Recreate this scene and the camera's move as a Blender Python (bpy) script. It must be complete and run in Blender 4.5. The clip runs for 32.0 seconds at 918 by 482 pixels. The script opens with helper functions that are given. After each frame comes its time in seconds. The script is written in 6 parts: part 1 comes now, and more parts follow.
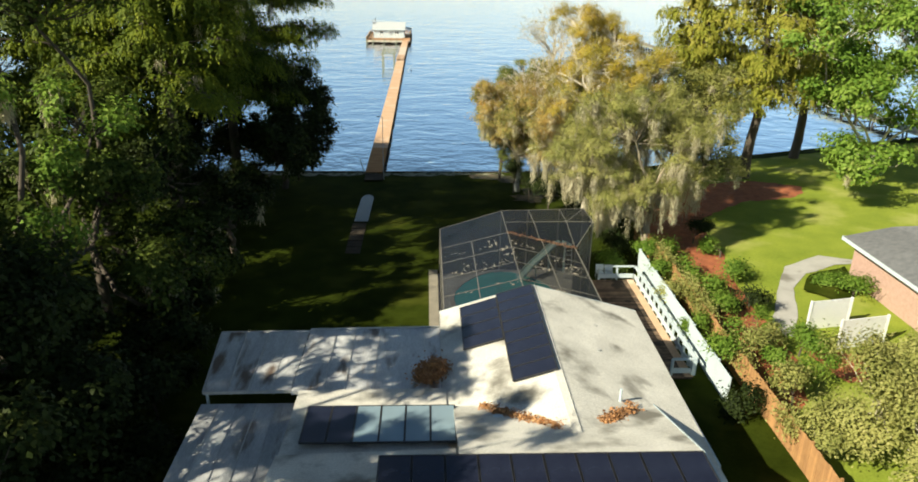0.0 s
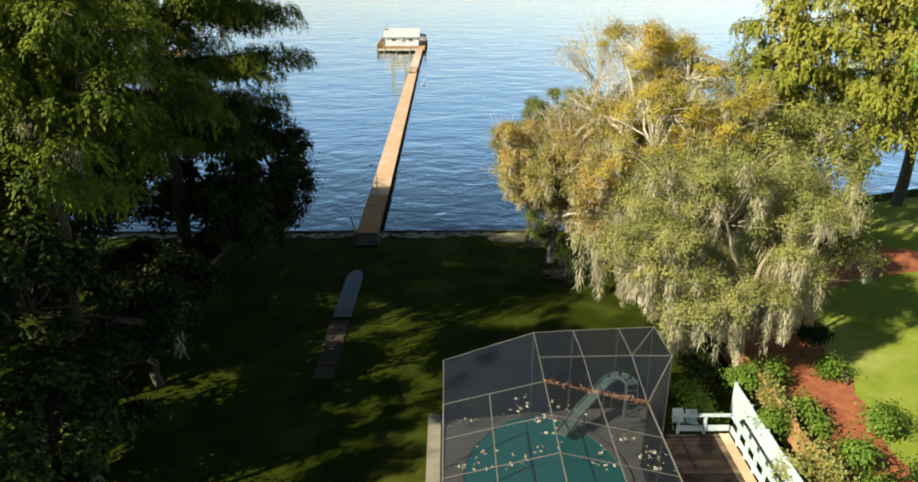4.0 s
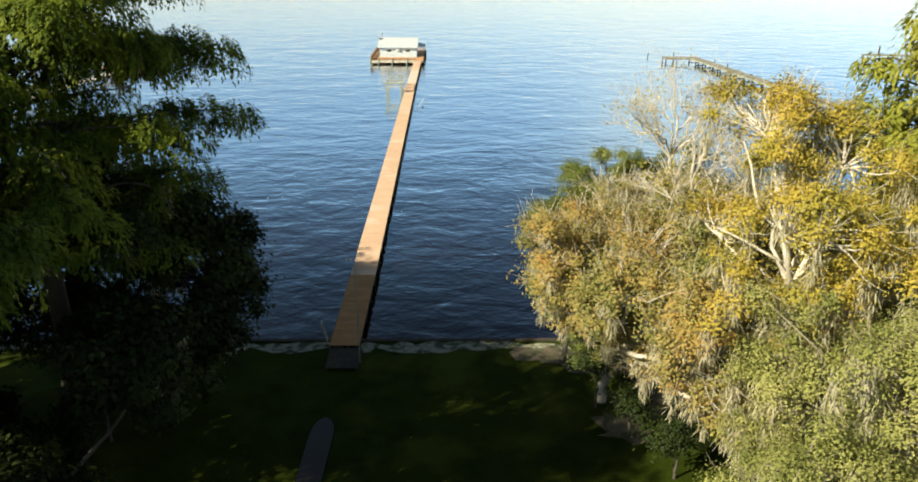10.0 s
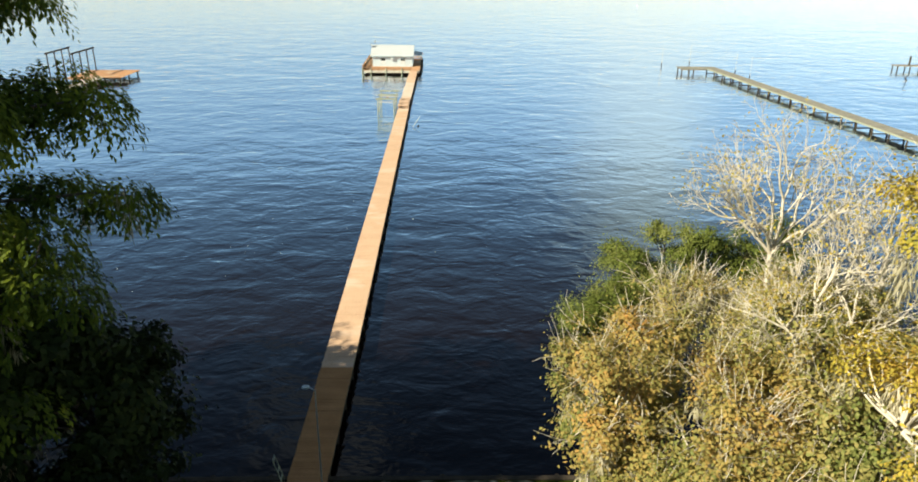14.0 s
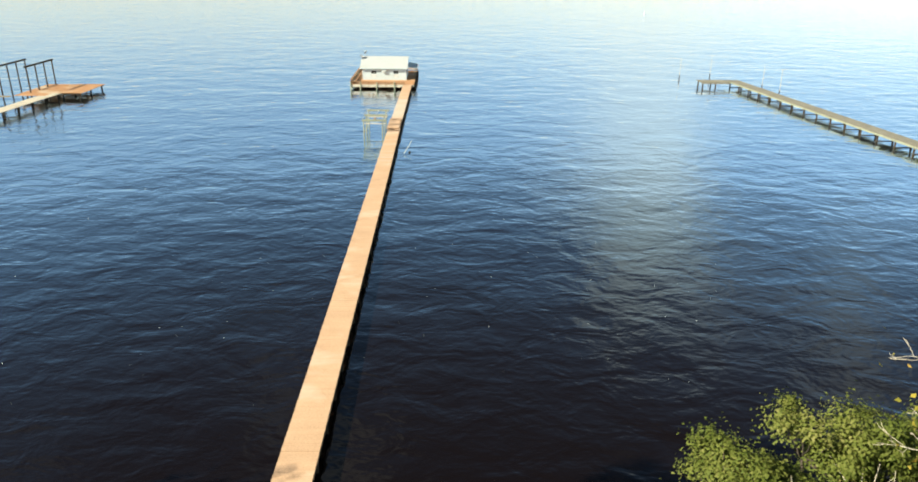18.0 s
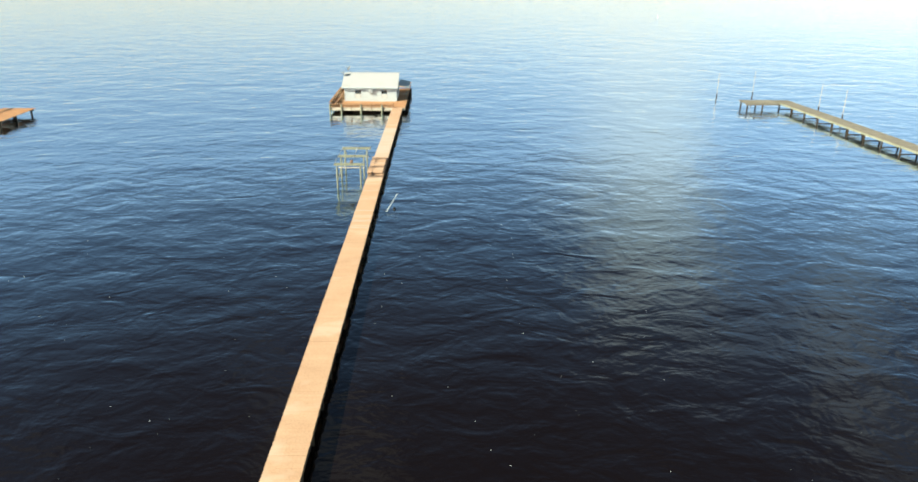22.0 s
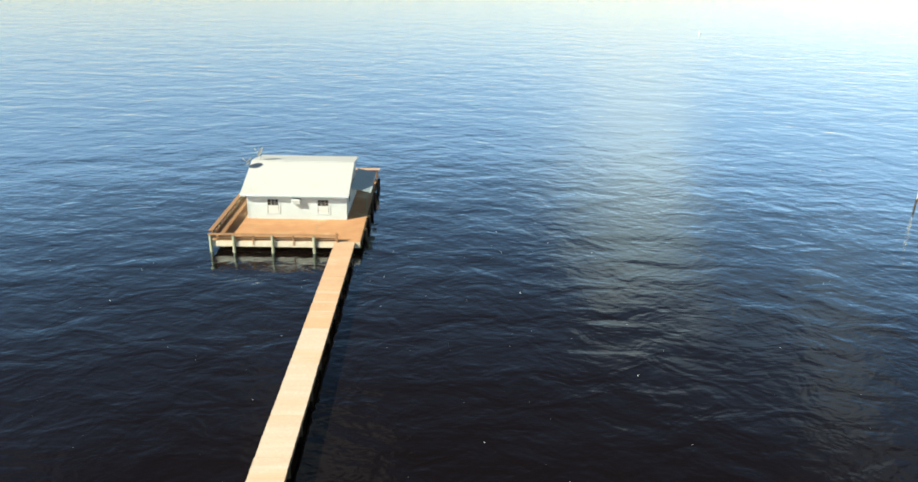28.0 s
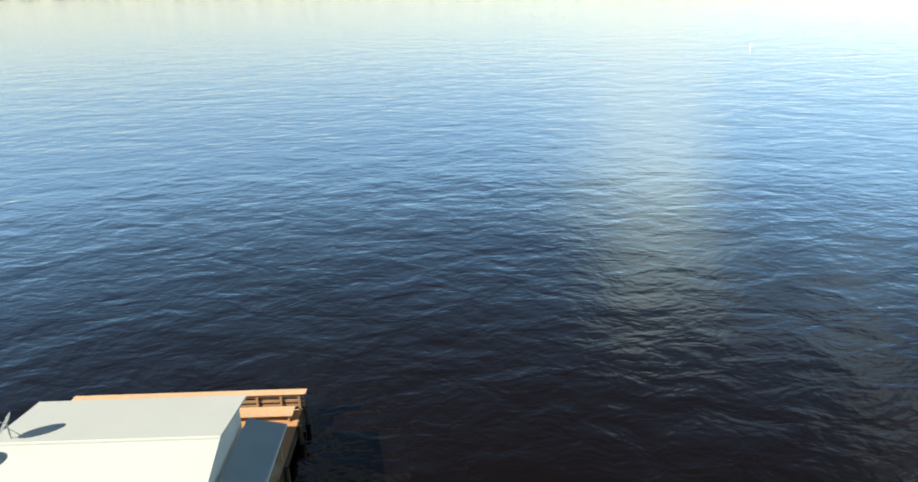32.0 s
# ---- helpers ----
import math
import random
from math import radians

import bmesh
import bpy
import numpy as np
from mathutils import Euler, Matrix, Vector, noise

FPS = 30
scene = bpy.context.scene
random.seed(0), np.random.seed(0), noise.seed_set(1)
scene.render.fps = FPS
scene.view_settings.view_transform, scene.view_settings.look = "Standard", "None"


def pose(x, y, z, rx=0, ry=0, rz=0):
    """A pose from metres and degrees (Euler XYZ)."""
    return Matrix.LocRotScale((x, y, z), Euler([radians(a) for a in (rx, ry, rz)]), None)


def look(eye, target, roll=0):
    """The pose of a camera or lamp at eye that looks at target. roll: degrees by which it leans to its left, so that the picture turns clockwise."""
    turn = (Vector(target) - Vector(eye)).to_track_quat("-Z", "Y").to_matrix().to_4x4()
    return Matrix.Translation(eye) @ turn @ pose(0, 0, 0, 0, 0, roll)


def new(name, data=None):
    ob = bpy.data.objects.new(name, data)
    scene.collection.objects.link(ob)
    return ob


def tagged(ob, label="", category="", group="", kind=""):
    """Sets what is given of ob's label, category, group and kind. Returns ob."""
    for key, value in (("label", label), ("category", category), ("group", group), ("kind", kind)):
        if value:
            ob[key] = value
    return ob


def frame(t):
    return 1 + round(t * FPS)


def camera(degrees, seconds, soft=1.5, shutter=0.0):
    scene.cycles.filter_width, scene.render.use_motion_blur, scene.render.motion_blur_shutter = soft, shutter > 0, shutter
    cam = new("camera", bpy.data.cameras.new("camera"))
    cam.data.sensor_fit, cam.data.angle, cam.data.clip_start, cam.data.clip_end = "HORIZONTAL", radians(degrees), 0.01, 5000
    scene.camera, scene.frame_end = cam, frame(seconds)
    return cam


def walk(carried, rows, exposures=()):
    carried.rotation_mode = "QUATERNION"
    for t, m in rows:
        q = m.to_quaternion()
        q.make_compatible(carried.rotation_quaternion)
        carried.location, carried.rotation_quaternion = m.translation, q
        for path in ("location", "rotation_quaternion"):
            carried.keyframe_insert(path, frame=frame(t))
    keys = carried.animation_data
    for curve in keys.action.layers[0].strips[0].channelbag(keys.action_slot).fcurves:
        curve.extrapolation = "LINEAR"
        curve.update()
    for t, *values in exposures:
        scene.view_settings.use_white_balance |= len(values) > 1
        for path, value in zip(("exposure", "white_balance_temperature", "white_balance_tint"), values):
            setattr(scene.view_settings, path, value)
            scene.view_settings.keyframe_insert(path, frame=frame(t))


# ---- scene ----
cam = camera(64.4, 32.0, soft=1.8)
PATH = [
    (0, (5.458, -74.506, 23.161), (5.547, -72.652, 22.417), 1.0),
    (0.5, (5.541, -72.16, 23.163), (5.616, -70.305, 22.42), 1.0),
    (1, (5.685, -69.876, 23.247), (5.743, -68.021, 22.503), 1.0),
    (1.5, (5.863, -67.631, 23.269), (5.907, -65.775, 22.525), 1.0),
    (2, (5.905, -65.422, 23.362), (5.946, -63.567, 22.616), 1.2),
    (2.5, (5.941, -63.18, 23.454), (5.983, -61.327, 22.702), 1.3),
    (4.5, (6.778, -54.705, 23.212), (6.804, -52.85, 22.465), -0.1),
    (5, (6.697, -52.394, 23.207), (6.725, -50.539, 22.462), -0.0),
    (5.5, (6.481, -50.063, 23.276), (6.515, -48.207, 22.532), 0.1),
    (6, (6.353, -47.724, 23.361), (6.389, -45.867, 22.618), 0.2),
    (6.5, (6.097, -45.594, 23.361), (6.142, -43.736, 22.622), 0.4),
    (7, (6.134, -43.774, 23.459), (6.173, -41.916, 22.718), 0.6),
    (7.5, (6.071, -42.468, 23.573), (6.111, -40.611, 22.83), 0.5),
    (8, (6.103, -41.614, 23.59), (6.141, -39.756, 22.85), 0.4),
    (8.5, (6.09, -41.084, 23.529), (6.129, -39.225, 22.792), 0.4),
    (9, (6.097, -40.605, 23.569), (6.135, -38.748, 22.826), 0.4),
    (9.5, (6.21, -40.037, 23.61), (6.24, -38.182, 22.862), 0.3),
    (10, (6.09, -39.114, 23.623), (6.125, -37.261, 22.873), 0.4),
    (10.5, (6.094, -37.832, 23.569), (6.128, -35.979, 22.818), 0.4),
    (11, (6.036, -36.312, 23.517), (6.074, -34.457, 22.768), 0.5),
    (11.5, (6.041, -34.583, 23.485), (6.079, -32.728, 22.738), 0.5),
    (12, (6.077, -32.869, 23.514), (6.115, -31.014, 22.765), 0.5),
    (12.5, (6.148, -31.24, 23.495), (6.185, -29.385, 22.749), 0.3),
    (13, (6.161, -29.591, 23.519), (6.2, -27.736, 22.772), 0.5),
    (13.5, (6.167, -28.081, 23.541), (6.205, -26.225, 22.795), 0.4),
    (14, (6.071, -26.452, 23.545), (6.112, -24.597, 22.797), 0.6),
    (14.5, (6.05, -24.76, 23.606), (6.092, -22.905, 22.858), 0.6),
    (15, (6.336, -23.189, 23.618), (6.375, -21.335, 22.87), 0.6),
    (15.5, (6.451, -21.583, 23.601), (6.49, -19.729, 22.854), 0.6),
    (17.5, (6.622, -14.203, 22.975), (6.663, -12.344, 22.238), 0.6),
    (18, (6.667, -12.156, 22.883), (6.707, -10.297, 22.148), 0.6),
    (18.5, (6.71, -9.972, 22.836), (6.751, -8.112, 22.101), 0.6),
    (19, (6.773, -7.66, 22.8), (6.815, -5.8, 22.066), 0.7),
    (19.5, (6.797, -5.213, 22.797), (6.838, -3.353, 22.062), 0.6),
    (20, (6.927, -2.714, 22.764), (6.968, -0.854, 22.03), 0.6),
    (20.5, (6.847, 0.002, 22.749), (6.888, 1.862, 22.015), 0.6),
    (21, (7.007, 2.882, 22.68), (7.046, 4.742, 21.947), 0.6),
    (21.5, (7.04, 6.154, 22.639), (7.08, 8.014, 21.906), 0.6),
    (22, (7.097, 9.736, 22.499), (7.136, 11.596, 21.765), 0.5),
    (22.5, (7.154, 13.723, 22.48), (7.194, 15.583, 21.744), 0.5),
    (23, (7.095, 17.789, 22.539), (7.14, 19.646, 21.8), 0.8),
    (23.5, (7.215, 22.035, 22.477), (7.257, 23.892, 21.736), 0.6),
    (24, (7.237, 26.658, 22.463), (7.28, 28.514, 21.719), 0.8),
    (24.5, (7.211, 31.27, 22.294), (7.255, 33.128, 21.554), 0.8),
    (26.5, (6.997, 50.84, 22.191), (7.053, 52.698, 21.451), 1.5),
    (27, (6.993, 55.782, 22.064), (7.052, 57.64, 21.325), 1.5),
    (27.5, (6.915, 60.827, 21.821), (6.978, 62.686, 21.086), 1.4),
    (28, (6.789, 66.02, 21.581), (6.857, 67.88, 20.848), 1.6),
    (28.5, (6.489, 70.737, 21.332), (6.571, 72.6, 20.609), 1.6),
    (29, (6.483, 75.344, 21.187), (6.572, 77.21, 20.473), 1.5),
    (29.5, (6.862, 80.215, 21.169), (6.94, 82.082, 20.458), 1.3),
    (30, (7.417, 84.948, 21.277), (7.476, 86.814, 20.557), 0.7),
    (30.5, (7.436, 89.192, 21.214), (7.494, 91.056, 20.493), 0.6),
    (31, (7.32, 93.639, 20.978), (7.385, 95.505, 20.262), 0.4),
    (31.5, (7.725, 98.669, 20.853), (7.79, 100.538, 20.143), -1.0),
    (32, (8.732, 103.068, 20.773), (8.748, 104.945, 20.083), -1.6),
]
walk(cam, [(t, look(e, g, r)) for t, e, g, r in PATH], [(0, 0.85, 7100, 4), (32, 0.85, 7100, 4)])

# world, sun, exposure
SUN_TO = Vector((-1.2, -0.75, 1.0)).normalized()
world = bpy.data.worlds.new("sky")
scene.world = world
world.use_nodes = True
wn = world.node_tree
sky = wn.nodes.new("ShaderNodeTexSky")
sky.sky_type = "NISHITA"
sky.sun_disc = False
sky.sun_elevation = math.asin(SUN_TO.z)
sky.sun_rotation = math.atan2(SUN_TO.x, SUN_TO.y)
sky.altitude = 0
sky.air_density = 1.0
sky.dust_density = 0.0
sky.ozone_density = 2.5
# soft noise clouds, none overhead, offset so one brightens water beside the dock
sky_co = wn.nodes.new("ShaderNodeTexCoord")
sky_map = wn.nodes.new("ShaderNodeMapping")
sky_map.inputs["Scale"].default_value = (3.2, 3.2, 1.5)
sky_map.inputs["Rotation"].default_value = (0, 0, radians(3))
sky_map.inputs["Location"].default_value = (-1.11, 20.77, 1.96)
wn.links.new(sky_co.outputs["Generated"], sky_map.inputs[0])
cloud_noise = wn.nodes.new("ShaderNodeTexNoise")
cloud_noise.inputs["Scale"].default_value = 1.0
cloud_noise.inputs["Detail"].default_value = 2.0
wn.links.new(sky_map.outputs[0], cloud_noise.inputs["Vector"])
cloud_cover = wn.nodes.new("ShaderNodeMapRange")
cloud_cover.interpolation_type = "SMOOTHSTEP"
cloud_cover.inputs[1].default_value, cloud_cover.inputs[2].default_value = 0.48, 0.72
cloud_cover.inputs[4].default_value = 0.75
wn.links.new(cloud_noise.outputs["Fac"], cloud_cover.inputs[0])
sky_up = wn.nodes.new("ShaderNodeSeparateXYZ")
wn.links.new(sky_co.outputs["Generated"], sky_up.inputs[0])
# sky tone: cool near the horizon, dimmed overhead to deepen the shade
sky_tone = wn.nodes.new("ShaderNodeValToRGB")
sky_tone.color_ramp.elements[0].position, sky_tone.color_ramp.elements[0].color = 0.0, (0.86, 0.87, 0.925, 1)
sky_tone.color_ramp.elements[1].position, sky_tone.color_ramp.elements[1].color = 0.62, (0.38, 0.385, 0.39, 1)
mid_sky = sky_tone.color_ramp.elements.new(0.3)
mid_sky.color = (0.8, 0.78, 0.735, 1)
wn.links.new(sky_up.outputs["Z"], sky_tone.inputs[0])
tone_mix = wn.nodes.new("ShaderNodeMix")
tone_mix.data_type, tone_mix.blend_type = "RGBA", "MULTIPLY"
tone_mix.inputs[0].default_value = 1.0
wn.links.new(sky_tone.outputs[0], tone_mix.inputs[7])
wn.links.new(sky.outputs[0], tone_mix.inputs[6])
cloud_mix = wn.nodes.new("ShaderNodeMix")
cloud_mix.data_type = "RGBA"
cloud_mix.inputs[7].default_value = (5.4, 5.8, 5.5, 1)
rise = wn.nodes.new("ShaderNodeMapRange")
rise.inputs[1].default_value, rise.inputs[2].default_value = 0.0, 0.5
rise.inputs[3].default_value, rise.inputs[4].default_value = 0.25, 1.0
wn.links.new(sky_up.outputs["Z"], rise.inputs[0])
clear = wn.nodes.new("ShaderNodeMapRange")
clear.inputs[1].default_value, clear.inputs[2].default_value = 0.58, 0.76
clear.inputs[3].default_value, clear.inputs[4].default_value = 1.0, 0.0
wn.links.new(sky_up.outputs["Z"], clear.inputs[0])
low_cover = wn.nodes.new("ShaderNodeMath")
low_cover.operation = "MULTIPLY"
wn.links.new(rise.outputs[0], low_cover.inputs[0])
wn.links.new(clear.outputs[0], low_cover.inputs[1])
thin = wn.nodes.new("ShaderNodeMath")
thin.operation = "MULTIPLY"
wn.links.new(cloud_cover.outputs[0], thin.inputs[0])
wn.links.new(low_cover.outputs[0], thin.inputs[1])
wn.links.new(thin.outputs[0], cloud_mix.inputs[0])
wn.links.new(tone_mix.outputs[2], cloud_mix.inputs[6])
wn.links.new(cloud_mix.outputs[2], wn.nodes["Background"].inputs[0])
wn.nodes["Background"].inputs[1].default_value = 0.094
sun_data = bpy.data.lights.new("sun", "SUN")
sun_data.energy = 5.0
sun_data.angle = radians(0.55)
sun_data.color = (1.0, 0.93, 0.8)
sun = new("sun", sun_data)
sun.matrix_world = look(SUN_TO * 100, (0, 0, 0))


# materials
def mat(name, a, b=None, rough=0.7, metal=0.0, scale=3.0, bump=0.2, fine=40.0, stain=None, stain_scale=0.4, stain_at=0.55,
        island=0.0, obj_random=0.0, stretch=(1, 1, 1), spec=0.5):
    """Two-scale noise between a and b, a large stain colour, fine relief, and a shift in value per piece."""
    b = b or tuple(v * 0.75 for v in a)
    m = bpy.data.materials.new(name)
    m.use_nodes = True
    nt = m.node_tree
    ns, ln = nt.nodes, nt.links
    bs = ns["Principled BSDF"]
    co = ns.new("ShaderNodeTexCoord")
    mp = ns.new("ShaderNodeMapping")
    mp.inputs["Scale"].default_value = stretch
    ln.new(ns.new("ShaderNodeNewGeometry").outputs["Position"] if obj_random else co.outputs["Object"], mp.inputs[0])

    def noise_tex(sc, detail=4.0):
        n = ns.new("ShaderNodeTexNoise")
        n.inputs["Scale"].default_value = sc
        n.inputs["Detail"].default_value = detail
        ln.new(mp.outputs[0], n.inputs["Vector"])
        return n.outputs["Fac"]

    def mix(fac, c1, c2, mode="MIX"):
        x = ns.new("ShaderNodeMix")
        x.data_type, x.blend_type = "RGBA", mode
        for sock, v in ((x.inputs[0], fac), (x.inputs[6], c1), (x.inputs[7], c2)):
            if isinstance(v, (int, float)):
                sock.default_value = v
            elif isinstance(v, tuple):
                sock.default_value = (*v, 1)
            else:
                ln.new(v, sock)
        return x.outputs[2]

    def ramp(v, lo, hi):
        r = ns.new("ShaderNodeMapRange")
        r.inputs[1].default_value, r.inputs[2].default_value = lo, hi
        ln.new(v, r.inputs[0])
        return r.outputs[0]

    n1 = noise_tex(scale)
    col = mix(ramp(n1, 0.3, 0.7), tuple(a), tuple(b))
    n2 = noise_tex(fine, 2.0)
    col = mix(0.35, col, mix(ramp(n2, 0.3, 0.7), (0.55, 0.55, 0.55), (1.3, 1.3, 1.3)), "MULTIPLY")
    if stain:
        col = mix(ramp(noise_tex(stain_scale, 6.0), stain_at, stain_at + 0.12), col, tuple(stain))
    if island or obj_random:
        if obj_random:
            o = ns.new("ShaderNodeObjectInfo").outputs["Random"]
        else:
            o = ns.new("ShaderNodeNewGeometry").outputs["Random Per Island"]
        k = island or obj_random
        r = ns.new("ShaderNodeMapRange")
        r.inputs[3].default_value, r.inputs[4].default_value = 1 - k, 1 + k
        ln.new(o, r.inputs[0])
        hs = ns.new("ShaderNodeHueSaturation")
        ln.new(r.outputs[0], hs.inputs["Value"])
        ln.new(col, hs.inputs["Color"])
        col = hs.outputs[0]
    ln.new(col, bs.inputs["Base Color"])
    rr = ns.new("ShaderNodeMapRange")
    rr.inputs[3].default_value, rr.inputs[4].default_value = max(0.02, rough - 0.12), min(1, rough + 0.12)
    ln.new(n2, rr.inputs[0])
    ln.new(rr.outputs[0], bs.inputs["Roughness"])
    bs.inputs["Metallic"].default_value = metal
    bs.inputs["Specular IOR Level"].default_value = spec
    if bump:
        bp = ns.new("ShaderNodeBump")
        bp.inputs["Strength"].default_value = bump
        bp.inputs["Distance"].default_value = 0.02
        ln.new(n2, bp.inputs["Height"])
        ln.new(bp.outputs[0], bs.inputs["Normal"])
    return m


def leaf_mat(name, cols, trans=0.35, own=0.45, patches=0.35):
    """Foliage: colour by leaf, from a ramp of colours, part of the light passing through."""
    m = bpy.data.materials.new(name)
    m.use_nodes = True
    nt = m.node_tree
    ns, ln = nt.nodes, nt.links
    bs = ns["Principled BSDF"]
    geo = ns.new("ShaderNodeNewGeometry")
    rp = ns.new("ShaderNodeValToRGB")
    els = rp.color_ramp.elements
    while len(els) < len(cols):
        els.new(0.5)
    for i, c in enumerate(cols):
        els[i].position = i / max(1, len(cols) - 1)
        els[i].color = (*c, 1)
    co = ns.new("ShaderNodeTexCoord")
    n = ns.new("ShaderNodeTexNoise")
    n.inputs["Scale"].default_value = patches
    n.inputs["Detail"].default_value = 3
    ln.new(co.outputs["Object"], n.inputs["Vector"])
    sp = ns.new("ShaderNodeMapRange")
    sp.inputs[1].default_value, sp.inputs[2].default_value = 0.3, 0.7
    ln.new(n.outputs["Fac"], sp.inputs[0])
    av = ns.new("ShaderNodeMath")
    av.operation = "MULTIPLY_ADD"
    av.inputs[1].default_value = own
    hf = ns.new("ShaderNodeMath")
    hf.operation = "MULTIPLY"
    hf.inputs[1].default_value = 1 - own
    ln.new(sp.outputs[0], hf.inputs[0])
    ln.new(geo.outputs["Random Per Island"], av.inputs[0])
    ln.new(hf.outputs[0], av.inputs[2])
    ln.new(av.outputs[0], rp.inputs[0])
    ln.new(rp.outputs[0], bs.inputs["Base Color"])
    bs.inputs["Roughness"].default_value = 0.55
    bs.inputs["Specular IOR Level"].default_value = 0.1
    tr = ns.new("ShaderNodeBsdfTranslucent")
    ln.new(rp.outputs[0], tr.inputs[0])
    mx = ns.new("ShaderNodeMixShader")
    mx.inputs[0].default_value = trans
    ln.new(bs.outputs[0], mx.inputs[1])
    ln.new(tr.outputs[0], mx.inputs[2])
    ln.new(mx.outputs[0], ns["Material Output"].inputs[0])
    return m


def water_mat(name, deep, ripple=1.0, rough=0.06):
    m = bpy.data.materials.new(name)
    m.use_nodes = True
    nt = m.node_tree
    ns, ln = nt.nodes, nt.links
    bs = ns["Principled BSDF"]
    bs.inputs["Base Color"].default_value = (*deep, 1)
    bs.inputs["Roughness"].default_value = rough
    bs.inputs["IOR"].default_value = 1.33
    co = ns.new("ShaderNodeTexCoord")
    prev = None
    for sc, sx, ang, dist, detail in ((0.14, 0.7, 14, 0.16, 2), (0.42, 0.7, -12, 0.1, 3), (1.1, 0.75, 20, 0.03, 2), (2.6, 0.7, 5, 0.005, 2)):
        mp = ns.new("ShaderNodeMapping")
        mp.inputs["Rotation"].default_value = (0, 0, radians(ang))
        mp.inputs["Scale"].default_value = (sx, 1, 1)
        ln.new(co.outputs["Object"], mp.inputs[0])
        n = ns.new("ShaderNodeTexNoise")
        n.inputs["Scale"].default_value = sc
        n.inputs["Detail"].default_value = detail
        n.inputs["Distortion"].default_value = 0.6
        ln.new(mp.outputs[0], n.inputs["Vector"])
        bp = ns.new("ShaderNodeBump")
        bp.inputs["Strength"].default_value = 1.0
        bp.inputs["Distance"].default_value = dist * ripple
        ln.new(n.outputs["Fac"], bp.inputs["Height"])
        if prev:
            ln.new(prev, bp.inputs["Normal"])
        prev = bp.outputs[0]
    bs.inputs["Specular IOR Level"].default_value = 0.0
    bs.inputs["Roughness"].default_value = 0.6
    gl = ns.new("ShaderNodeBsdfGlossy")
    gl.inputs["Roughness"].default_value = rough
    tint = ns.new("ShaderNodeValToRGB")
    tint.color_ramp.elements[0].position, tint.color_ramp.elements[0].color = 0.12, (0.7, 0.86, 0.98, 1)
    tint.color_ramp.elements[1].position, tint.color_ramp.elements[1].color = 0.6, (0.95, 0.935, 1.0, 1)
    low = tint.color_ramp.elements.new(0.035)
    low.color = (0.86, 0.82, 0.84, 1)
    fr = ns.new("ShaderNodeFresnel")
    fr.inputs["IOR"].default_value = 1.33
    pw = ns.new("ShaderNodeMath")
    pw.operation = "POWER"
    pw.inputs[1].default_value = 1.5
    gn = ns.new("ShaderNodeMath")
    gn.operation, gn.use_clamp = "MULTIPLY", True
    gn.inputs[1].default_value = 9.2
    mx = ns.new("ShaderNodeMixShader")
    ln.new(fr.outputs[0], pw.inputs[0])
    ln.new(fr.outputs[0], tint.inputs[0])
    ln.new(tint.outputs[0], gl.inputs["Color"])
    ln.new(pw.outputs[0], gn.inputs[0])
    mn = ns.new("ShaderNodeMath")
    mn.operation = "MINIMUM"
    mn.inputs[1].default_value = 1.0
    ln.new(gn.outputs[0], mn.inputs[0])
    ln.new(mn.outputs[0], mx.inputs[0])
    ln.new(bs.outputs[0], mx.inputs[1])
    ln.new(gl.outputs[0], mx.inputs[2])
    for sh in (bs, gl, fr):
        ln.new(prev, sh.inputs["Normal"])
    ln.new(mx.outputs[0], ns["Material Output"].inputs[0])
    return m


def glass_mat(name):
    m = bpy.data.materials.new(name)
    m.use_nodes = True
    bs = m.node_tree.nodes["Principled BSDF"]
    bs.inputs["Base Color"].default_value = (0.03, 0.035, 0.04, 1)
    bs.inputs["Roughness"].default_value = 0.05
    bs.inputs["Specular IOR Level"].default_value = 0.8
    return m


def screen_mat(name, see=0.42):
    """Dark insect mesh: part of the light passes straight through."""
    m = bpy.data.materials.new(name)
    m.use_nodes = True
    nt = m.node_tree
    ns, ln = nt.nodes, nt.links
    bs = ns["Principled BSDF"]
    bs.inputs["Base Color"].default_value = (0.012, 0.015, 0.022, 1)
    bs.inputs["Roughness"].default_value = 0.45
    tp = ns.new("ShaderNodeBsdfTransparent")
    mx = ns.new("ShaderNodeMixShader")
    mx.inputs[0].default_value = see
    ln.new(bs.outputs[0], mx.inputs[1])
    ln.new(tp.outputs[0], mx.inputs[2])
    ln.new(mx.outputs[0], ns["Material Output"].inputs[0])
    return m


WATER = water_mat("river_water", (0.0052, 0.0033, 0.003))
POOL = water_mat("pool_water", (0.03, 0.42, 0.43), 0.15)
# tree shade is darkened into the first grass; the second is its sunlit version
GRASS = mat("shade_dark_grass", (0.034, 0.048, 0.006), (0.018, 0.027, 0.003), 0.9, scale=0.6, bump=0.8, fine=9, spec=0.02, stain=(0.055, 0.066, 0.01), stain_scale=0.25, stain_at=0.55)
LAWN2 = mat("sunlit_grass", (0.25, 0.3, 0.045), (0.18, 0.235, 0.033), 0.9, scale=0.5, bump=0.8, fine=9, spec=0.05, stain=(0.32, 0.34, 0.09), stain_scale=0.2, stain_at=0.55)
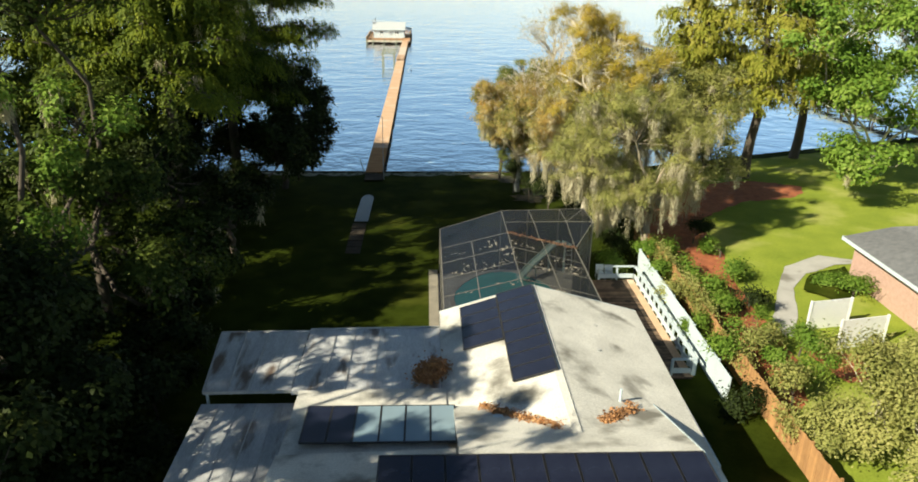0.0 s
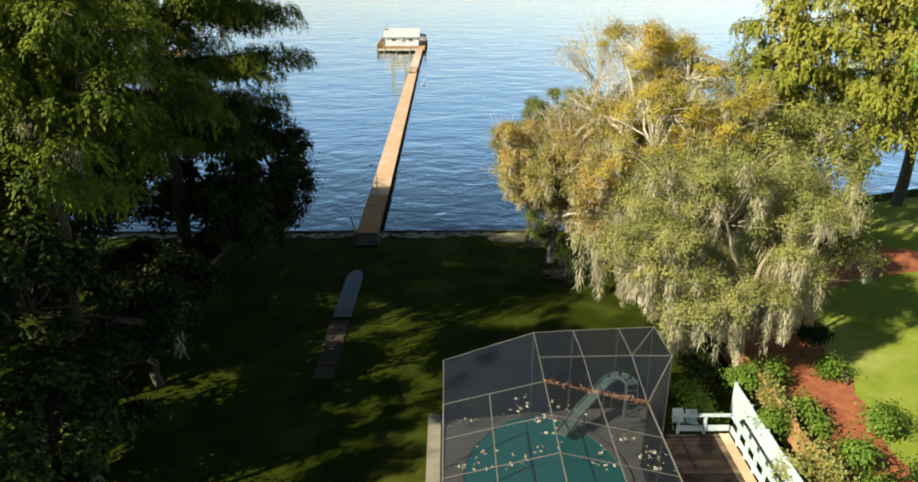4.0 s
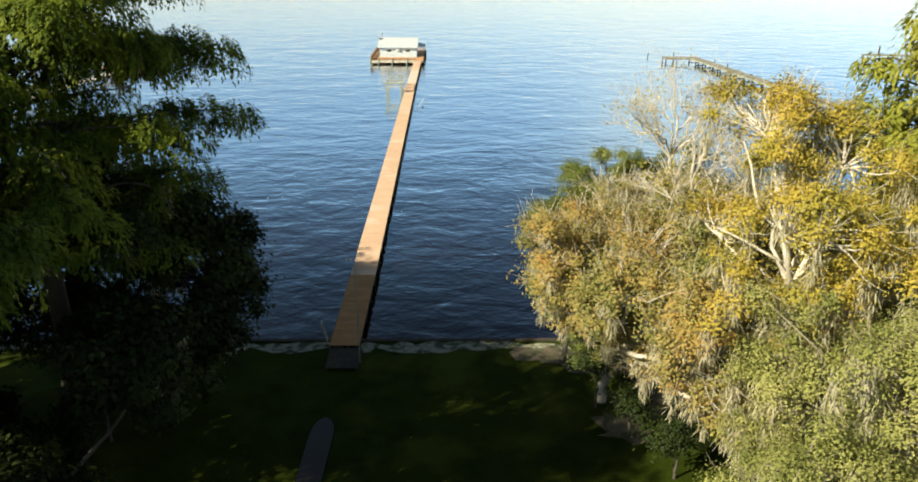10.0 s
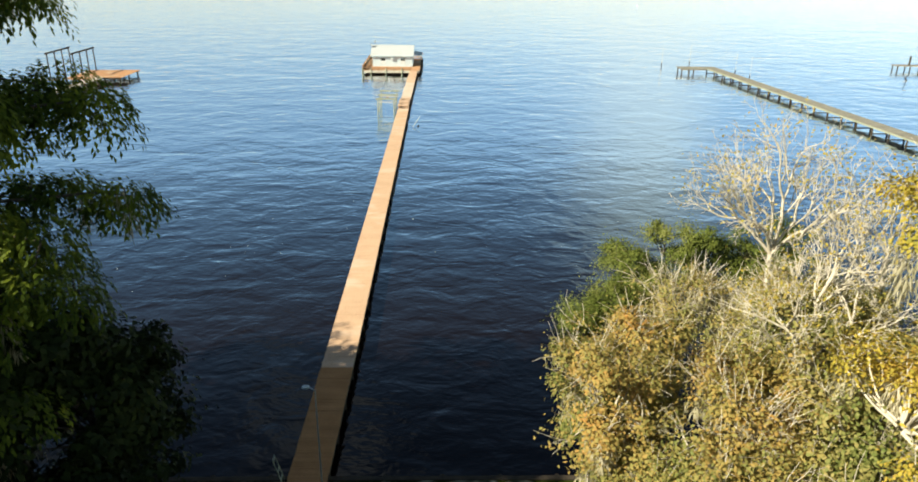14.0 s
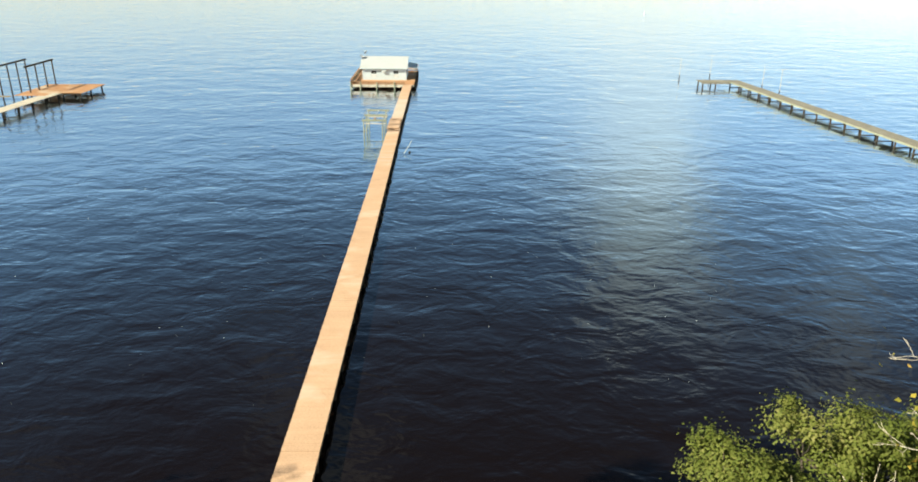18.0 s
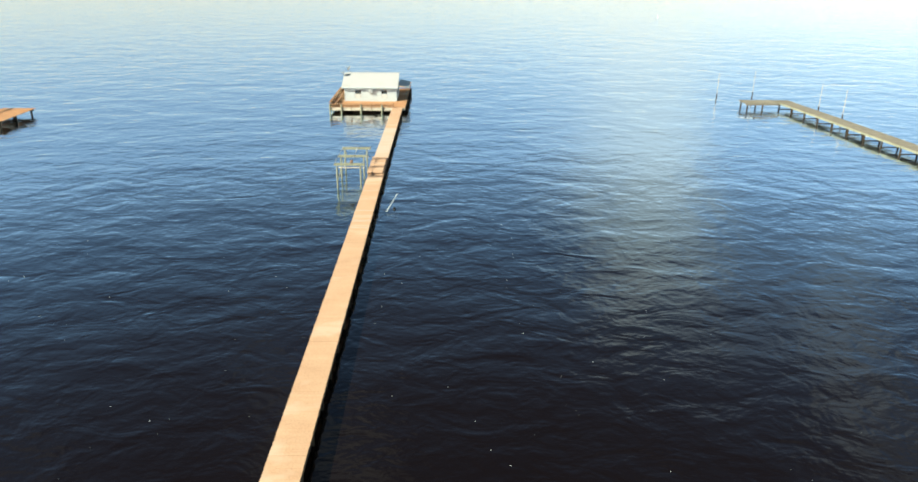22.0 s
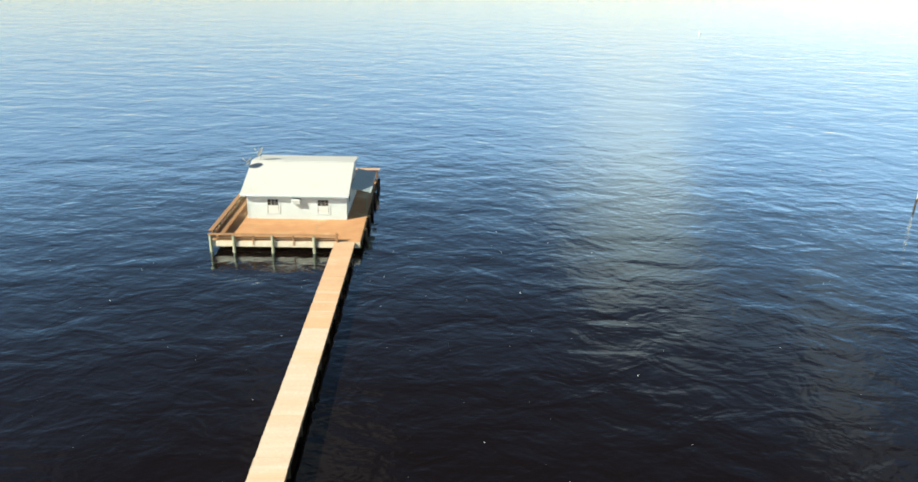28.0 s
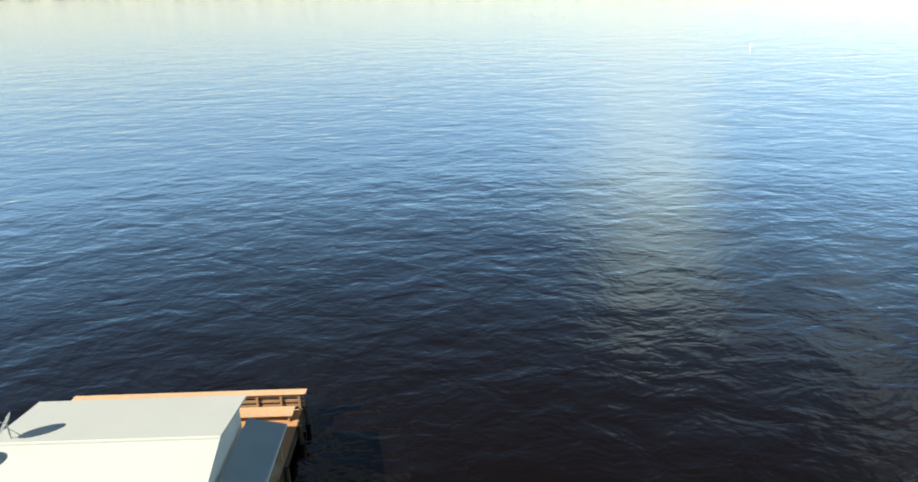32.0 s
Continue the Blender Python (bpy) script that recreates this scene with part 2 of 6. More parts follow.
LAND = mat("far_land", (0.035, 0.05, 0.02), (0.05, 0.055, 0.03), 0.9, scale=0.05, fine=1)
MULCH = mat("red_mulch", (0.4, 0.125, 0.05), (0.24, 0.07, 0.03), 0.95, scale=2, bump=1, fine=14)
SHORES = mat("pale_weedy_sand", (0.34, 0.32, 0.24), (0.15, 0.16, 0.09), 0.95, scale=2.2, bump=0.8, fine=14, stain=(0.035, 0.05, 0.015), stain_scale=1.8, stain_at=0.47)
SAND = mat("bare_sand", (0.14, 0.11, 0.07), (0.085, 0.065, 0.036), 0.95, scale=1.2, bump=0.6, fine=12, stain=(0.04, 0.04, 0.016), stain_scale=1.6, stain_at=0.44)
CONC = mat("concrete", (0.46, 0.45, 0.42), (0.36, 0.35, 0.32), 0.85, scale=0.8, bump=0.3, stain=(0.2, 0.19, 0.16), stain_scale=0.5, stain_at=0.58)
DECK = mat("deck_boards", (0.62, 0.42, 0.275), (0.55, 0.36, 0.23), 0.8, scale=1.0, bump=0.4, fine=20, obj_random=0.025, stretch=(0.5, 0.8, 1), stain=(0.64, 0.47, 0.34), stain_scale=0.6, stain_at=0.55, spec=0.3)
DECK_J = mat("deck_boards_joined", (0.62, 0.42, 0.275), (0.55, 0.36, 0.23), 0.8, scale=1.0, bump=0.4, fine=20, island=0.03, stretch=(0.5, 0.8, 1), stain=(0.64, 0.47, 0.34), stain_scale=0.6, stain_at=0.55, spec=0.3)
DECK_P = mat("bleached_deck_boards", (0.62, 0.53, 0.44), (0.58, 0.46, 0.36), 0.85, scale=1.2, bump=0.4, fine=20, obj_random=0.03, stretch=(0.3, 1.4, 1), stain=(0.6, 0.43, 0.3), stain_scale=0.35, stain_at=0.5, spec=0.3)
DECK_B = mat("brown_deck_boards", (0.5, 0.25, 0.1), (0.39, 0.185, 0.07), 0.8, scale=1.5, bump=0.4, fine=20, island=0.06, stretch=(0.5, 0.8, 1), spec=0.2)
WETCON = mat("smooth_dark_concrete", (0.014, 0.013, 0.012), (0.01, 0.0095, 0.008), 0.2, scale=1.2, bump=0.02, fine=20, spec=0.3)
DECK_R = mat("stained_deck", (0.53, 0.3, 0.155), (0.45, 0.235, 0.115), 0.75, scale=0.9, bump=0.3, fine=40, obj_random=0.04, stain=(0.6, 0.47, 0.33), stain_scale=0.28, stain_at=0.52, spec=0.3)
RAILW = mat("rail_wood", (0.36, 0.2, 0.1), (0.26, 0.15, 0.08), 0.8, scale=2, fine=25, bump=0.3)
OLDW = mat("weathered_wood", (0.3, 0.27, 0.21), (0.22, 0.2, 0.16), 0.9, scale=1.5, fine=20, bump=0.5, island=0.15)
OLDG = mat("greenish_treated_wood", (0.32, 0.34, 0.25), (0.23, 0.25, 0.18), 0.85, scale=2, fine=20, bump=0.4)
PALEW = mat("bleached_pale_wood", (0.6, 0.55, 0.45), (0.5, 0.45, 0.36), 0.85, scale=2, fine=20, bump=0.4, island=0.1, spec=0.3)
PILE = mat("dark_pile_wood", (0.075, 0.06, 0.043), (0.045, 0.038, 0.03), 0.95, scale=2, fine=18, bump=0.5, spec=0.15)
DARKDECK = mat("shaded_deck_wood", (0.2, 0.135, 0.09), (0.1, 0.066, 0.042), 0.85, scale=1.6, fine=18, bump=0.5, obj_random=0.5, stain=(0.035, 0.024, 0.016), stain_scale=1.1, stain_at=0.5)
WHITE = mat("white_paint", (0.54, 0.63, 0.66), (0.5, 0.585, 0.615), 0.6, scale=1, fine=60, bump=0.03)
WHITEB = mat("bright_white_board", (0.82, 0.83, 0.82), (0.76, 0.77, 0.76), 0.6, scale=1, fine=60, bump=0.03)
WHITEM = mat("white_metal_roof", (0.5, 0.53, 0.535), (0.48, 0.51, 0.515), 0.55, scale=0.5, fine=90, bump=0.01, stain=(0.45, 0.475, 0.45), stain_scale=0.35, stain_at=0.62)
ROOF = mat("pale_roof_coating", (0.72, 0.7, 0.63), (0.52, 0.505, 0.45), 0.8, scale=0.5, fine=14, bump=0.3, stain=(0.2, 0.19, 0.16), stain_scale=0.45, stain_at=0.535)
METAL = mat("grey_panel_roof", (0.6, 0.61, 0.6), (0.4, 0.41, 0.42), 0.45, metal=0.1, scale=0.9, fine=10, bump=0.2, stain=(0.15, 0.11, 0.085), stain_scale=0.8, stain_at=0.545, obj_random=0.22, stretch=(1.6, 0.4, 1))
AWN = mat("blue_grey_awning", (0.36, 0.46, 0.5), (0.31, 0.41, 0.45), 0.5, metal=0.1, scale=0.9, fine=30, bump=0.05)
PIERTOP = mat("weathered_planks", (0.29, 0.275, 0.215), (0.2, 0.19, 0.15), 0.9, scale=1.5, fine=20, bump=0.5, island=0.15)
SHING = mat("grey_shingles", (0.17, 0.175, 0.18), (0.12, 0.125, 0.13), 0.9, scale=3, fine=20, bump=0.6)
BRICK = mat("pink_brick", (0.5, 0.33, 0.27), (0.42, 0.27, 0.22), 0.9, scale=4, fine=25, bump=0.5)
SOLAR = mat("solar_glass", (0.018, 0.022, 0.04), (0.012, 0.014, 0.028), 0.18, scale=1, fine=8, bump=0.0, spec=0.6)
SKYL = mat("sky_painted_glass", (0.24, 0.33, 0.38), (0.22, 0.31, 0.36), 0.15, scale=0.3, fine=0.5, bump=0.0, spec=0.6)
BRONZE = mat("dull_bronze_bars", (0.25, 0.235, 0.2), (0.19, 0.175, 0.145), 0.5, metal=0.1, scale=4, bump=0.05)
ALU = mat("pale_aluminium", (0.6, 0.6, 0.58), (0.5, 0.5, 0.48), 0.45, metal=0.4, scale=4, bump=0.05)
BLACK = mat("black_trim", (0.02, 0.02, 0.022), (0.03, 0.03, 0.03), 0.5, scale=4, bump=0.1)
STEEL = mat("galvanised_steel", (0.5, 0.52, 0.53), (0.4, 0.42, 0.43), 0.4, metal=0.6, scale=5, bump=0.1)
FENCEW = mat("orange_fence_wood", (0.46, 0.25, 0.1), (0.36, 0.19, 0.08), 0.85, scale=1.6, fine=22, bump=0.5, obj_random=0.18)
GLASS = glass_mat("window_glass")
BLIND = mat("window_blind", (0.62, 0.65, 0.65), (0.54, 0.57, 0.57), 0.7, scale=1, stretch=(1, 1, 12), bump=0.3)
SCREEN = screen_mat("insect_screen", 0.32)
AQUA = mat("pale_aqua_plastic", (0.4, 0.57, 0.55), (0.32, 0.48, 0.46), 0.4, scale=2, bump=0.05)
BARK_D = mat("dark_bark", (0.1, 0.08, 0.06), (0.06, 0.05, 0.04), 0.95, scale=3, fine=18, bump=1.0, stretch=(1, 1, 0.3))
BARK_W = mat("pale_bark", (0.66, 0.6, 0.49), (0.5, 0.45, 0.36), 0.9, scale=2, fine=16, bump=0.6, stain=(0.3, 0.27, 0.2), stain_scale=1.5, stain_at=0.58)
L_CYP = leaf_mat("cypress_needles", [(0.03, 0.055, 0.01), (0.07, 0.105, 0.014), (0.15, 0.19, 0.02), (0.28, 0.31, 0.03)], 0.3, 0.3, 0.6)
L_CYPY = leaf_mat("yellowing_cypress_needles", [(0.16, 0.19, 0.03), (0.27, 0.29, 0.045), (0.38, 0.36, 0.07), (0.46, 0.38, 0.1)], 0.38)
# these values hold the deep shade of the trees along the lawn
L_DARK = leaf_mat("shade_dark_leaves", [(0.01, 0.016, 0.006), (0.018, 0.029, 0.008), (0.034, 0.05, 0.012), (0.07, 0.085, 0.022)], 0.2)
L_MID = leaf_mat("mid_green_leaves", [(0.016, 0.028, 0.008), (0.034, 0.055, 0.012), (0.09, 0.125, 0.024), (0.18, 0.22, 0.045)], 0.3)
L_OAK = leaf_mat("olive_oak_leaves", [(0.14, 0.17, 0.04), (0.26, 0.275, 0.08), (0.38, 0.375, 0.125), (0.5, 0.45, 0.18)], 0.34)
L_MIX = leaf_mat("turning_leaves", [(0.1, 0.15, 0.035), (0.24, 0.25, 0.08), (0.38, 0.32, 0.12), (0.45, 0.28, 0.1)], 0.32)
L_TURN = leaf_mat("orange_turning_leaves", [(0.11, 0.16, 0.035), (0.25, 0.25, 0.08), (0.42, 0.31, 0.1), (0.48, 0.25, 0.07)], 0.32)
L_YEL = leaf_mat("yellow_leaves", [(0.2, 0.21, 0.04), (0.38, 0.33, 0.06), (0.54, 0.41, 0.075), (0.5, 0.31, 0.08)], 0.35)
L_LAU = leaf_mat("laurel_leaves", [(0.05, 0.08, 0.016), (0.11, 0.145, 0.03), (0.18, 0.21, 0.05), (0.29, 0.28, 0.1)], 0.32)
L_GRN = leaf_mat("bright_green_leaves", [(0.05, 0.11, 0.016), (0.11, 0.2, 0.028), (0.2, 0.3, 0.05), (0.36, 0.42, 0.11)], 0.32)
L_LITTER = leaf_mat("fallen_leaves", [(0.22, 0.12, 0.06), (0.4, 0.21, 0.1), (0.55, 0.3, 0.14), (0.62, 0.38, 0.2)], 0.15)
L_STRAW = leaf_mat("straw_leaves", [(0.3, 0.27, 0.2), (0.42, 0.38, 0.3), (0.5, 0.44, 0.34)], 0.1)
L_RUST = leaf_mat("rusty_twigs", [(0.2, 0.1, 0.06), (0.28, 0.15, 0.09), (0.4, 0.3, 0.2)], 0.1)
BARK_O = mat("tan_bark", (0.42, 0.36, 0.26), (0.3, 0.25, 0.18), 0.9, scale=2, fine=16, bump=0.6, stain=(0.2, 0.17, 0.12), stain_scale=1.5, stain_at=0.55)
MOSS = leaf_mat("hanging_moss", [(0.37, 0.34, 0.22), (0.5, 0.46, 0.31), (0.64, 0.58, 0.41)], 0.35)

# building helpers
ORI = {}
# Each stretch is set out on its own grid: shift and stretch of that grid in the world.
SHORE = ((0.8, 0.05, 0.0), (1.048, 1.012, 1.04))
RIVER = ((0.0, -0.72, -0.02), (1.024, 1.0, 1.016))
PLAIN = ((0.0, 0.0, 0.0), (1.0, 1.0, 1.0))
GRID = [SHORE]


def on_grid(ob, at):
    shift, k = GRID[0]
    ob.location = [at[i] * k[i] + shift[i] for i in range(3)]
    ob.scale = k


def thing(name, at, label, category, group="", kind=""):
    e = new(name)
    on_grid(e, at)
    ORI[e.name] = Vector(at)
    return tagged(e, label, category, group, kind)


def part(name, bm, material, parent, label=""):
    """Links a bmesh, given in world places, as one mesh under a thing or part."""
    o = ORI[parent.name]
    bm.transform(Matrix.Translation(-o))
    me = bpy.data.meshes.new(name)
    bm.to_mesh(me)
    bm.free()
    me.materials.append(material)
    ob = new(name, me)
    ob.parent = parent
    ORI[ob.name] = o
    return tagged(ob, label)


def solo(name, bm, material, label, category, kind="", group=""):
    me = bpy.data.meshes.new(name)
    bm.to_mesh(me)
    bm.free()
    me.materials.append(material)
    ob = new(name, me)
    on_grid(ob, (0, 0, 0))
    ORI[ob.name] = Vector((0, 0, 0))
    return tagged(ob, label, category, group, kind)


def piece(name, me, parent, at, rz=0.0):
    ob = new(name, me)
    ob.parent = parent
    ob.location = Vector(at) - ORI[parent.name]
    ob.rotation_euler = (0, 0, rz)
    return ob


def hexa(bm, pts):
    """A six-sided block from its lower four corners and upper four, both anticlockwise."""
    v = [bm.verts.new(p) for p in pts]
    for f in ((3, 2, 1, 0), (4, 5, 6, 7), (0, 1, 5, 4), (1, 2, 6, 5), (2, 3, 7, 6), (3, 0, 4, 7)):
        bm.faces.new([v[i] for i in f])


def box(x0, x1, y0, y1, z0, z1, bm=None, bevel=0.0):
    bm = bm or bmesh.new()
    hexa(bm, [(x0, y0, z0), (x1, y0, z0), (x1, y1, z0), (x0, y1, z0), (x0, y0, z1), (x1, y0, z1), (x1, y1, z1), (x0, y1, z1)])
    if bevel:
        bmesh.ops.bevel(bm, geom=bm.edges[:], offset=bevel, segments=1, affect="EDGES")
    return bm


def beam(a, b, w, h, bm=None, bevel=0.0):
    """A board from a to b, w wide and h high."""
    bm = bm or bmesh.new()
    a, b = Vector(a), Vector(b)
    d = (b - a).normalized()
    s = d.cross(Vector((0, 0, 1)))
    s = s.normalized() if s.length > 1e-4 else Vector((1, 0, 0))
    u = s.cross(d)
    q = []
    for k in (-h / 2, h / 2):
        q += [a - s * w / 2 + u * k, a + s * w / 2 + u * k, b + s * w / 2 + u * k, b - s * w / 2 + u * k]
    hexa(bm, q)
    if bevel:
        bmesh.ops.bevel(bm, geom=bm.edges[:], offset=bevel, segments=1, affect="EDGES")
    return bm


def pole(a, b, r0, r1=None, n=10, bm=None):
    bm = bm or bmesh.new()
    a, b = Vector(a), Vector(b)
    r1 = r0 if r1 is None else r1
    d = (b - a).normalized()
    s = d.orthogonal().normalized()
    u = d.cross(s)
    rings = []
    for c, r in ((a, r0), (b, r1)):
        rings.append([bm.verts.new(c + (s * math.cos(6.2832 * i / n) + u * math.sin(6.2832 * i / n)) * r) for i in range(n)])
    for i in range(n):
        bm.faces.new((rings[0][i], rings[0][(i + 1) % n], rings[1][(i + 1) % n], rings[1][i]))
    bm.faces.new(rings[0][::-1])
    bm.faces.new(rings[1])
    return bm


def plate(pts, t, bm=None):
    """A slab of thickness t under the polygon pts (anticlockwise from above)."""
    bm = bm or bmesh.new()
    top = [bm.verts.new(p) for p in pts]
    low = [bm.verts.new((p[0], p[1], p[2] - t)) for p in pts]
    bm.faces.new(top)
    bm.faces.new(low[::-1])
    n = len(pts)
    for i in range(n):
        bm.faces.new((low[i], low[(i + 1) % n], top[(i + 1) % n], top[i]))
    return bm


def mesh_from(name, verts, quads, material):
    me = bpy.data.meshes.new(name)
    nv, nq = len(verts), len(quads)
    me.vertices.add(nv)
    me.vertices.foreach_set("co", np.asarray(verts, np.float32).ravel())
    me.loops.add(nq * 4)
    me.loops.foreach_set("vertex_index", np.asarray(quads, np.int32).ravel())
    me.polygons.add(nq)
    me.polygons.foreach_set("loop_start", np.arange(0, nq * 4, 4, dtype=np.int32))
    me.update(calc_edges=True)
    me.materials.append(material)
    return me


def mesh_part(name, me, parent, label=""):
    ob = new(name, me)
    ob.parent = parent
    ORI[ob.name] = ORI[parent.name]
    return tagged(ob, label)


def unit(v):
    return v / np.maximum(np.linalg.norm(v, axis=1, keepdims=True), 1e-6)


def leaf_arrays(p, d, length, width, rng, face=None):
    """A folded four-cornered leaf at each p along d, turned towards face where that is given."""
    if face is None:
        s = unit(np.cross(d, unit(rng.normal(size=(len(p), 3)))))
    else:
        d = unit(d - face * (d * face).sum(1, keepdims=True))
        s = unit(np.cross(d, face))
    up = np.cross(s, d)
    ln_, wd = length[:, None], width[:, None]
    mid = p + d * ln_ * 0.5 + up * wd * 0.3
    v = np.stack([p, mid + s * wd * 0.5, p + d * ln_, mid - s * wd * 0.5], 1).reshape(-1, 3)
    return v, np.arange(4 * len(p)).reshape(-1, 4)


def tube_arrays(paths, sides=6):
    vs, qs, base = [], [], 0
    for pts, rad in paths:
        pts = np.asarray(pts, float)
        k = len(pts)
        tang = np.gradient(pts, axis=0)
        tang = unit(tang)
        ref = np.array([0.31, 0.87, 0.12])
        s = unit(np.cross(tang, ref))
        u = np.cross(tang, s)
        ang = np.arange(sides) * 2 * np.pi / sides
        ring = pts[:, None] + (s[:, None] * np.cos(ang)[None, :, None] + u[:, None] * np.sin(ang)[None, :, None]) * np.asarray(rad)[:, None, None]
        vs.append(ring.reshape(-1, 3))
        i = np.arange(k - 1)[:, None] * sides + np.arange(sides)[None]
        j = np.arange(k - 1)[:, None] * sides + (np.arange(sides)[None] + 1) % sides
        qs.append((np.stack([i, j, j + sides, i + sides], -1).reshape(-1, 4)) + base)
        base += k * sides
    return np.concatenate(vs), np.concatenate(qs)


def limb(a, b, r0, r1, rng, bend=0.12, k=6, sag=0.0):
    a, b = np.asarray(a, float), np.asarray(b, float)
    t = np.linspace(0, 1, k)[:, None]
    ln_ = np.linalg.norm(b - a)
    off = rng.normal(size=3) * bend * ln_
    wob = rng.normal(size=(k, 3)) * ln_ * 0.018
    pts = a + (b - a) * t + off * (t * (1 - t)) * 2 + wob * np.minimum(t, 1 - t) * 2
    pts[:, 2] -= sag * (t[:, 0] ** 2)
    return pts, r0 + (r1 - r0) * t[:, 0]


def add_moss(t, base, spots, count, lens, rng):
    """Beards of hanging moss: each a tapering bundle of fine strands."""
    low = spots[spots[:, 2] <= np.median(spots[:, 2])]
    n = max(2, count // 70)
    pick = np.concatenate([spots[rng.integers(0, len(spots), n // 2)], low[rng.integers(0, len(low), n - n // 2)]])
    idx = np.repeat(np.arange(len(pick)), 120)
    n = len(idx)
    ln_ = rng.uniform(lens[0], lens[1], len(pick)) * rng.uniform(0.5, 1.0, len(pick))
    fall = rng.random(n)
    p = pick[idx] + rng.normal(size=(n, 3)) * (0.19, 0.19, 0.12) * (1.2 - 0.8 * fall[:, None])
    p[:, 2] -= 0.1 + ln_[idx] * fall
    d = unit(np.stack([rng.normal(size=n) * 0.18, rng.normal(size=n) * 0.18, -np.ones(n)], 1))
    face = unit((p - pick[idx]) * (1, 1, 0) + rng.normal(size=(n, 3)) * (0.08, 0.08, 0.05) + (0, 0, 0.03))
    v, q = leaf_arrays(p, d, rng.uniform(0.2, 0.6, n), rng.uniform(0.022, 0.055, n), rng, face)
    tagged(mesh_part("hanging_moss", mesh_from("hanging_moss", v - base, q, MOSS), t, "pale grey-green hanging moss"), kind="stuff")


def tree(name, base, fork, blobs, leaf, bark, label, clusters=60, per=380, size=0.22, spread=0.75, radius=0.35, seed=1, moss=0,
         moss_len=(0.5, 1.8), group="", extra=(), category="tree", twigs=True, shell=0.3, spray=0, twig=0.13):
    """A broad-leaved tree: trunk to the fork, a limb to each blob (x, y, z, rx, ry, rz, share), twigs to leaf clusters."""
    if leaf in (L_DARK, L_GRN, L_MID) and category == "tree":
        per, size = int(per * 0.36), size * 1.5
    elif category == "tree":
        per, size = int(per * 0.8), size * 1.08
    rng = np.random.default_rng(seed)
    base, fork = np.array(base, float), np.array(fork, float)
    t = thing(name, tuple(base), label, category, group)
    paths = [limb(base - (0, 0, 0.3), fork, radius, radius * 0.72, rng, 0.06, 8)]
    cen, mids, fine = [], [], []
    for x, y, z, rx, ry, rz, share in blobs:
        c = np.array((x, y, z), float)
        hub = c - (0, 0, rz * 0.45)
        paths.append(limb(fork, hub, radius * 0.55, radius * 0.22, rng, 0.14, 7))
        n = max(3, int(clusters * share))
        k = max(3, n // 6)
        q = unit(rng.normal(size=(k, 3)))
        q[:, 2] = np.where(q[:, 2] < -0.5, -q[:, 2], q[:, 2])
        q *= (shell + (1 - shell) * rng.random((k, 1)) ** 0.5) * rng.uniform(0.7, 1.22, (k, 1))
        q = q[rng.integers(0, k, n)] + rng.normal(size=(n, 3)) * 0.2
        pts = c + q * (rx, ry, rz)
        cen.append(pts)
        mids.append(np.repeat(c[None] - (0, 0, rz * 0.4), n, 0))
        if twigs:
            for p in pts[:: 1 if n < 60 else 2]:
                paths.append(limb(hub + (p - hub) * rng.uniform(0.0, 0.35), p, radius * twig, 0.012, rng, 0.16, 5))
                for _ in range(spray):
                    e = p + unit(rng.normal(size=(1, 3)) + (p - hub) * 0.35 + (0, 0, 0.2))[0] * rng.uniform(0.5, 1.3)
                    fine.append(limb(p - (p - hub) * 0.08, e, 0.016, 0.006, rng, 0.12, 4))
    for a, b, r0, r1 in extra:
        paths.append(limb(a, b, r0 * 0.68, r1 * 0.8, rng, 0.22, 9))
    cen, mids = np.concatenate(cen), np.concatenate(mids)
    v, q = tube_arrays(paths)
    mesh_part("trunk", mesh_from("trunk", v - base, q, bark), t)
    if fine:
        v, q = tube_arrays(fine, 3)
        tagged(mesh_part("twig_work", mesh_from("twig_work", v - base, q, bark), t, "pale fine twigs"), kind="stuff")
    n = len(cen)
    cnt = rng.integers(int(per * 0.5), int(per * 1.5), n)
    idx = np.repeat(np.arange(n), cnt)
    m = len(idx)
    spr = rng.uniform(0.6, 1.35, n)[idx][:, None] * spread
    off = rng.normal(size=(m, 3)) * (0.6, 0.6, 0.45) * spr
    p = cen[idx] + off
    d = unit(off + rng.normal(size=(m, 3)) * 0.5 + (0, 0, 0.05))
    face = unit(unit(off) * 0.8 + unit(cen - mids)[idx] * 0.7 + (0, 0, 0.4) + rng.normal(size=(m, 3)) * 0.38)
    v, q = leaf_arrays(p, d, rng.uniform(size * 0.6, size * 1.4, m), rng.uniform(size * 0.4, size * 0.85, m), rng, face)
    mesh_part("crown", mesh_from("crown", v - base, q, leaf), t)
    if moss:
        add_moss(t, base, cen, moss, moss_len, rng)
    return t


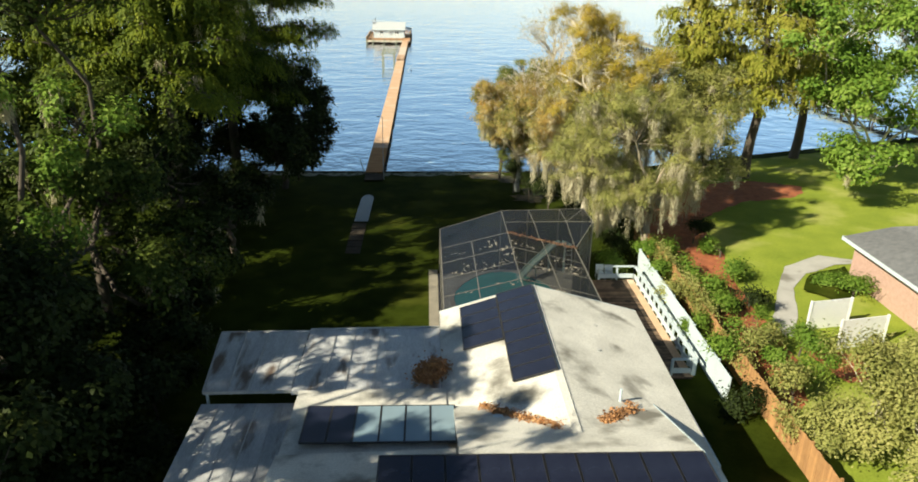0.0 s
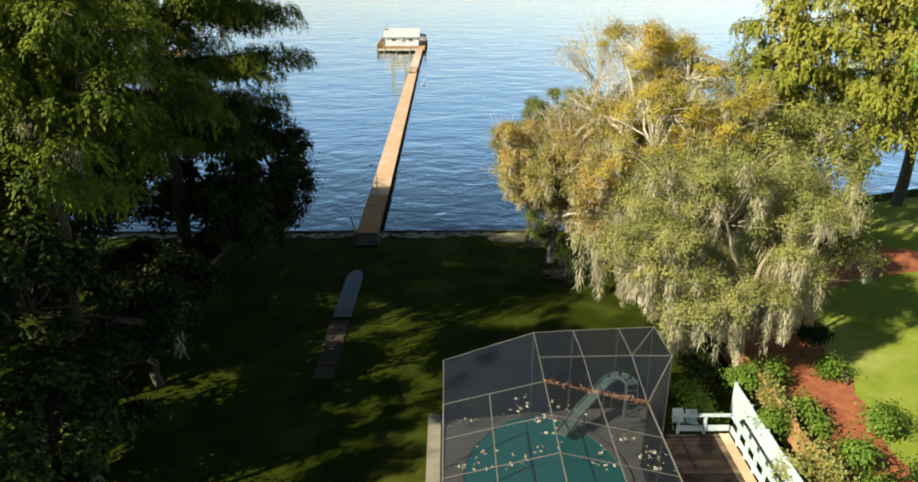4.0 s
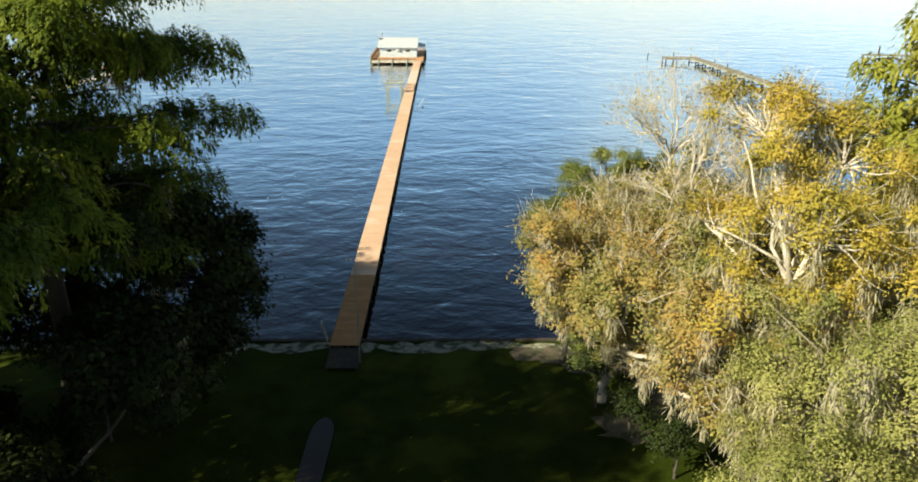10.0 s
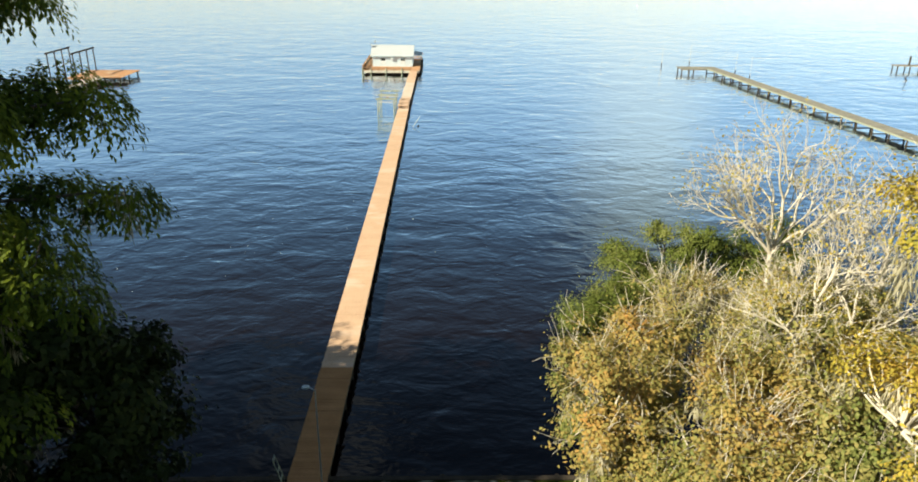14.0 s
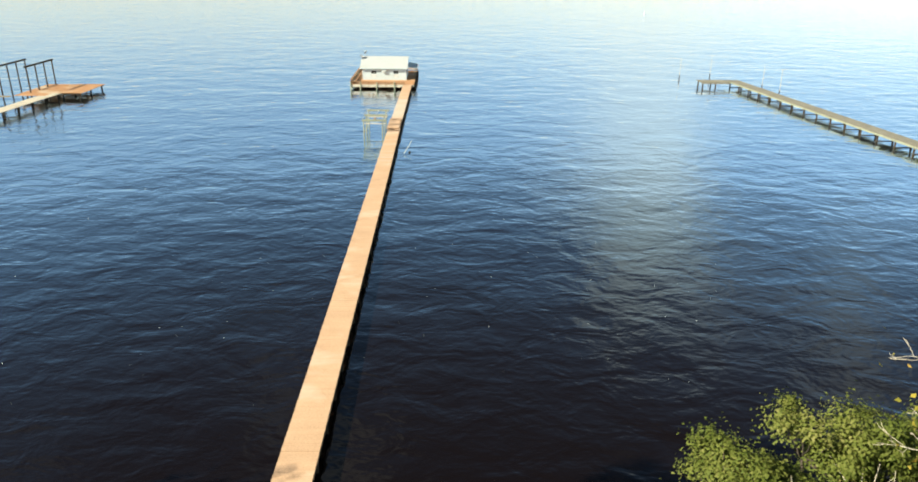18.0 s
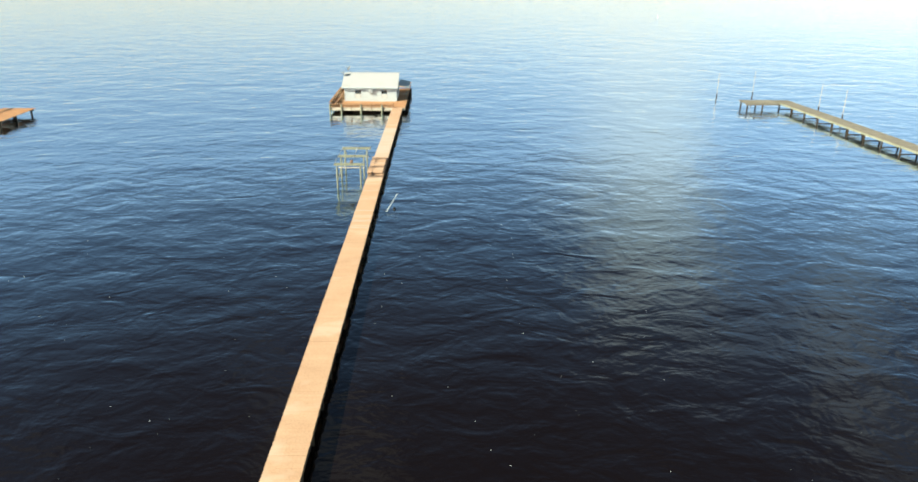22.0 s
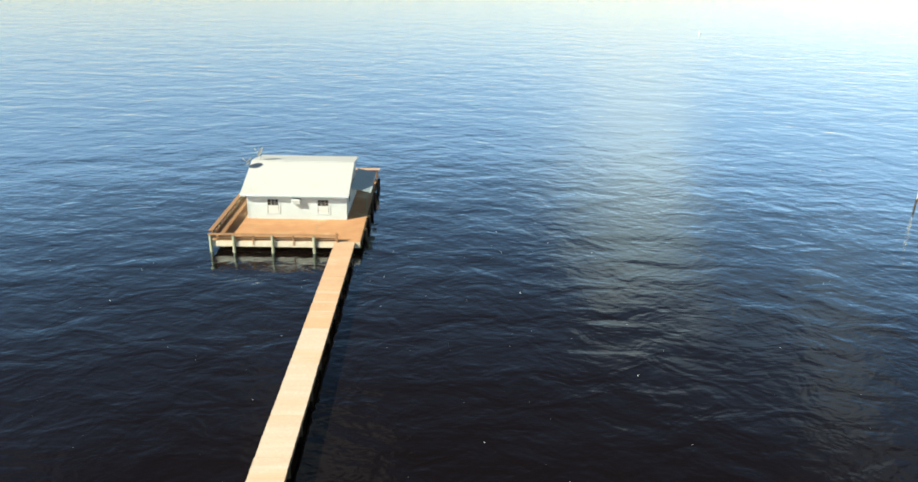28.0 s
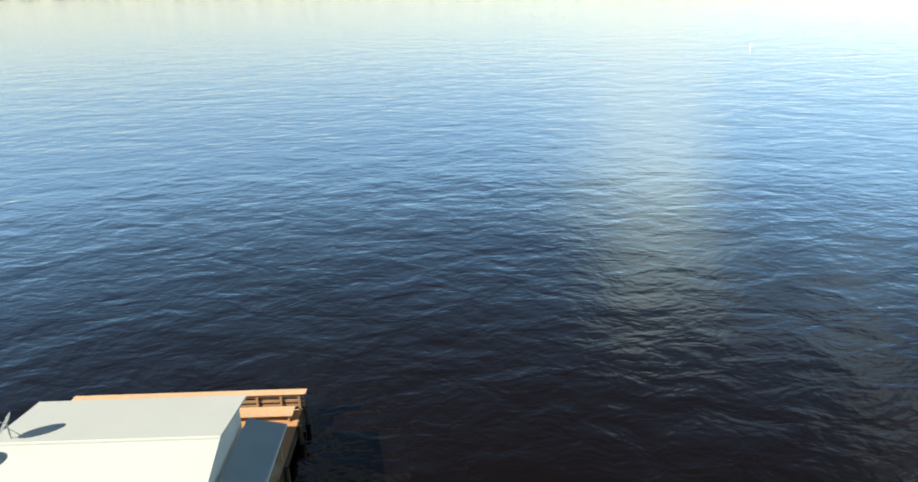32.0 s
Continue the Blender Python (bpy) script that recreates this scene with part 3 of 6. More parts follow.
def cypress(name, base, top, reach, leaf, label, tiers=8, low=0.3, seed=1, per=26, moss=0, group="", boughs=5, reaching=(), coarse=1.0, gap=0.22, hang=1.0, loose=0.5):
    """A tall conifer: tiers of boughs that droop at the tip, each hung with dense weeping plumes of needles."""
    rng = np.random.default_rng(seed)
    base = np.array(base, float)
    t = thing(name, tuple(base), label, "tree", group)
    h = top - base[2]
    tip = base + (rng.normal() * 0.4, rng.normal() * 0.4, h)
    paths = [limb(base - (0, 0, 0.3), tip, 0.55, 0.06, rng, 0.015, 12)]
    plumes = []

    def bough(st, en):
        r = math.hypot(en[0] - st[0], en[1] - st[1])
        a = math.atan2(en[1] - st[1], en[0] - st[0])
        pts, rad = limb(st, np.array(en) + (0, 0, r * 0.2), 0.11, 0.025, rng, 0.07, 8, sag=r * 0.2)
        paths.append((pts, rad))
        for s in np.arange(0.24, 1.03, 1.3 / max(r, 1)):
            c = np.array([np.interp(s, np.linspace(0, 1, 8), pts[:, m]) for m in range(3)])
            wide = 0.25 + 0.13 * r * (1.2 - s)
            for side in (-1, 0, 1):
                if rng.random() < gap and (s < 0.85 or side):
                    continue
                w = side * wide * rng.uniform(0.5, 1.35) + rng.normal() * 0.2
                g = c + (-math.sin(a) * w, math.cos(a) * w, -abs(w) * 0.22 + rng.normal() * 0.34)
                if side:
                    paths.append((np.array([c, (c + g) / 2 + (0, 0, 0.12), g]), np.array([0.035, 0.025, 0.012])))
                plumes.append((*g, rng.uniform(0.55, 1.2), rng.uniform(0.6, 1.8) * (0.7 + 0.4 * s) * hang))

    for i in range(tiers):
        turn = rng.uniform(0, 6.2832)
        for k in range(boughs):
            f = low + (0.97 - low) * (i + rng.uniform(-loose, loose)) / tiers
            prof = reach * (0.25 + 0.75 * (1 - max(0, (f - low) / (1 - low))) ** 0.5)
            a = turn + 6.2832 * (k + rng.uniform(-0.28, 0.28)) / boughs
            r = prof * rng.uniform(0.6, 1.1)
            st = base + (tip - base) * f
            bough(st, st + (math.cos(a) * r, math.sin(a) * r, rng.uniform(0.2, 3.0) - r * 0.2))
    for en in reaching:
        bough(base + (tip - base) * ((en[2] - 0.5 - base[2]) / h), en)
    plumes = np.array(plumes)
    n = len(plumes)
    steps = 7
    idx = np.repeat(np.arange(n), np.maximum(6, per * plumes[:, 3] ** 1.5 * rng.uniform(0.8, 1.6, n)).astype(int))
    m = len(idx)
    ang = rng.uniform(0, 6.2832, m)
    rr = np.sqrt(rng.random(m)) * plumes[idx, 3]
    out = np.stack([np.cos(ang), np.sin(ang), np.zeros(m)], 1)
    root = plumes[idx, :3] + out * rr[:, None] + np.stack([np.zeros(m), np.zeros(m), 0.4 * plumes[idx, 3] - 0.75 * rr ** 2], 1)
    drop = plumes[idx, 4] * rng.uniform(0.3, 1.0, m)
    f = np.tile((np.arange(steps) + 0.2) / steps, (m, 1))
    p = root[:, None] + out[:, None] * (0.28 * np.sqrt(f))[..., None] - (drop[:, None] * f ** 1.25)[..., None] * np.array((0, 0, 1.0))
    p = p.reshape(-1, 3) + rng.normal(size=(m * steps, 3)) * 0.05
    o2 = np.repeat(out * (rr / plumes[idx, 3])[:, None], steps, 0)
    fl = f.reshape(-1)[:, None]
    z1 = np.array((0, 0, 1.0))
    d = unit(o2 * (1.1 - 0.8 * fl) + rng.normal(size=p.shape) * 0.25 - (0.15 + 0.9 * fl) * z1)
    away = unit((p - tip) * (1, 1, 0) + 1e-4)
    face = unit(o2 * 0.8 + away * 0.45 + (1.0 - 0.75 * fl) * z1 + rng.normal(size=p.shape) * 0.22)
    k = len(p)
    v, q = leaf_arrays(p, d, rng.uniform(0.17, 0.34, k) * coarse, rng.uniform(0.075, 0.14, k) * coarse, rng, face)
    mesh_part("crown", mesh_from("crown", v - base, q, leaf), t)
    v, q = tube_arrays(paths)
    mesh_part("trunk", mesh_from("trunk", v - base, q, BARK_D), t)
    if moss:
        add_moss(t, base, plumes[:, :3], moss, (0.5, 1.8), rng)
    return t


def bush(name, x, y, r, h, leaf, label, seed, per=260, n=16, size=0.17, z=1.2, group=""):
    blobs = [(x, y, z + h * 0.55, r, r, h * 0.5, 1.0)]
    return tree(name, (x, y, z), (x, y, z + h * 0.35), blobs, leaf, BARK_D, label, clusters=n, per=per, size=size, spread=0.45, radius=0.08,
                seed=seed, group=group, category="bush", shell=0.5)


# ground, shore and water
def shore_y(x):
    return 0.3 + max(0.0, x - 17.0) * 0.37 if x < 120 else 38.4


def ground_z(x, y):
    return 0.95 - 0.4 * min(1.0, max(0.0, (x - 19.0) / 4.0)) * max(0.0, 1.0 + y / 9.0) + 0.35 * min(1.0, max(0.0, -y / 30.0)) + 0.05 * noise.noise(Vector((x * 0.08, y * 0.08, 0)))


bm = bmesh.new()
xs = [-2500, -600, -200, -90] + [-60 + 2 * i for i in range(91)] + [140, 250, 700, 2500]
ts = [0, 0.6, 1.5] + [3 + 2.2 * i for i in range(34)] + [90, 130, 250, 800, 2500]
grid = [[bm.verts.new((x, shore_y(x) - d, ground_z(x, -d))) for d in ts] for x in xs]
for i in range(len(xs) - 1):
    for j in range(len(ts) - 1):
        bm.faces.new((grid[i][j], grid[i][j + 1], grid[i + 1][j + 1], grid[i + 1][j]))
for i in range(len(xs) - 1):
    a, b = grid[i][0], grid[i + 1][0]
    c, d = bm.verts.new((a.co.x, a.co.y, -1.5)), bm.verts.new((b.co.x, b.co.y, -1.5))
    bm.faces.new((a, b, d, c))
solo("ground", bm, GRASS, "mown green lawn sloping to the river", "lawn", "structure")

GRID[0] = PLAIN
WZ = 0.42
bm = bmesh.new()
v = [bm.verts.new(p) for p in ((-4000, -40, WZ), (4000, -40, WZ), (4000, 4500, WZ), (-4000, 4500, WZ))]
bm.faces.new(v)
solo("water", bm, WATER, "dark tannin river water with small ripples", "water", "structure")

# far bank with its woods
bm = bmesh.new()
xs2 = [-4000, -1500] + [-700 + 25 * i for i in range(65)] + [2000, 4000]
rows2 = []
for x in xs2:
    e = 1500 + 10 * noise.noise(Vector((x * 0.006, 3, 0)))
    rows2.append([bm.verts.new((x, e, -0.5)), bm.verts.new((x, e + 3, 0.9)), bm.verts.new((x, e + 60, 1.5)), bm.verts.new((x, 4600, 3))])
for a, b in zip(rows2[:-1], rows2[1:]):
    for k in range(3):
        bm.faces.new((a[k], b[k], b[k + 1], a[k + 1]))
solo("far_bank", bm, LAND, "low wooded far bank across the river", "river bank", "structure")
rng = np.random.default_rng(77)
n = 26000
cx = rng.uniform(-1400, 1600, 420)
cy = 1515 + rng.uniform(0, 45, 420)
hh = rng.uniform(3, 7, 420)
idx = rng.integers(0, 420, n)
p = np.stack([cx[idx] + rng.normal(size=n) * 3.2, cy[idx] + rng.normal(size=n) * 3, 1 + np.abs(rng.normal(size=n)) * hh[idx] * 0.45], 1)
v, q = leaf_arrays(p, unit(rng.normal(size=(n, 3))), rng.uniform(1.2, 2.6, n), rng.uniform(0.8, 1.8, n), rng)
ob = new("far_woods", mesh_from("far_woods", v, q, L_DARK))
tagged(ob, "hazy dark woods along the far bank", "woods", kind="stuff")

# seawall along the lawn
GRID[0] = SHORE
sw = thing("seawall", (0, 0.3, 0), "low dark timber seawall at the lawn's edge", "seawall", kind="structure")
x = -40.0
while x < 19:
    x2 = x + 2.5
    y1, y2 = shore_y(x), shore_y(x2)
    part("panel", beam((x, y1 + 0.07, 0.3), (x2 - 0.03, y2 + 0.07, 0.3), 0.1, 1.3), PILE, sw)
    part("cap", beam((x, y1 + 0.02, 1.0), (x2 - 0.02, y2 + 0.02, 1.0), 0.26, 0.07), PILE, sw)
    part("post", pole((x, y1 + 0.2, -1), (x, y1 + 0.2, 1.02), 0.1, n=8), PILE, sw)
    x = x2


def patch(name, outline, material, label, category, lift=0.03, seed=0, rough_edge=0.25):
    """A thin sheet that follows the ground, with an uneven edge."""
    r = random.Random(seed)
    pts = []
    m = len(outline)
    for i in range(m):
        a, b = Vector(outline[i]), Vector(outline[(i + 1) % m])
        k = max(1, int((b - a).length / 0.8))
        for j in range(k):
            c = a + (b - a) * j / k
            pts.append((c.x + r.uniform(-1, 1) * rough_edge, c.y + r.uniform(-1, 1) * rough_edge))
    b2 = bmesh.new()
    vs = [b2.verts.new((px, py, 0)) for px, py in pts]
    f = b2.faces.new(vs)
    b2.normal_update()
    if f.normal.z < 0:
        f.normal_flip()
    bmesh.ops.triangulate(b2, faces=b2.faces[:])
    for _ in range(6):
        bmesh.ops.subdivide_edges(b2, edges=[e for e in b2.edges if e.calc_length() > 2.0], cuts=1, use_grid_fill=True)
    for vv in b2.verts:
        d = shore_y(vv.co.x) - vv.co.y
        vv.co.z = ground_z(vv.co.x, -d) + lift
    return solo(name, b2, material, label, category, "structure")


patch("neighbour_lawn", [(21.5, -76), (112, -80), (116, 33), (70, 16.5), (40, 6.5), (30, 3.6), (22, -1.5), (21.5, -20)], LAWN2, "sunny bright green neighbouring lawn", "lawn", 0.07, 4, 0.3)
patch("mulch_bed", [(21.2, -46), (24.6, -40), (25.2, -30), (26.4, -22), (27.6, -15), (33, -10), (39, -8.5), (41, -5), (36, -3), (29, -5), (22, -12), (21.0, -20)], MULCH, "red bark mulch bed under the shrubs", "mulch bed", 0.1, 5)
for k, (cx, cy, ra, rb) in enumerate(((14.5, -2.6, 2.6, 1.5), (12.4, -1.6, 2.2, 0.8), (15.2, -6.2, 1.7, 1.9), (13.6, -8.8, 1.3, 1.5), (10.4, -1.2, 1.4, 0.5))):
    patch("bare_soil", [(cx + ra * math.cos(0.4488 * i), cy + rb * math.sin(0.4488 * i)) for i in range(14)], SAND, "patch of bare sandy soil near the shore", "bare soil", 0.03 + 0.004 * k, 60 + k, 0.6)
patch("shore_strip", [(-30, 0.0), (12.5, 0.0), (12.5, -1.1), (7, -0.9), (-30, -0.7)], SHORES, "ragged strip of pale sand and weeds behind the seawall", "bare soil", 0.025, 7, 0.45)
patch("neighbour_path", [(36.8, -24.5), (33.5, -23.2), (30, -25.4), (27.4, -30), (24.6, -35.6), (25.9, -35.9), (27.7, -32.4), (29.0, -29.0), (31.0, -26.6), (34, -25.0)], CONC, "pale curved concrete path across the neighbouring lawn", "path", 0.11, 8, 0.06)
patch("planting_ring", [(30.9, -27.2), (34.2, -25.7), (33.4, -29.5), (31.2, -31.5), (29.3, -29.6)], GRASS, "clipped green planting bed beside the path", "planting bed", 0.3, 9, 0.1)
patch("mulch_ring", [(25.6, -37.4), (29.0, -37.9), (29.4, -40.4), (26.4, -40.9)], MULCH, "small red mulch bed beside white screens", "mulch bed", 0.11, 10, 0.15)

# walkway across the lawn to the dock
wk = thing("garden_walk", (-1.0, -15, 1.1), "smooth dark concrete walk across the lawn, rounded at its end", "path", kind="structure")
bm = bmesh.new()
pts = [(-1.5, -15.2, 1.2), (-0.35, -15.2, 1.2), (-0.3, -9.0, 1.13)] + [(-0.85 + 0.55 * math.cos(a), -9.0 + 1.3 * math.sin(a), 1.12) for a in (0.35, 0.8, 1.25, 1.57, 1.9, 2.35, 2.8)] + [(-1.42, -9.0, 1.13)]
part("slab", plate(pts, 0.16, bm), WETCON, wk)
for i in range(5):
    y0 = -16.9 - i * 1.35
    part("paver", plate([(-1.55, y0, 1.235), (-0.45, y0, 1.235), (-0.45, y0 + 1.25, 1.225), (-1.55, y0 + 1.25, 1.225)], 0.14), PILE, wk)

# long dock to the boathouse
GRID[0] = PLAIN
DZ = 1.3


def dock_x(y):
    return -0.05 * max(0.0, (12.0 - y) / 12.0) + 0.11 * min(1.0, max(0.0, (y - 90.0) / 25.0))


def dock_half(y):
    """Half the dock's width: it narrows a little towards the boathouse."""
    return 0.9 - 0.15 * min(1.0, max(0.0, (y - 15.0) / 95.0))


dock = thing("dock", (0, 0, 0), "long straight timber dock with pale tan boards", "dock")
bm = box(-0.9, 0.9, -0.0695, 0.0695, -0.04, 0.0, bevel=0.004)
me_plank = bpy.data.meshes.new("plank")
bm.to_mesh(me_plank)
bm.free()
me_plank.materials.append(DECK)
me_pale = me_plank.copy()
me_pale.materials[0] = DECK_P
bm = bmesh.new()
shore_bm = bmesh.new()
r = random.Random(4)
y = -0.6
while y < 116.85:
    w = r.uniform(-0.012, 0.012)
    if 66 < y < 109:
        pale = 88 < y < 103.5 or r.random() < 0.12
        ob = piece("plank", me_pale if pale else me_plank, dock, (dock_x(y) + w, y, DZ + r.uniform(-0.004, 0.004)), r.uniform(-0.004, 0.004))
        ob.scale.x = dock_half(y) / 0.9
    else:
        cx = dock_x(y) + w
        dz = r.uniform(-0.004, 0.004)
        box(cx - dock_half(y), cx + dock_half(y), y - 0.0695, y + 0.0695, DZ - 0.04 + dz, DZ + dz, shore_bm if y < 9.5 else bm)
    y += 0.144 if int(y / 5.27) == int((y + 0.144) / 5.27) else 0.175
tagged(part("planks", bm, DECK_J, dock), kind="stuff")
tagged(part("shore_planks", shore_bm, DECK_B, dock, "browner boards at the shore end"), kind="stuff")
ys = [-0.6, 3, 6, 9, 12] + [12 + 5.27 * i for i in range(1, 21)]
for s in (-1, 0, 1):
    for a, b in zip(ys[:-1], ys[1:]):
        ha, hb = s * (dock_half(a) - 0.04), s * (dock_half(b) - 0.04)
        # darker wood on the right stands for the dock's shaded side
        part("stringer", beam((dock_x(a) + ha, a, DZ - 0.19), (dock_x(b) + hb, b, DZ - 0.19), 0.06, 0.28), PILE if s > -0.5 else OLDW, dock)
yy = 0.8
while yy < 117:
    for s in (0.1 - dock_half(yy), dock_half(yy) - 0.1):
        part("post", pole((dock_x(yy) + s, yy, -2), (dock_x(yy) + s, yy, DZ - 0.06), 0.1, 0.09, 8), PILE, dock)
    part("cross_brace", beam((dock_x(yy) - dock_half(yy), yy, DZ - 0.42), (dock_x(yy) + dock_half(yy), yy, DZ - 0.42), 0.06, 0.2), PILE, dock)
    yy += 2.93
GRID[0] = SHORE
st = thing("dock_steps", (-0.7, -2.2, 1.0), "weathered timber landing at the dock's shore end", "steps")
for i in range(14):
    part("board", box(-1.6, 0.2, -0.8 - 0.16 * i - 0.15, -0.8 - 0.16 * i, 1.08, 1.14), PILE, st)
for s in (-1.55, 0.1):
    part("bearer", box(s, s + 0.08, -3.1, -0.7, 0.9, 1.078), PILE, st)

lp = thing("dock_lamp", (0.24, -2.2, 1.0), "thin grey lamp pole with a small white head beside the dock", "lamp post")
part("pole", pole((0.24, -2.2, 0.6), (0.24, -2.2, 7.2), 0.035, 0.025), STEEL, lp)
part("arm", beam((0.24, -2.2, 7.15), (-0.05, -2.0, 7.2), 0.03, 0.03), STEEL, lp)
part("head", box(-0.28, 0.0, -2.12, -1.9, 7.14, 7.25, bevel=0.04), WHITE, lp)
lr = thing("ladder_rail", (-1.7, -0.1, 0.9), "pair of thin steel hoops at the dock's foot", "handrail")
for s in (0, 0.45):
    part("hoop", pole((-1.75 - 0.1 * s, -0.2 + s, 0.8), (-2.15 - 0.1 * s, -0.2 + s, 2.35), 0.03, 0.03, 8), OLDG, lr)
for f_ in (0.35, 0.6, 0.98):
    part("bar", pole((-1.75 - 0.4 * f_, -0.2, 0.8 + 1.55 * f_), (-1.795 - 0.4 * f_, 0.25, 0.8 + 1.55 * f_), 0.03, 0.03, 8), OLDG, lr)

# boat lift beside the dock
GRID[0] = RIVER
lift = thing("boat_lift", (-2.2, 84, 0), "grey-green timber boat lift frame with cable shafts", "boat lift")
for yb in (81.0, 84.15, 87.4):
    for xb in (-3.6, -1.3):
        part("post", pole((xb, yb, -2), (xb, yb, 2.74), 0.085, 0.075, 10), OLDG, lift)
    for dy in (-0.13, 0.13):
        part("beam", beam((-3.85, yb + dy, 2.84), (-0.85, yb + dy, 2.84), 0.06, 0.2, bevel=0.01), OLDG, lift)
for xb, zz in ((-3.78, 2.98), (-2.2, 2.98), (-0.98, 2.98)):
    part("cable_shaft", pole((xb, 80.8, zz), (xb, 87.7, zz), 0.022, 0.022, 8), STEEL, lift)
for yb in (82.1, 86.3):
    part("cradle", beam((-3.6, yb, 2.2), (-1.0, yb, 2.2), 0.07, 0.09), PALEW, lift)
part("motor", box(-2.36, -2.08, 81.3, 81.75, 2.85, 3.06, bevel=0.04), RAILW, lift)
part("coupling", box(-2.28, -2.12, 86.0, 86.25, 2.97, 3.13, bevel=0.04), WHITE, lift)
for yb in (81.0, 84.15):
    part("brace", beam((-3.6, yb + 0.1, 0.9), (-3.3, yb + 2.2, 2.7), 0.04, 0.08), OLDG, lift)
# added raised boards; the dock here only bears the lift's shadow outline
pad = thing("lift_shadow_boards", (0, 86, 1.3), "raised tan boards added where the boat lift's shadow falls", "landing")
for i in range(22):
    y0 = 82.9 + i * 0.285
    part("board", box(-0.88, 0.66, y0, y0 + 0.27, 1.42, 1.46), DECK, pad)
for s in (-0.8, 0.6):
    part("bearer", box(s - 0.04, s + 0.04, 82.9, 89.15, 1.305, 1.418), RAILW, pad)
whip = thing("mooring_whip", (1.0, 74.4, 1.2), "slim white mooring pole leaning out over the water", "mooring pole")
part("rod", pole((1.75, 73.4, 0.55), (2.6, 75.6, 1.55), 0.05, 0.035, 8), WHITE, whip)
part("bracket", beam((0.92, 73.2, 0.9), (1.78, 73.45, 0.58), 0.025, 0.025), PILE, whip)
fl = pole((2.38, 74.4, WZ - 0.1), (2.38, 74.4, WZ + 0.16), 0.14, 0.11, 10)
solo("float", fl, BLACK, "small black float on the water by the dock", "float")

# boathouse platform
plat = thing("boathouse_deck", (-4, 125, 0), "stained timber platform on piles with low bench rails", "deck")
bm = box(-5.35, 5.35, -0.067, 0.067, -0.04, 0.0, bevel=0.006)
me_b = bpy.data.meshes.new("deck_board")
bm.to_mesh(me_b)
bm.free()
me_b.materials.append(DECK_R)
DX0, DX1, DY0, DY1 = -9.5, 1.2, 117.65, 134.0
y = DY0 + 0.07
while y < DY1:
    piece("deck_board", me_b, plat, ((DX0 + DX1) / 2, y, DZ + r.uniform(-0.003, 0.003)))
    y += 0.145
part("fascia", box(DX0 - 0.04, DX1 + 0.02, DY0 - 0.06, DY0 - 0.005, 0.86, DZ - 0.01), PALEW, plat, "pale fascia board")
part("fascia", box(DX0 - 0.06, DX0 - 0.005, DY0, DY1, 0.86, DZ - 0.01), OLDG, plat)
part("fascia", box(DX1 + 0.005, DX1 + 0.06, DY0, DY1, 0.86, DZ - 0.01), PILE, plat)
part("fascia", box(DX0 - 0.04, DX1 + 0.02, DY1 + 0.005, DY1 + 0.06, 0.86, DZ - 0.01), OLDG, plat)
for xp in (-9.55, -7.9, -5.1, -2.1):
    part("post", pole((xp, DY0 - 0.15, -2), (xp, DY0 - 0.15, 1.76), 0.12, 0.11, 10), OLDG, plat)
for yp in (120.5, 123.5, 126.5, 129.5, 132.5, 134.1):
    part("post", pole((DX0 - 0.16, yp, -2), (DX0 - 0.16, yp, 1.76), 0.12, 0.11, 10), OLDG, plat)
    part("post", pole((DX1 + 0.17, yp, -2), (DX1 + 0.17, yp, 1.35), 0.12, 0.11, 10), PILE, plat)
for xp in (-7, -4.5, -2, 0.4):
    for yp in (121, 125, 129, 133):
        part("post", pole((xp, yp, -2), (xp, yp, DZ - 0.3), 0.12, 0.12, 8), PILE, plat)
for yp in (119, 122, 125, 128, 131):
    part("joist", box(DX0, DX1, yp - 0.04, yp + 0.04, 0.98, DZ - 0.042), PILE, plat)
# low bench rails: front, left and back
part("rail_cap", box(-9.72, -0.35, DY0 - 0.22, DY0 + 0.12, 1.78, 1.83, bevel=0.01), RAILW, plat)
part("rail_board", box(-9.5, -0.45, DY0 - 0.02, DY0 + 0.03, 1.48, 1.62), RAILW, plat)
for xp in (-6.5, -3.6, -0.47):
    part("rail_post", box(xp - 0.05, xp + 0.05, DY0 - 0.1, DY0 - 0.025, 1.0, 1.775), RAILW, plat)
part("end_post", box(-0.55, -0.4, DY0 - 0.13, DY0 + 0.02, 1.31, 2.0, bevel=0.01), RAILW, plat)
part("rail_cap", box(-9.72, -9.38, DY0 + 0.125, DY1 + 0.1, 1.98, 2.03, bevel=0.01), RAILW, plat)
for zz in (1.5, 1.74):
    part("rail_board", box(-9.52, -9.46, DY0 + 0.13, DY1, zz, zz + 0.14), RAILW, plat)
yp = DY0 + 0.6
while yp < DY1:
    part("rail_post", box(-9.45, -9.36, yp - 0.05, yp + 0.05, 1.305, 1.975), OLDG, plat)
    part("seat_bracket", box(-9.35, -8.75, yp - 0.03, yp + 0.03, 1.56, 1.66), RAILW, plat)
    yp += 1.55
for k in range(3):
    part("bench_seat", box(-9.3 + 0.19 * k, -9.13 + 0.19 * k, DY0 + 0.2, DY1 - 0.3, 1.665, 1.705), RAILW, plat)
part("rail_cap", box(-9.3, 1.5, DY1 - 0.25, DY1 + 0.2, 2.26, 2.31, bevel=0.01), DECK, plat)
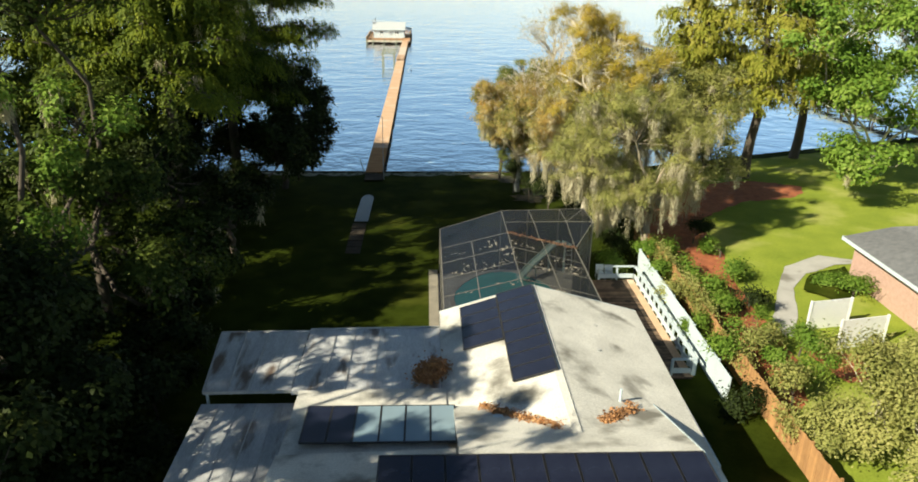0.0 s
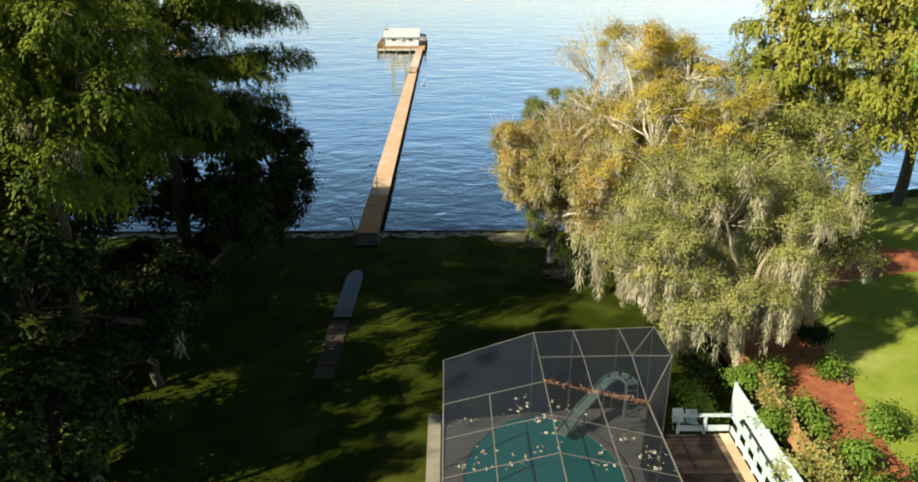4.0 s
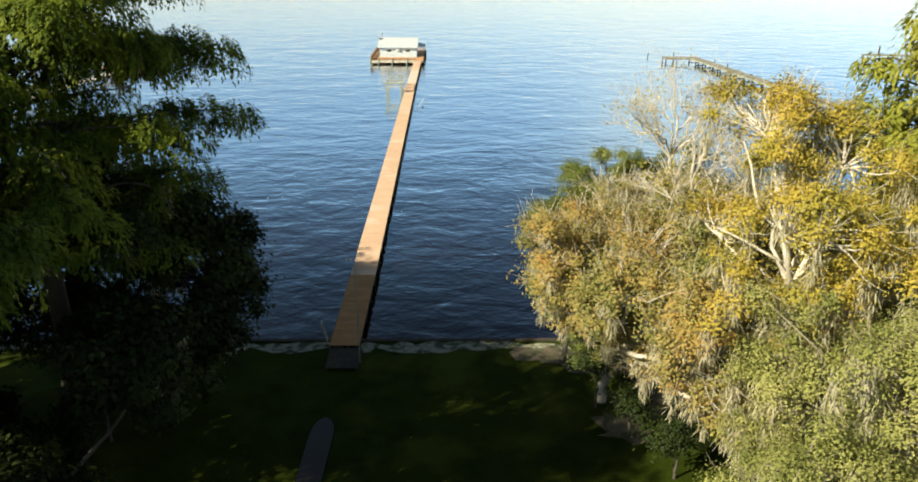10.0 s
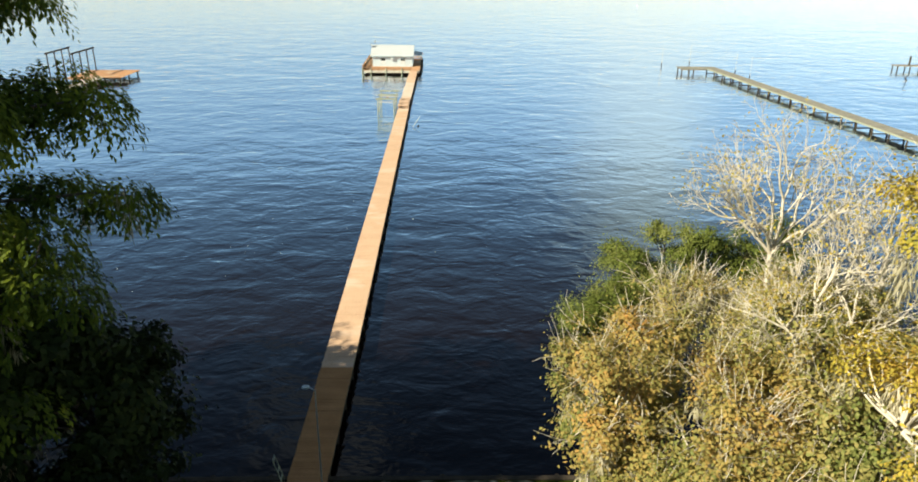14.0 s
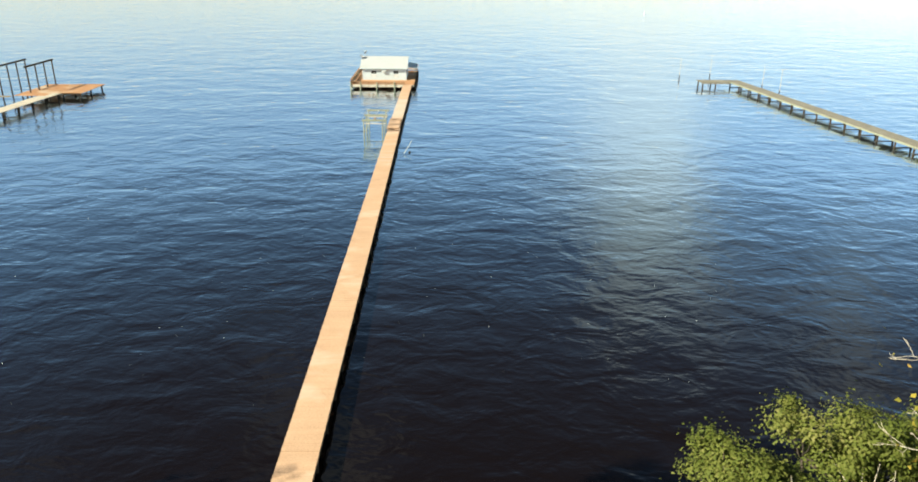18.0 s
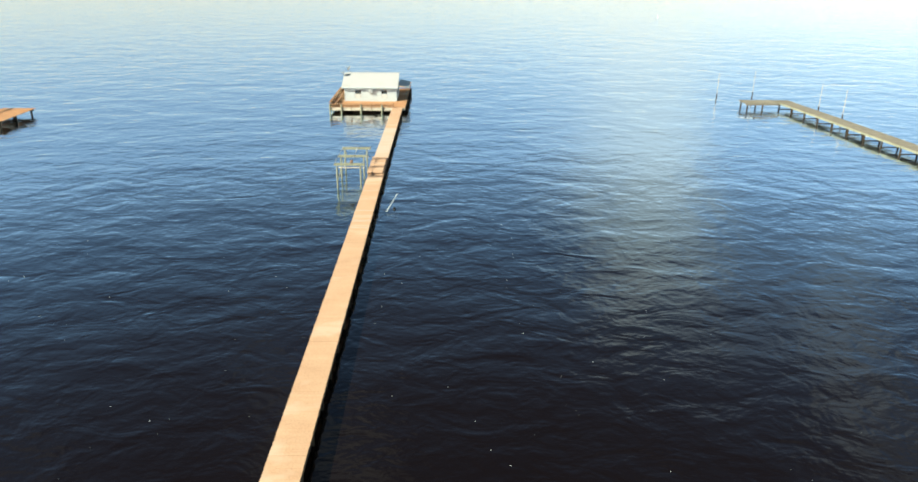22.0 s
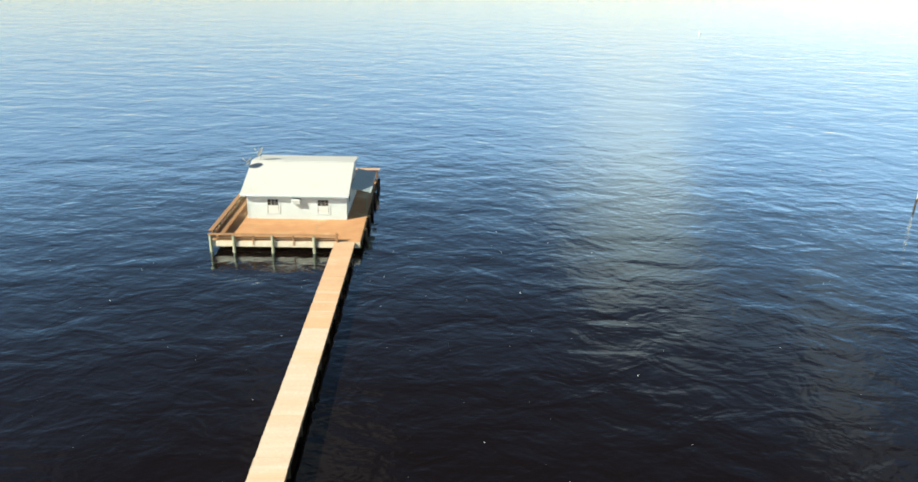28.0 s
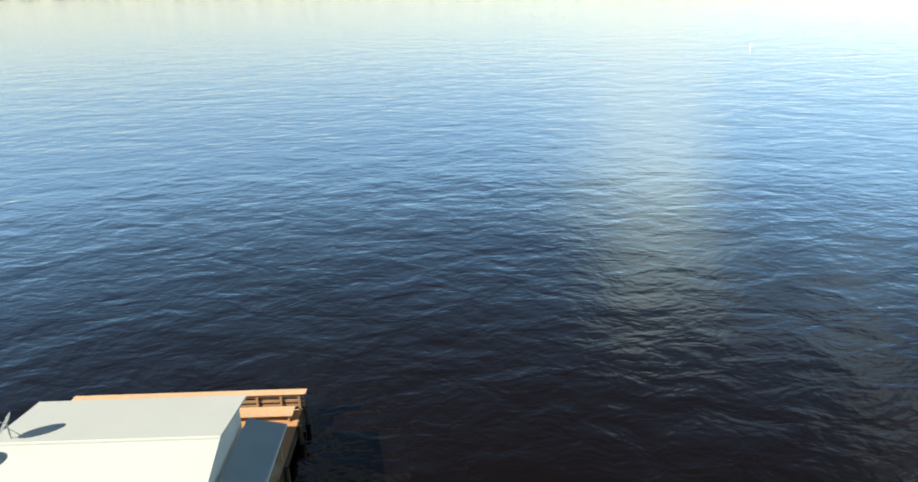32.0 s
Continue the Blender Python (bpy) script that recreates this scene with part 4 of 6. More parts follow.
for zz in (1.5, 1.75, 2.0):
    part("rail_board", box(-9.3, 1.35, DY1 - 0.05, DY1, zz, zz + 0.13), RAILW, plat)
for xp in (-8, -6.2, -4.4, -2.6, -0.8, 0.3, 1.15):
    part("rail_post", box(xp - 0.05, xp + 0.05, DY1 - 0.14, DY1 - 0.055, 1.305, 2.255), RAILW, plat)
for k in range(4):
    part("bench_seat", box(-7.8, 1.0, DY1 - 1.15 + 0.2 * k, DY1 - 0.97 + 0.2 * k, 1.69, 1.73), DECK, plat)
for xp in (-6, -3, 0.8):
    part("bench_leg", box(xp - 0.04, xp + 0.04, DY1 - 1.0, DY1 - 0.3, 1.305, 1.688), RAILW, plat)

STAINM = mat("green_grey_stain", (0.42, 0.36, 0.2), (0.36, 0.26, 0.13), 0.8, scale=3, fine=20, bump=0.1)
for cx, cy, ra, rb, a0, a1 in ((-7.2, 120.9, 0.32, 0.3, 0.3, 5.6), (-4.9, 119.9, 0.9, 0.45, 3.3, 5.2), (-4.1, 121.6, 0.8, 0.22, 0.2, 2.9), (-2.6, 120.8, 0.25, 0.9, 5.2, 6.9), (-5.2, 121.9, 0.5, 0.16, 3.4, 6.1)):
    pts = [(cx + ra * math.cos(a0 + (a1 - a0) * i / 12), cy + rb * math.sin(a0 + (a1 - a0) * i / 12)) for i in range(13)]
    b = bmesh.new()
    for (xa, ya), (xb, yb) in zip(pts[:-1], pts[1:]):
        beam((xa, ya, DZ + 0.006), (xb, yb, DZ + 0.006), 0.05, 0.003, b)
    part("stain", b, STAINM, plat, "faint greenish drag mark")

# boathouse
bh = thing("boathouse", (-4.1, 127, DZ), "small white boathouse with a pale metal gable roof", "boathouse")
WX0, WX1, WY0, WY1, EZ, RZ, RY = -8.0, -0.3, 122.55, 129.8, 3.55, 4.95, 126.7
BEZ = 4.4


def front_wall():
    """Front wall with two window openings, as siding boards above and between them."""
    b = bmesh.new()
    zb, zt = DZ + 0.005, EZ
    w = ((-6.45, -5.6), (-2.55, -1.7))
    wz0, wz1 = 1.8, 2.92
    xs_ = [WX0, w[0][0], w[0][1], w[1][0], w[1][1], WX1]
    for i in range(5):
        if i in (1, 3):
            box(xs_[i], xs_[i + 1], WY0, WY0 + 0.12, zb, wz0, b)
            box(xs_[i], xs_[i + 1], WY0, WY0 + 0.12, wz1, zt, b)
        else:
            box(xs_[i], xs_[i + 1], WY0, WY0 + 0.12, zb, zt, b)
    return b


part("front_wall", front_wall(), WHITE, bh)
part("back_wall", box(WX0, WX1, WY1 - 0.12, WY1, DZ + 0.005, BEZ), WHITE, bh)
for xw, nm in ((WX0, "gable_wall"), (WX1 - 0.12, "gable_wall")):
    b = bmesh.new()
    prof = [(WY0 + 0.121, DZ + 0.005), (WY1 - 0.121, DZ + 0.005), (WY1 - 0.121, BEZ), (RY, RZ - 0.12), (WY0 + 0.121, EZ)]
    va = [b.verts.new((xw, py, pz)) for py, pz in prof]
    vb = [b.verts.new((xw + 0.12, py, pz)) for py, pz in prof]
    b.faces.new(va[::-1])
    b.faces.new(vb)
    for i in range(5):
        b.faces.new((va[i], va[(i + 1) % 5], vb[(i + 1) % 5], vb[i]))
    part(nm, b, WHITE, bh)
for k in range(8):
    zb = DZ + 0.12 + 0.27 * k
    for xa, xb in ((WX0, -6.55), (-5.5, -2.65), (-1.6, WX1 - 0.09)) if 1.6 < zb < 3.1 else ((WX0, WX1 - 0.09),):
        part("siding_board", beam((xa + 0.09, WY0 - 0.004, zb), (xb, WY0 - 0.004, zb), 0.008, 0.255), WHITE, bh)
for xc in (WX0 - 0.02, WX1 - 0.08):
    part("corner_board", box(xc, xc + 0.1, WY0 - 0.03, WY0 - 0.013, DZ + 0.01, EZ - 0.02), WHITE, bh)
RX0, RX1 = -8.43, -0.05
FY0, FZ0 = 122.15, 3.42
for y0, z0, nm in ((FY0, FZ0, "roof_slope"), (130.2, 4.48, "roof_slope")):
    b = bmesh.new()
    if y0 < RY:
        pts = [(RX0, y0, z0), (RX1, y0, z0), (RX1, RY, RZ), (RX0, RY, RZ)]
    else:
        pts = [(RX0, RY + 0.003, RZ), (RX1, RY + 0.003, RZ), (RX1, y0, z0), (RX0, y0, z0)]
    rf = part(nm, plate(pts, 0.09, b), WHITEM, bh)
part("ridge_cap", plate([(RX0, RY - 0.16, RZ - 0.03), (RX1, RY - 0.16, RZ - 0.03), (RX1, RY + 0.16, RZ - 0.03), (RX0, RY + 0.16, RZ - 0.03)], 0.002), WHITEM, bh)
part("fascia", box(RX0, RX1, FY0 - 0.03, FY0 - 0.003, FZ0 - 0.16, FZ0 + 0.01), WHITE, bh)
part("gutter", box(RX0 + 0.02, RX1 - 0.02, FY0 - 0.12, FY0 - 0.032, FZ0 - 0.11, FZ0 - 0.02), WHITE, bh)
for wx0, wx1 in ((-6.45, -5.6), (-2.55, -1.7)):
    wi = part("window", box(wx0, wx1, WY0 + 0.05, WY0 + 0.06, 1.8, 2.92), GLASS, bh, "sash window with a half-drawn pale blind")
    part("blind", box(wx0 + 0.03, wx1 - 0.03, WY0 - 0.006, WY0 + 0.012, 1.805, 2.345), BLIND, wi)
    for a in ((wx0 - 0.12, wx0, 1.7, 3.01), (wx1, wx1 + 0.12, 1.7, 3.01), (wx0, wx1, 1.7, 1.8), (wx0, wx1, 2.92, 3.01)):
        part("frame", box(a[0], a[1], WY0 - 0.035, WY0 + 0.03, a[2], a[3]), WHITE, wi)
    part("sash_bar", box(wx0, wx1, WY0 + 0.0, WY0 + 0.028, 2.35, 2.41), WHITE, wi)
    for k in (1, 2):
        xm = wx0 + (wx1 - wx0) * k / 3
        part("glazing_bar", box(xm - 0.012, xm + 0.012, WY0 + 0.02, WY0 + 0.045, 2.41, 2.92), WHITE, wi)
    part("glazing_bar", box(wx0, wx1, WY0 + 0.018, WY0 + 0.043, 2.65, 2.675), WHITE, wi)
ac = part("air_conditioner", box(-4.5, -3.85, WY0 - 0.42, WY0 - 0.002, 2.66, 3.06, bevel=0.02), WHITE, bh, "boxy white window air conditioner")
for k in range(5):
    part("grille_slat", box(-4.44, -3.92, WY0 - 0.428, WY0 - 0.421, 2.71 + 0.065 * k, 2.74 + 0.065 * k), ALU, ac)
part("door", box(WX1 - 0.002, WX1 + 0.03, 125.6, 126.5, DZ + 0.02, 3.35), WHITE, bh, "plain white side door")
for yw in (124.2, 127.6):
    part("window", box(WX1 - 0.002, WX1 + 0.02, yw, yw + 0.7, 2.2, 3.1), GLASS, bh)
# side awning
aw = part("awning", plate([(-0.12, 124.2, 3.45), (1.4, 124.3, 3.12), (1.4, 130.1, 3.12), (-0.12, 130.1, 3.45)], 0.05), AWN, bh, "sloping metal side awning")
for yp in (124.75, 129.95):
    part("awning_post", pole((1.1, yp, DZ), (1.1, yp, 3.12), 0.045, 0.045, 8), OLDG, bh)
part("awning_gutter", box(1.39, 1.47, 124.3, 130.1, 3.02, 3.11), WHITE, aw)


def dish(x, y, z, r_, ax, label, shadow_arm=0.5):
    t = thing("satellite_dish", (x, y, z), label, "satellite dish", "satellite dishes on the boathouse roof")
    part("mast", pole((x, y, z - 0.3), (x, y, z + 0.55), 0.03, 0.03, 8), STEEL, t)
    part("stay", pole((x + 0.3, y + 0.2, z - 0.1), (x, y, z + 0.4), 0.015, 0.015, 6), STEEL, t)
    b = bmesh.new()
    c = Vector((x, y, z + 0.6))
    d = Vector(ax).normalized()
    s = d.orthogonal().normalized()
    u = d.cross(s)
    rings = []
    for k in range(5):
        rr = r_ * (k + 0.001) / 4
        rings.append([b.verts.new(c + d * (rr * rr * 0.45) + (s * math.cos(6.2832 * i / 18) * 1.1 + u * math.sin(6.2832 * i / 18)) * rr) for i in range(18)])
    for k in range(4):
        for i in range(18):
            b.faces.new((rings[k][i], rings[k][(i + 1) % 18], rings[k + 1][(i + 1) % 18], rings[k + 1][i]))
    bmesh.ops.solidify(b, geom=b.faces[:], thickness=0.015)
    part("reflector", b, STEEL, t)
    tip = c + d * r_ * 1.5 - u * 0.05
    part("feed_arm", pole(c - u * r_ * 0.9, tip, 0.02, 0.02, 6), STEEL, t)
    part("feed_horn", pole(tip, tip - d * 0.16, 0.05, 0.04, 8), WHITE, t)
    return t


dish(-7.75, 127.0, 4.95, 0.38, (-0.75, -0.35, 0.6), "grey satellite dish on a mast at the roof's ridge")
dish(-8.4, 125.6, 4.5, 0.36, (-0.8, -0.2, 0.55), "small grey satellite dish at the roof's edge")

# neighbouring pier on the right
pr = thing("neighbour_pier", (61, 80, 0), "weathered grey pier on dark piles, with an L-shaped end", "pier")


def pier_x(y):
    return 63.2 - 0.108 * (y - 79.0)


y = 8.0
bm = bmesh.new()
while y < 124:
    box(pier_x(y) - 1.15, pier_x(y) + 1.15, y, y + 0.22, 1.42, 1.47, bm)
    y += 0.24
x = 57.1
while x > 52.0:
    box(x - 0.22, x, 121.2, 124.2, 1.42, 1.47, bm)
    x -= 0.24
tagged(part("planks", bm, PIERTOP, pr), kind="stuff")
y = 10.0
while y < 124:
    for s in (-1.05, 1.05):
        part("post", pole((pier_x(y) + s, y, -2), (pier_x(y) + s, y, 1.41), 0.13, 0.12, 8), PILE, pr)
    part("cross_beam", box(pier_x(y) - 1.15, pier_x(y) + 1.15, y - 0.07, y + 0.07, 0.35, 0.5), PILE, pr)
    y += 3.4
for s in (-1.12, 1.12):
    part("stringer", beam((pier_x(8) + s, 8, 1.3), (pier_x(124) + s, 124, 1.3), 0.08, 0.22), OLDG, pr)
for xx in (52.3, 54.6):
    for yy in (121.4, 124.0):
        part("post", pole((xx, yy, -2), (xx, yy, 1.41), 0.13, 0.12, 8), PILE, pr)
part("stringer", beam((57.0, 121.3, 1.3), (52, 121.3, 1.3), 0.08, 0.22), OLDW, pr)
for xx, yy, zj, zt in ((56.48, 130.4, 1.6, 5.0), (61.72, 118.63, 1.6, 4.9), (62.3, 112.74, 1.6, 5.1), (50.85, 130.77, 1.25, 4.5)):
    mp_ = thing("mooring_mast", (xx, yy, 0), "thin white pole on a dark piling in the river", "pole", "white poles near the pier")
    part("piling", pole((xx, yy, -2), (xx, yy, zj), 0.1, 0.09, 8), PILE, mp_)
    part("shaft", pole((xx, yy, zj), (xx, yy, zt), 0.04, 0.035, 8), PALEW, mp_)

# pier on the left with its boat hoists
pl = thing("left_pier", (-54, 108, 0), "pier with a red-brown platform and pale walkway", "pier")
b = bmesh.new()
x = -59.5
while x < -50.5:
    y0, y1 = (107.0, 115.6) if x > -55 else (104.5, 115.2)
    box(x, x + 0.26, y0, y1, 1.34, 1.39, b)
    x += 0.28
tagged(part("planks", b, DECK_R, pl), kind="stuff")
b = bmesh.new()
y = 6.0
while y < 106.8:
    xx = -54.6 - 0.06 * (y - 106) * -1.0
    box(xx - 1.1, xx + 1.1, y, y + 0.24, 1.33, 1.38, b)
    y += 0.26
tagged(part("walk_planks", b, PALEW, pl, "pale weathered walkway boards"), kind="stuff")
for yy in [8 + 3.5 * i for i in range(29)]:
    xx = -54.6 + 0.06 * (yy - 106)
    for s in (-1, 1):
        part("post", pole((xx + s, yy, -2), (xx + s, yy, 1.32), 0.13, 0.12, 8), PILE, pl)
for xx in (-59, -56, -53.4, -50.8):
    for yy in (107.3, 111.2, 115.2):
        part("post", pole((xx, yy, -2), (xx, yy, 1.33), 0.14, 0.13, 8), PILE, pl)
for yy in (107.2, 115.3):
    part("cross_beam", box(-59.5, -50.5, yy - 0.06, yy + 0.06, 1.05, 1.33), PILE, pl)
for xh in (-58.2, -62.6):
    ho = thing("boat_hoist", (xh, 108, 0), "tall dark hoist frame of four posts under a beam", "boat hoist", "boat hoists")
    for yy in (107.0, 109.7, 112.4, 115.1):
        part("post", pole((xh, yy, -2), (xh, yy, 5.3), 0.12, 0.11, 8), PILE, ho)
    part("beam", beam((xh, 106.5, 5.4), (xh, 115.6, 5.4), 0.18, 0.26), PILE, ho)
part("side_walk", box(-66, -59.6, 103.2, 104.4, 1.34, 1.4), OLDW, pl)
# distant pier
fp = thing("distant_pier", (104, 128, 0), "short distant pier with a post at its end", "pier")
part("planks", box(98, 118, 127.2, 129.4, 1.35, 1.45), OLDW, fp)
for xx in (98.4, 101, 104, 107, 110, 113, 116):
    for yy in (127.4, 129.2):
        part("post", pole((xx, yy, -2), (xx, yy, 1.36), 0.13, 0.12, 8), PILE, fp)
part("end_post", pole((101, 128, 1.4), (101, 128, 3.4), 0.2, 0.16, 8), PILE, fp)
by = thing("channel_marker", (86.5, 300, 0), "small white marker float far out on the river", "buoy")
part("body", pole((86.5, 300, 0.1), (86.5, 300, 0.75), 0.4, 0.32, 12), WHITE, by)
part("topmark", pole((86.5, 300, 0.75), (86.5, 300, 1.5), 0.2, 0.14, 8), WHITE, by)

# house
GRID[0] = SHORE
hs = thing("house", (9, -46, 1.3), "low house with pale coated roofs and solar panels", "house")
GZ = 1.25
EX0, EX1, RX, EZH, RZH = 5.1, 15.0, 9.75, 4.95, 6.45
HY0, HY1 = -72.0, -39.35
part("wall", box(EX0 + 0.35, EX1 - 0.4, HY1 - 0.55, HY1 - 0.35, GZ, EZH), WHITE, hs)
part("wall", box(EX0 + 0.35, EX0 + 0.55, HY0, HY1 - 0.551, GZ, EZH - 0.05), WHITE, hs)
part("wall", box(EX1 - 0.6, EX1 - 0.4, HY0, HY1 - 0.551, GZ, EZH - 0.05), WHITE, hs)
b = bmesh.new()
vv = [b.verts.new(p) for p in ((EX0 + 0.35, HY1 - 0.45, EZH + 0.001), (EX1 - 0.4, HY1 - 0.45, EZH + 0.001), (RX, HY1 - 0.45, RZH - 0.12))]
b.faces.new(vv)
bmesh.ops.solidify(b, geom=b.faces[:], thickness=0.15)
part("gable", b, WHITE, hs)
VY = -51.8
r1 = part("roof_slope", plate([(EX0, VY, EZH), (RX, VY, RZH), (RX, HY1, RZH), (EX0, HY1, EZH)], 0.14), ROOF, hs)
r2 = part("roof_slope", plate([(RX + 0.003, VY, RZH), (EX1, VY, EZH), (EX1 + 0.2, HY1, EZH), (RX + 0.003, HY1, RZH)], 0.14), ROOF, hs)
for i in range(20):
    f0, f1 = i / 20, (i + 1) / 20 + 0.006
    for sl_, xe, w0 in ((r1, EX0, 0.0), (r2, EX1, 0.2)):
        xa, xb = xe + (RX - xe) * f0, xe + (RX - xe) * min(f1, 1)
        za, zb = EZH + (RZH - EZH) * f0 + 0.02, EZH + (RZH - EZH) * min(f1, 1) + 0.013
        q4 = [(xa, VY, za), (xb, VY, zb), (xb + w0 * (1 - f1), HY1 - 0.01, zb), (xa + w0 * (1 - f0), HY1 - 0.01, za)]
        part("shingle_course", plate(q4 if xe < RX else q4[::-1], 0.012), ROOF, sl_)
for i in range(24):
    y0 = HY1 - 0.55 * i - 0.27
    part("ridge_tile", plate([(RX - 0.16, y0 - 0.26, RZH + 0.0), (RX + 0.16, y0 - 0.26, RZH + 0.0), (RX + 0.16, y0 + 0.26, RZH + 0.02), (RX - 0.16, y0 + 0.26, RZH + 0.02)], 0.03), ROOF, hs)
part("barge_board", beam((EX0, HY1 + 0.02, EZH - 0.08), (RX, HY1 + 0.02, RZH - 0.08), 0.03, 0.2), WHITE, hs)
part("barge_board", beam((RX, HY1 + 0.02, RZH - 0.08), (EX1 + 0.2, HY1 + 0.02, EZH - 0.08), 0.03, 0.2), WHITE, hs)
part("gutter", box(EX1 + 0.02, EX1 + 0.14, VY, HY1, EZH - 0.2, EZH - 0.09), WHITE, hs)
# front cross wing: its slope rises towards the street and meets the main roof in two valleys
AY, CK = -51.9, 0.32


def main_z(x):
    return RZH - abs(x - RX) * (RZH - EZH) / (RX - EX0)


def cross_z(y):
    return RZH + CK * (AY - y)


part("roof_slope", plate([(EX0 + 0.4, -53.9, cross_z(-53.9)), (13.45, -53.9, cross_z(-53.9)), (13.45, -48.5, cross_z(-48.5)), (EX0 + 0.4, -48.5, cross_z(-48.5))], 0.14), ROOF, hs, "pale cross-wing roof")
part("roof_slope", plate([(-0.9, -57.0, 6.6), (EX0 + 0.39, -57.0, 6.7), (EX0 + 0.39, -51.55, 5.6), (-0.9, -51.55, 5.4)], 0.14), ROOF, hs)
part("roof_slope", plate([(13.3, -66, main_z(13.3)), (EX1, -66, EZH), (EX1, VY - 0.002, EZH), (13.3, VY - 0.002, main_z(13.3))], 0.14), ROOF, hs)
# end wall takes dark shingle grey to stand for its shaded face
b = bmesh.new()
vv = [b.verts.new((13.4, py_, pz_)) for py_, pz_ in ((-48.7, main_z(13.4) - 0.1), (-48.7, cross_z(-48.7) - 0.15), (-53.9, cross_z(-53.9) - 0.15), (-57.0, cross_z(-53.9) - 0.13), (-57.0, main_z(13.4) - 0.1))]
b.faces.new(vv)
bmesh.ops.solidify(b, geom=b.faces[:], thickness=0.12)
part("gable", b, SHING, hs, "shaded end wall, painted dark, under the white rake board")
part("roof_slope", plate([(-0.9, -57.01, 6.55), (13.45, -57.01, cross_z(-53.9)), (13.45, -66, 5.0), (-0.9, -66, 5.0)], 0.16), ROOF, hs)
part("roof_slope", plate([(EX0 + 0.4, -57.0, cross_z(-53.9) + 0.03), (13.45, -57.0, cross_z(-53.9) + 0.03), (13.45, -53.905, cross_z(-53.9)), (EX0 + 0.4, -53.905, cross_z(-53.9))], 0.14), ROOF, hs)
part("rake_board", beam((13.48, -48.5, cross_z(-48.5) - 0.06), (13.48, -53.9, cross_z(-53.9) - 0.06), 0.05, 0.15), WHITE, hs)
part("rake_board", beam((13.48, -53.91, cross_z(-53.9) - 0.05), (13.48, -57.0, cross_z(-53.9) - 0.03), 0.05, 0.15), WHITE, hs)
part("wall", box(-0.5, EX0 + 0.34, -63, -47.2, GZ, 4.8), WHITE, hs)
part("wall", box(12.0, 14.9, -63, -51.9, GZ, 4.85), WHITE, hs)
rng = np.random.default_rng(17)


def leaf_drift(line, n, wide, high, label):
    """Fallen leaves heaped along a line on the roof."""
    p0 = np.array(line[0], float)
    t = thing("leaf_drift", tuple(p0), label, "leaf drift", "leaf drifts on the roof")
    ln_ = np.array(line, float)
    f = rng.random(n) * (len(ln_) - 1)
    i = np.minimum(f.astype(int), len(ln_) - 2)
    c = ln_[i] + (ln_[i + 1] - ln_[i]) * (f - i)[:, None]
    fat = 0.45 + 0.55 * np.abs(np.sin(f * 2.7))
    p = c + rng.normal(size=(n, 3)) * (wide, wide, 0) * fat[:, None]
    p[:, 2] += np.abs(rng.normal(size=n)) * high * fat + 0.05
    v, q = leaf_arrays(p, unit(rng.normal(size=(n, 3)) * (1, 1, 0.35)), rng.uniform(0.07, 0.18, n), rng.uniform(0.05, 0.12, n), rng)
    tagged(mesh_part("leaves", mesh_from("leaves", v - p0, q, L_LITTER), t), kind="stuff")


def valley(x):
    z = main_z(x)
    return (x, AY + (RZH - z) / CK, z)


leaf_drift([valley(6.6), valley(7.4), valley(8.2), valley(9.2)], 900, 0.16, 0.05, "brown leaves gathered in the roof valley")
leaf_drift([valley(10.9), valley(11.6), valley(12.4)], 1300, 0.2, 0.05, "brown leaves gathered in the roof valley")
# flat roof between the wings
part("flat_roof", plate([(-0.85, -51.59, 5.3), (5.25, -51.59, 5.35), (5.25, -46.7, 5.05), (-0.85, -46.7, 5.0)], 0.14), ROOF, hs)
part("flat_roof", plate([(-1.2, -46.69, 4.9), (5.08, -46.69, 4.98), (5.08, -40.9, 4.85), (-1.2, -40.9, 4.75)], 0.12), METAL, hs)
for i, x0 in enumerate((0.1, 1.0, 2.2, 4.35)):
    part("roof_seam", beam((x0, -46.6, 4.93 + 0.012 * (x0 + 1.2)), (x0, -40.95, 4.78 + 0.016 * (x0 + 1.2)), 0.05, 0.04), ALU, hs)
part("edge_trim", beam((-1.2, -40.86, 4.74), (5.08, -40.86, 4.84), 0.06, 0.16), ALU, hs)
leaf_drift([(4.35, -46.1, 5.0), (4.6, -45.6, 5.0), (4.9, -45.2, 5.0)], 5200, 0.26, 0.24, "rounded brown heap of fallen leaves on the flat roof")

# patio covers of panel roofing
cp = thing("patio_cover", (-3, -43.8, 1.2), "grey aluminium panel patio roof with white edge trim", "patio cover")
part("roof_panel", plate([(-4.85, -46.4, 4.78), (-3.05, -46.4, 4.8), (-3.15, -41.0, 4.72), (-5.4, -41.0, 4.7)], 0.07), METAL, cp)
part("roof_panel", plate([(-3.04, -46.4, 4.8), (-1.25, -46.4, 4.82), (-1.25, -41.0, 4.74), (-3.14, -41.0, 4.72)], 0.07), METAL, cp)
for x0, x1 in ((-3.9, -4.25), (-3.045, -3.145), (-2.1, -2.2)):
    part("seam", beam((x0, -46.38, 4.82), (x1, -41.02, 4.74), 0.05, 0.035), ALU, cp)
part("edge_trim", beam((-4.88, -46.45, 4.76), (-1.22, -46.45, 4.8), 0.06, 0.15), ALU, cp)
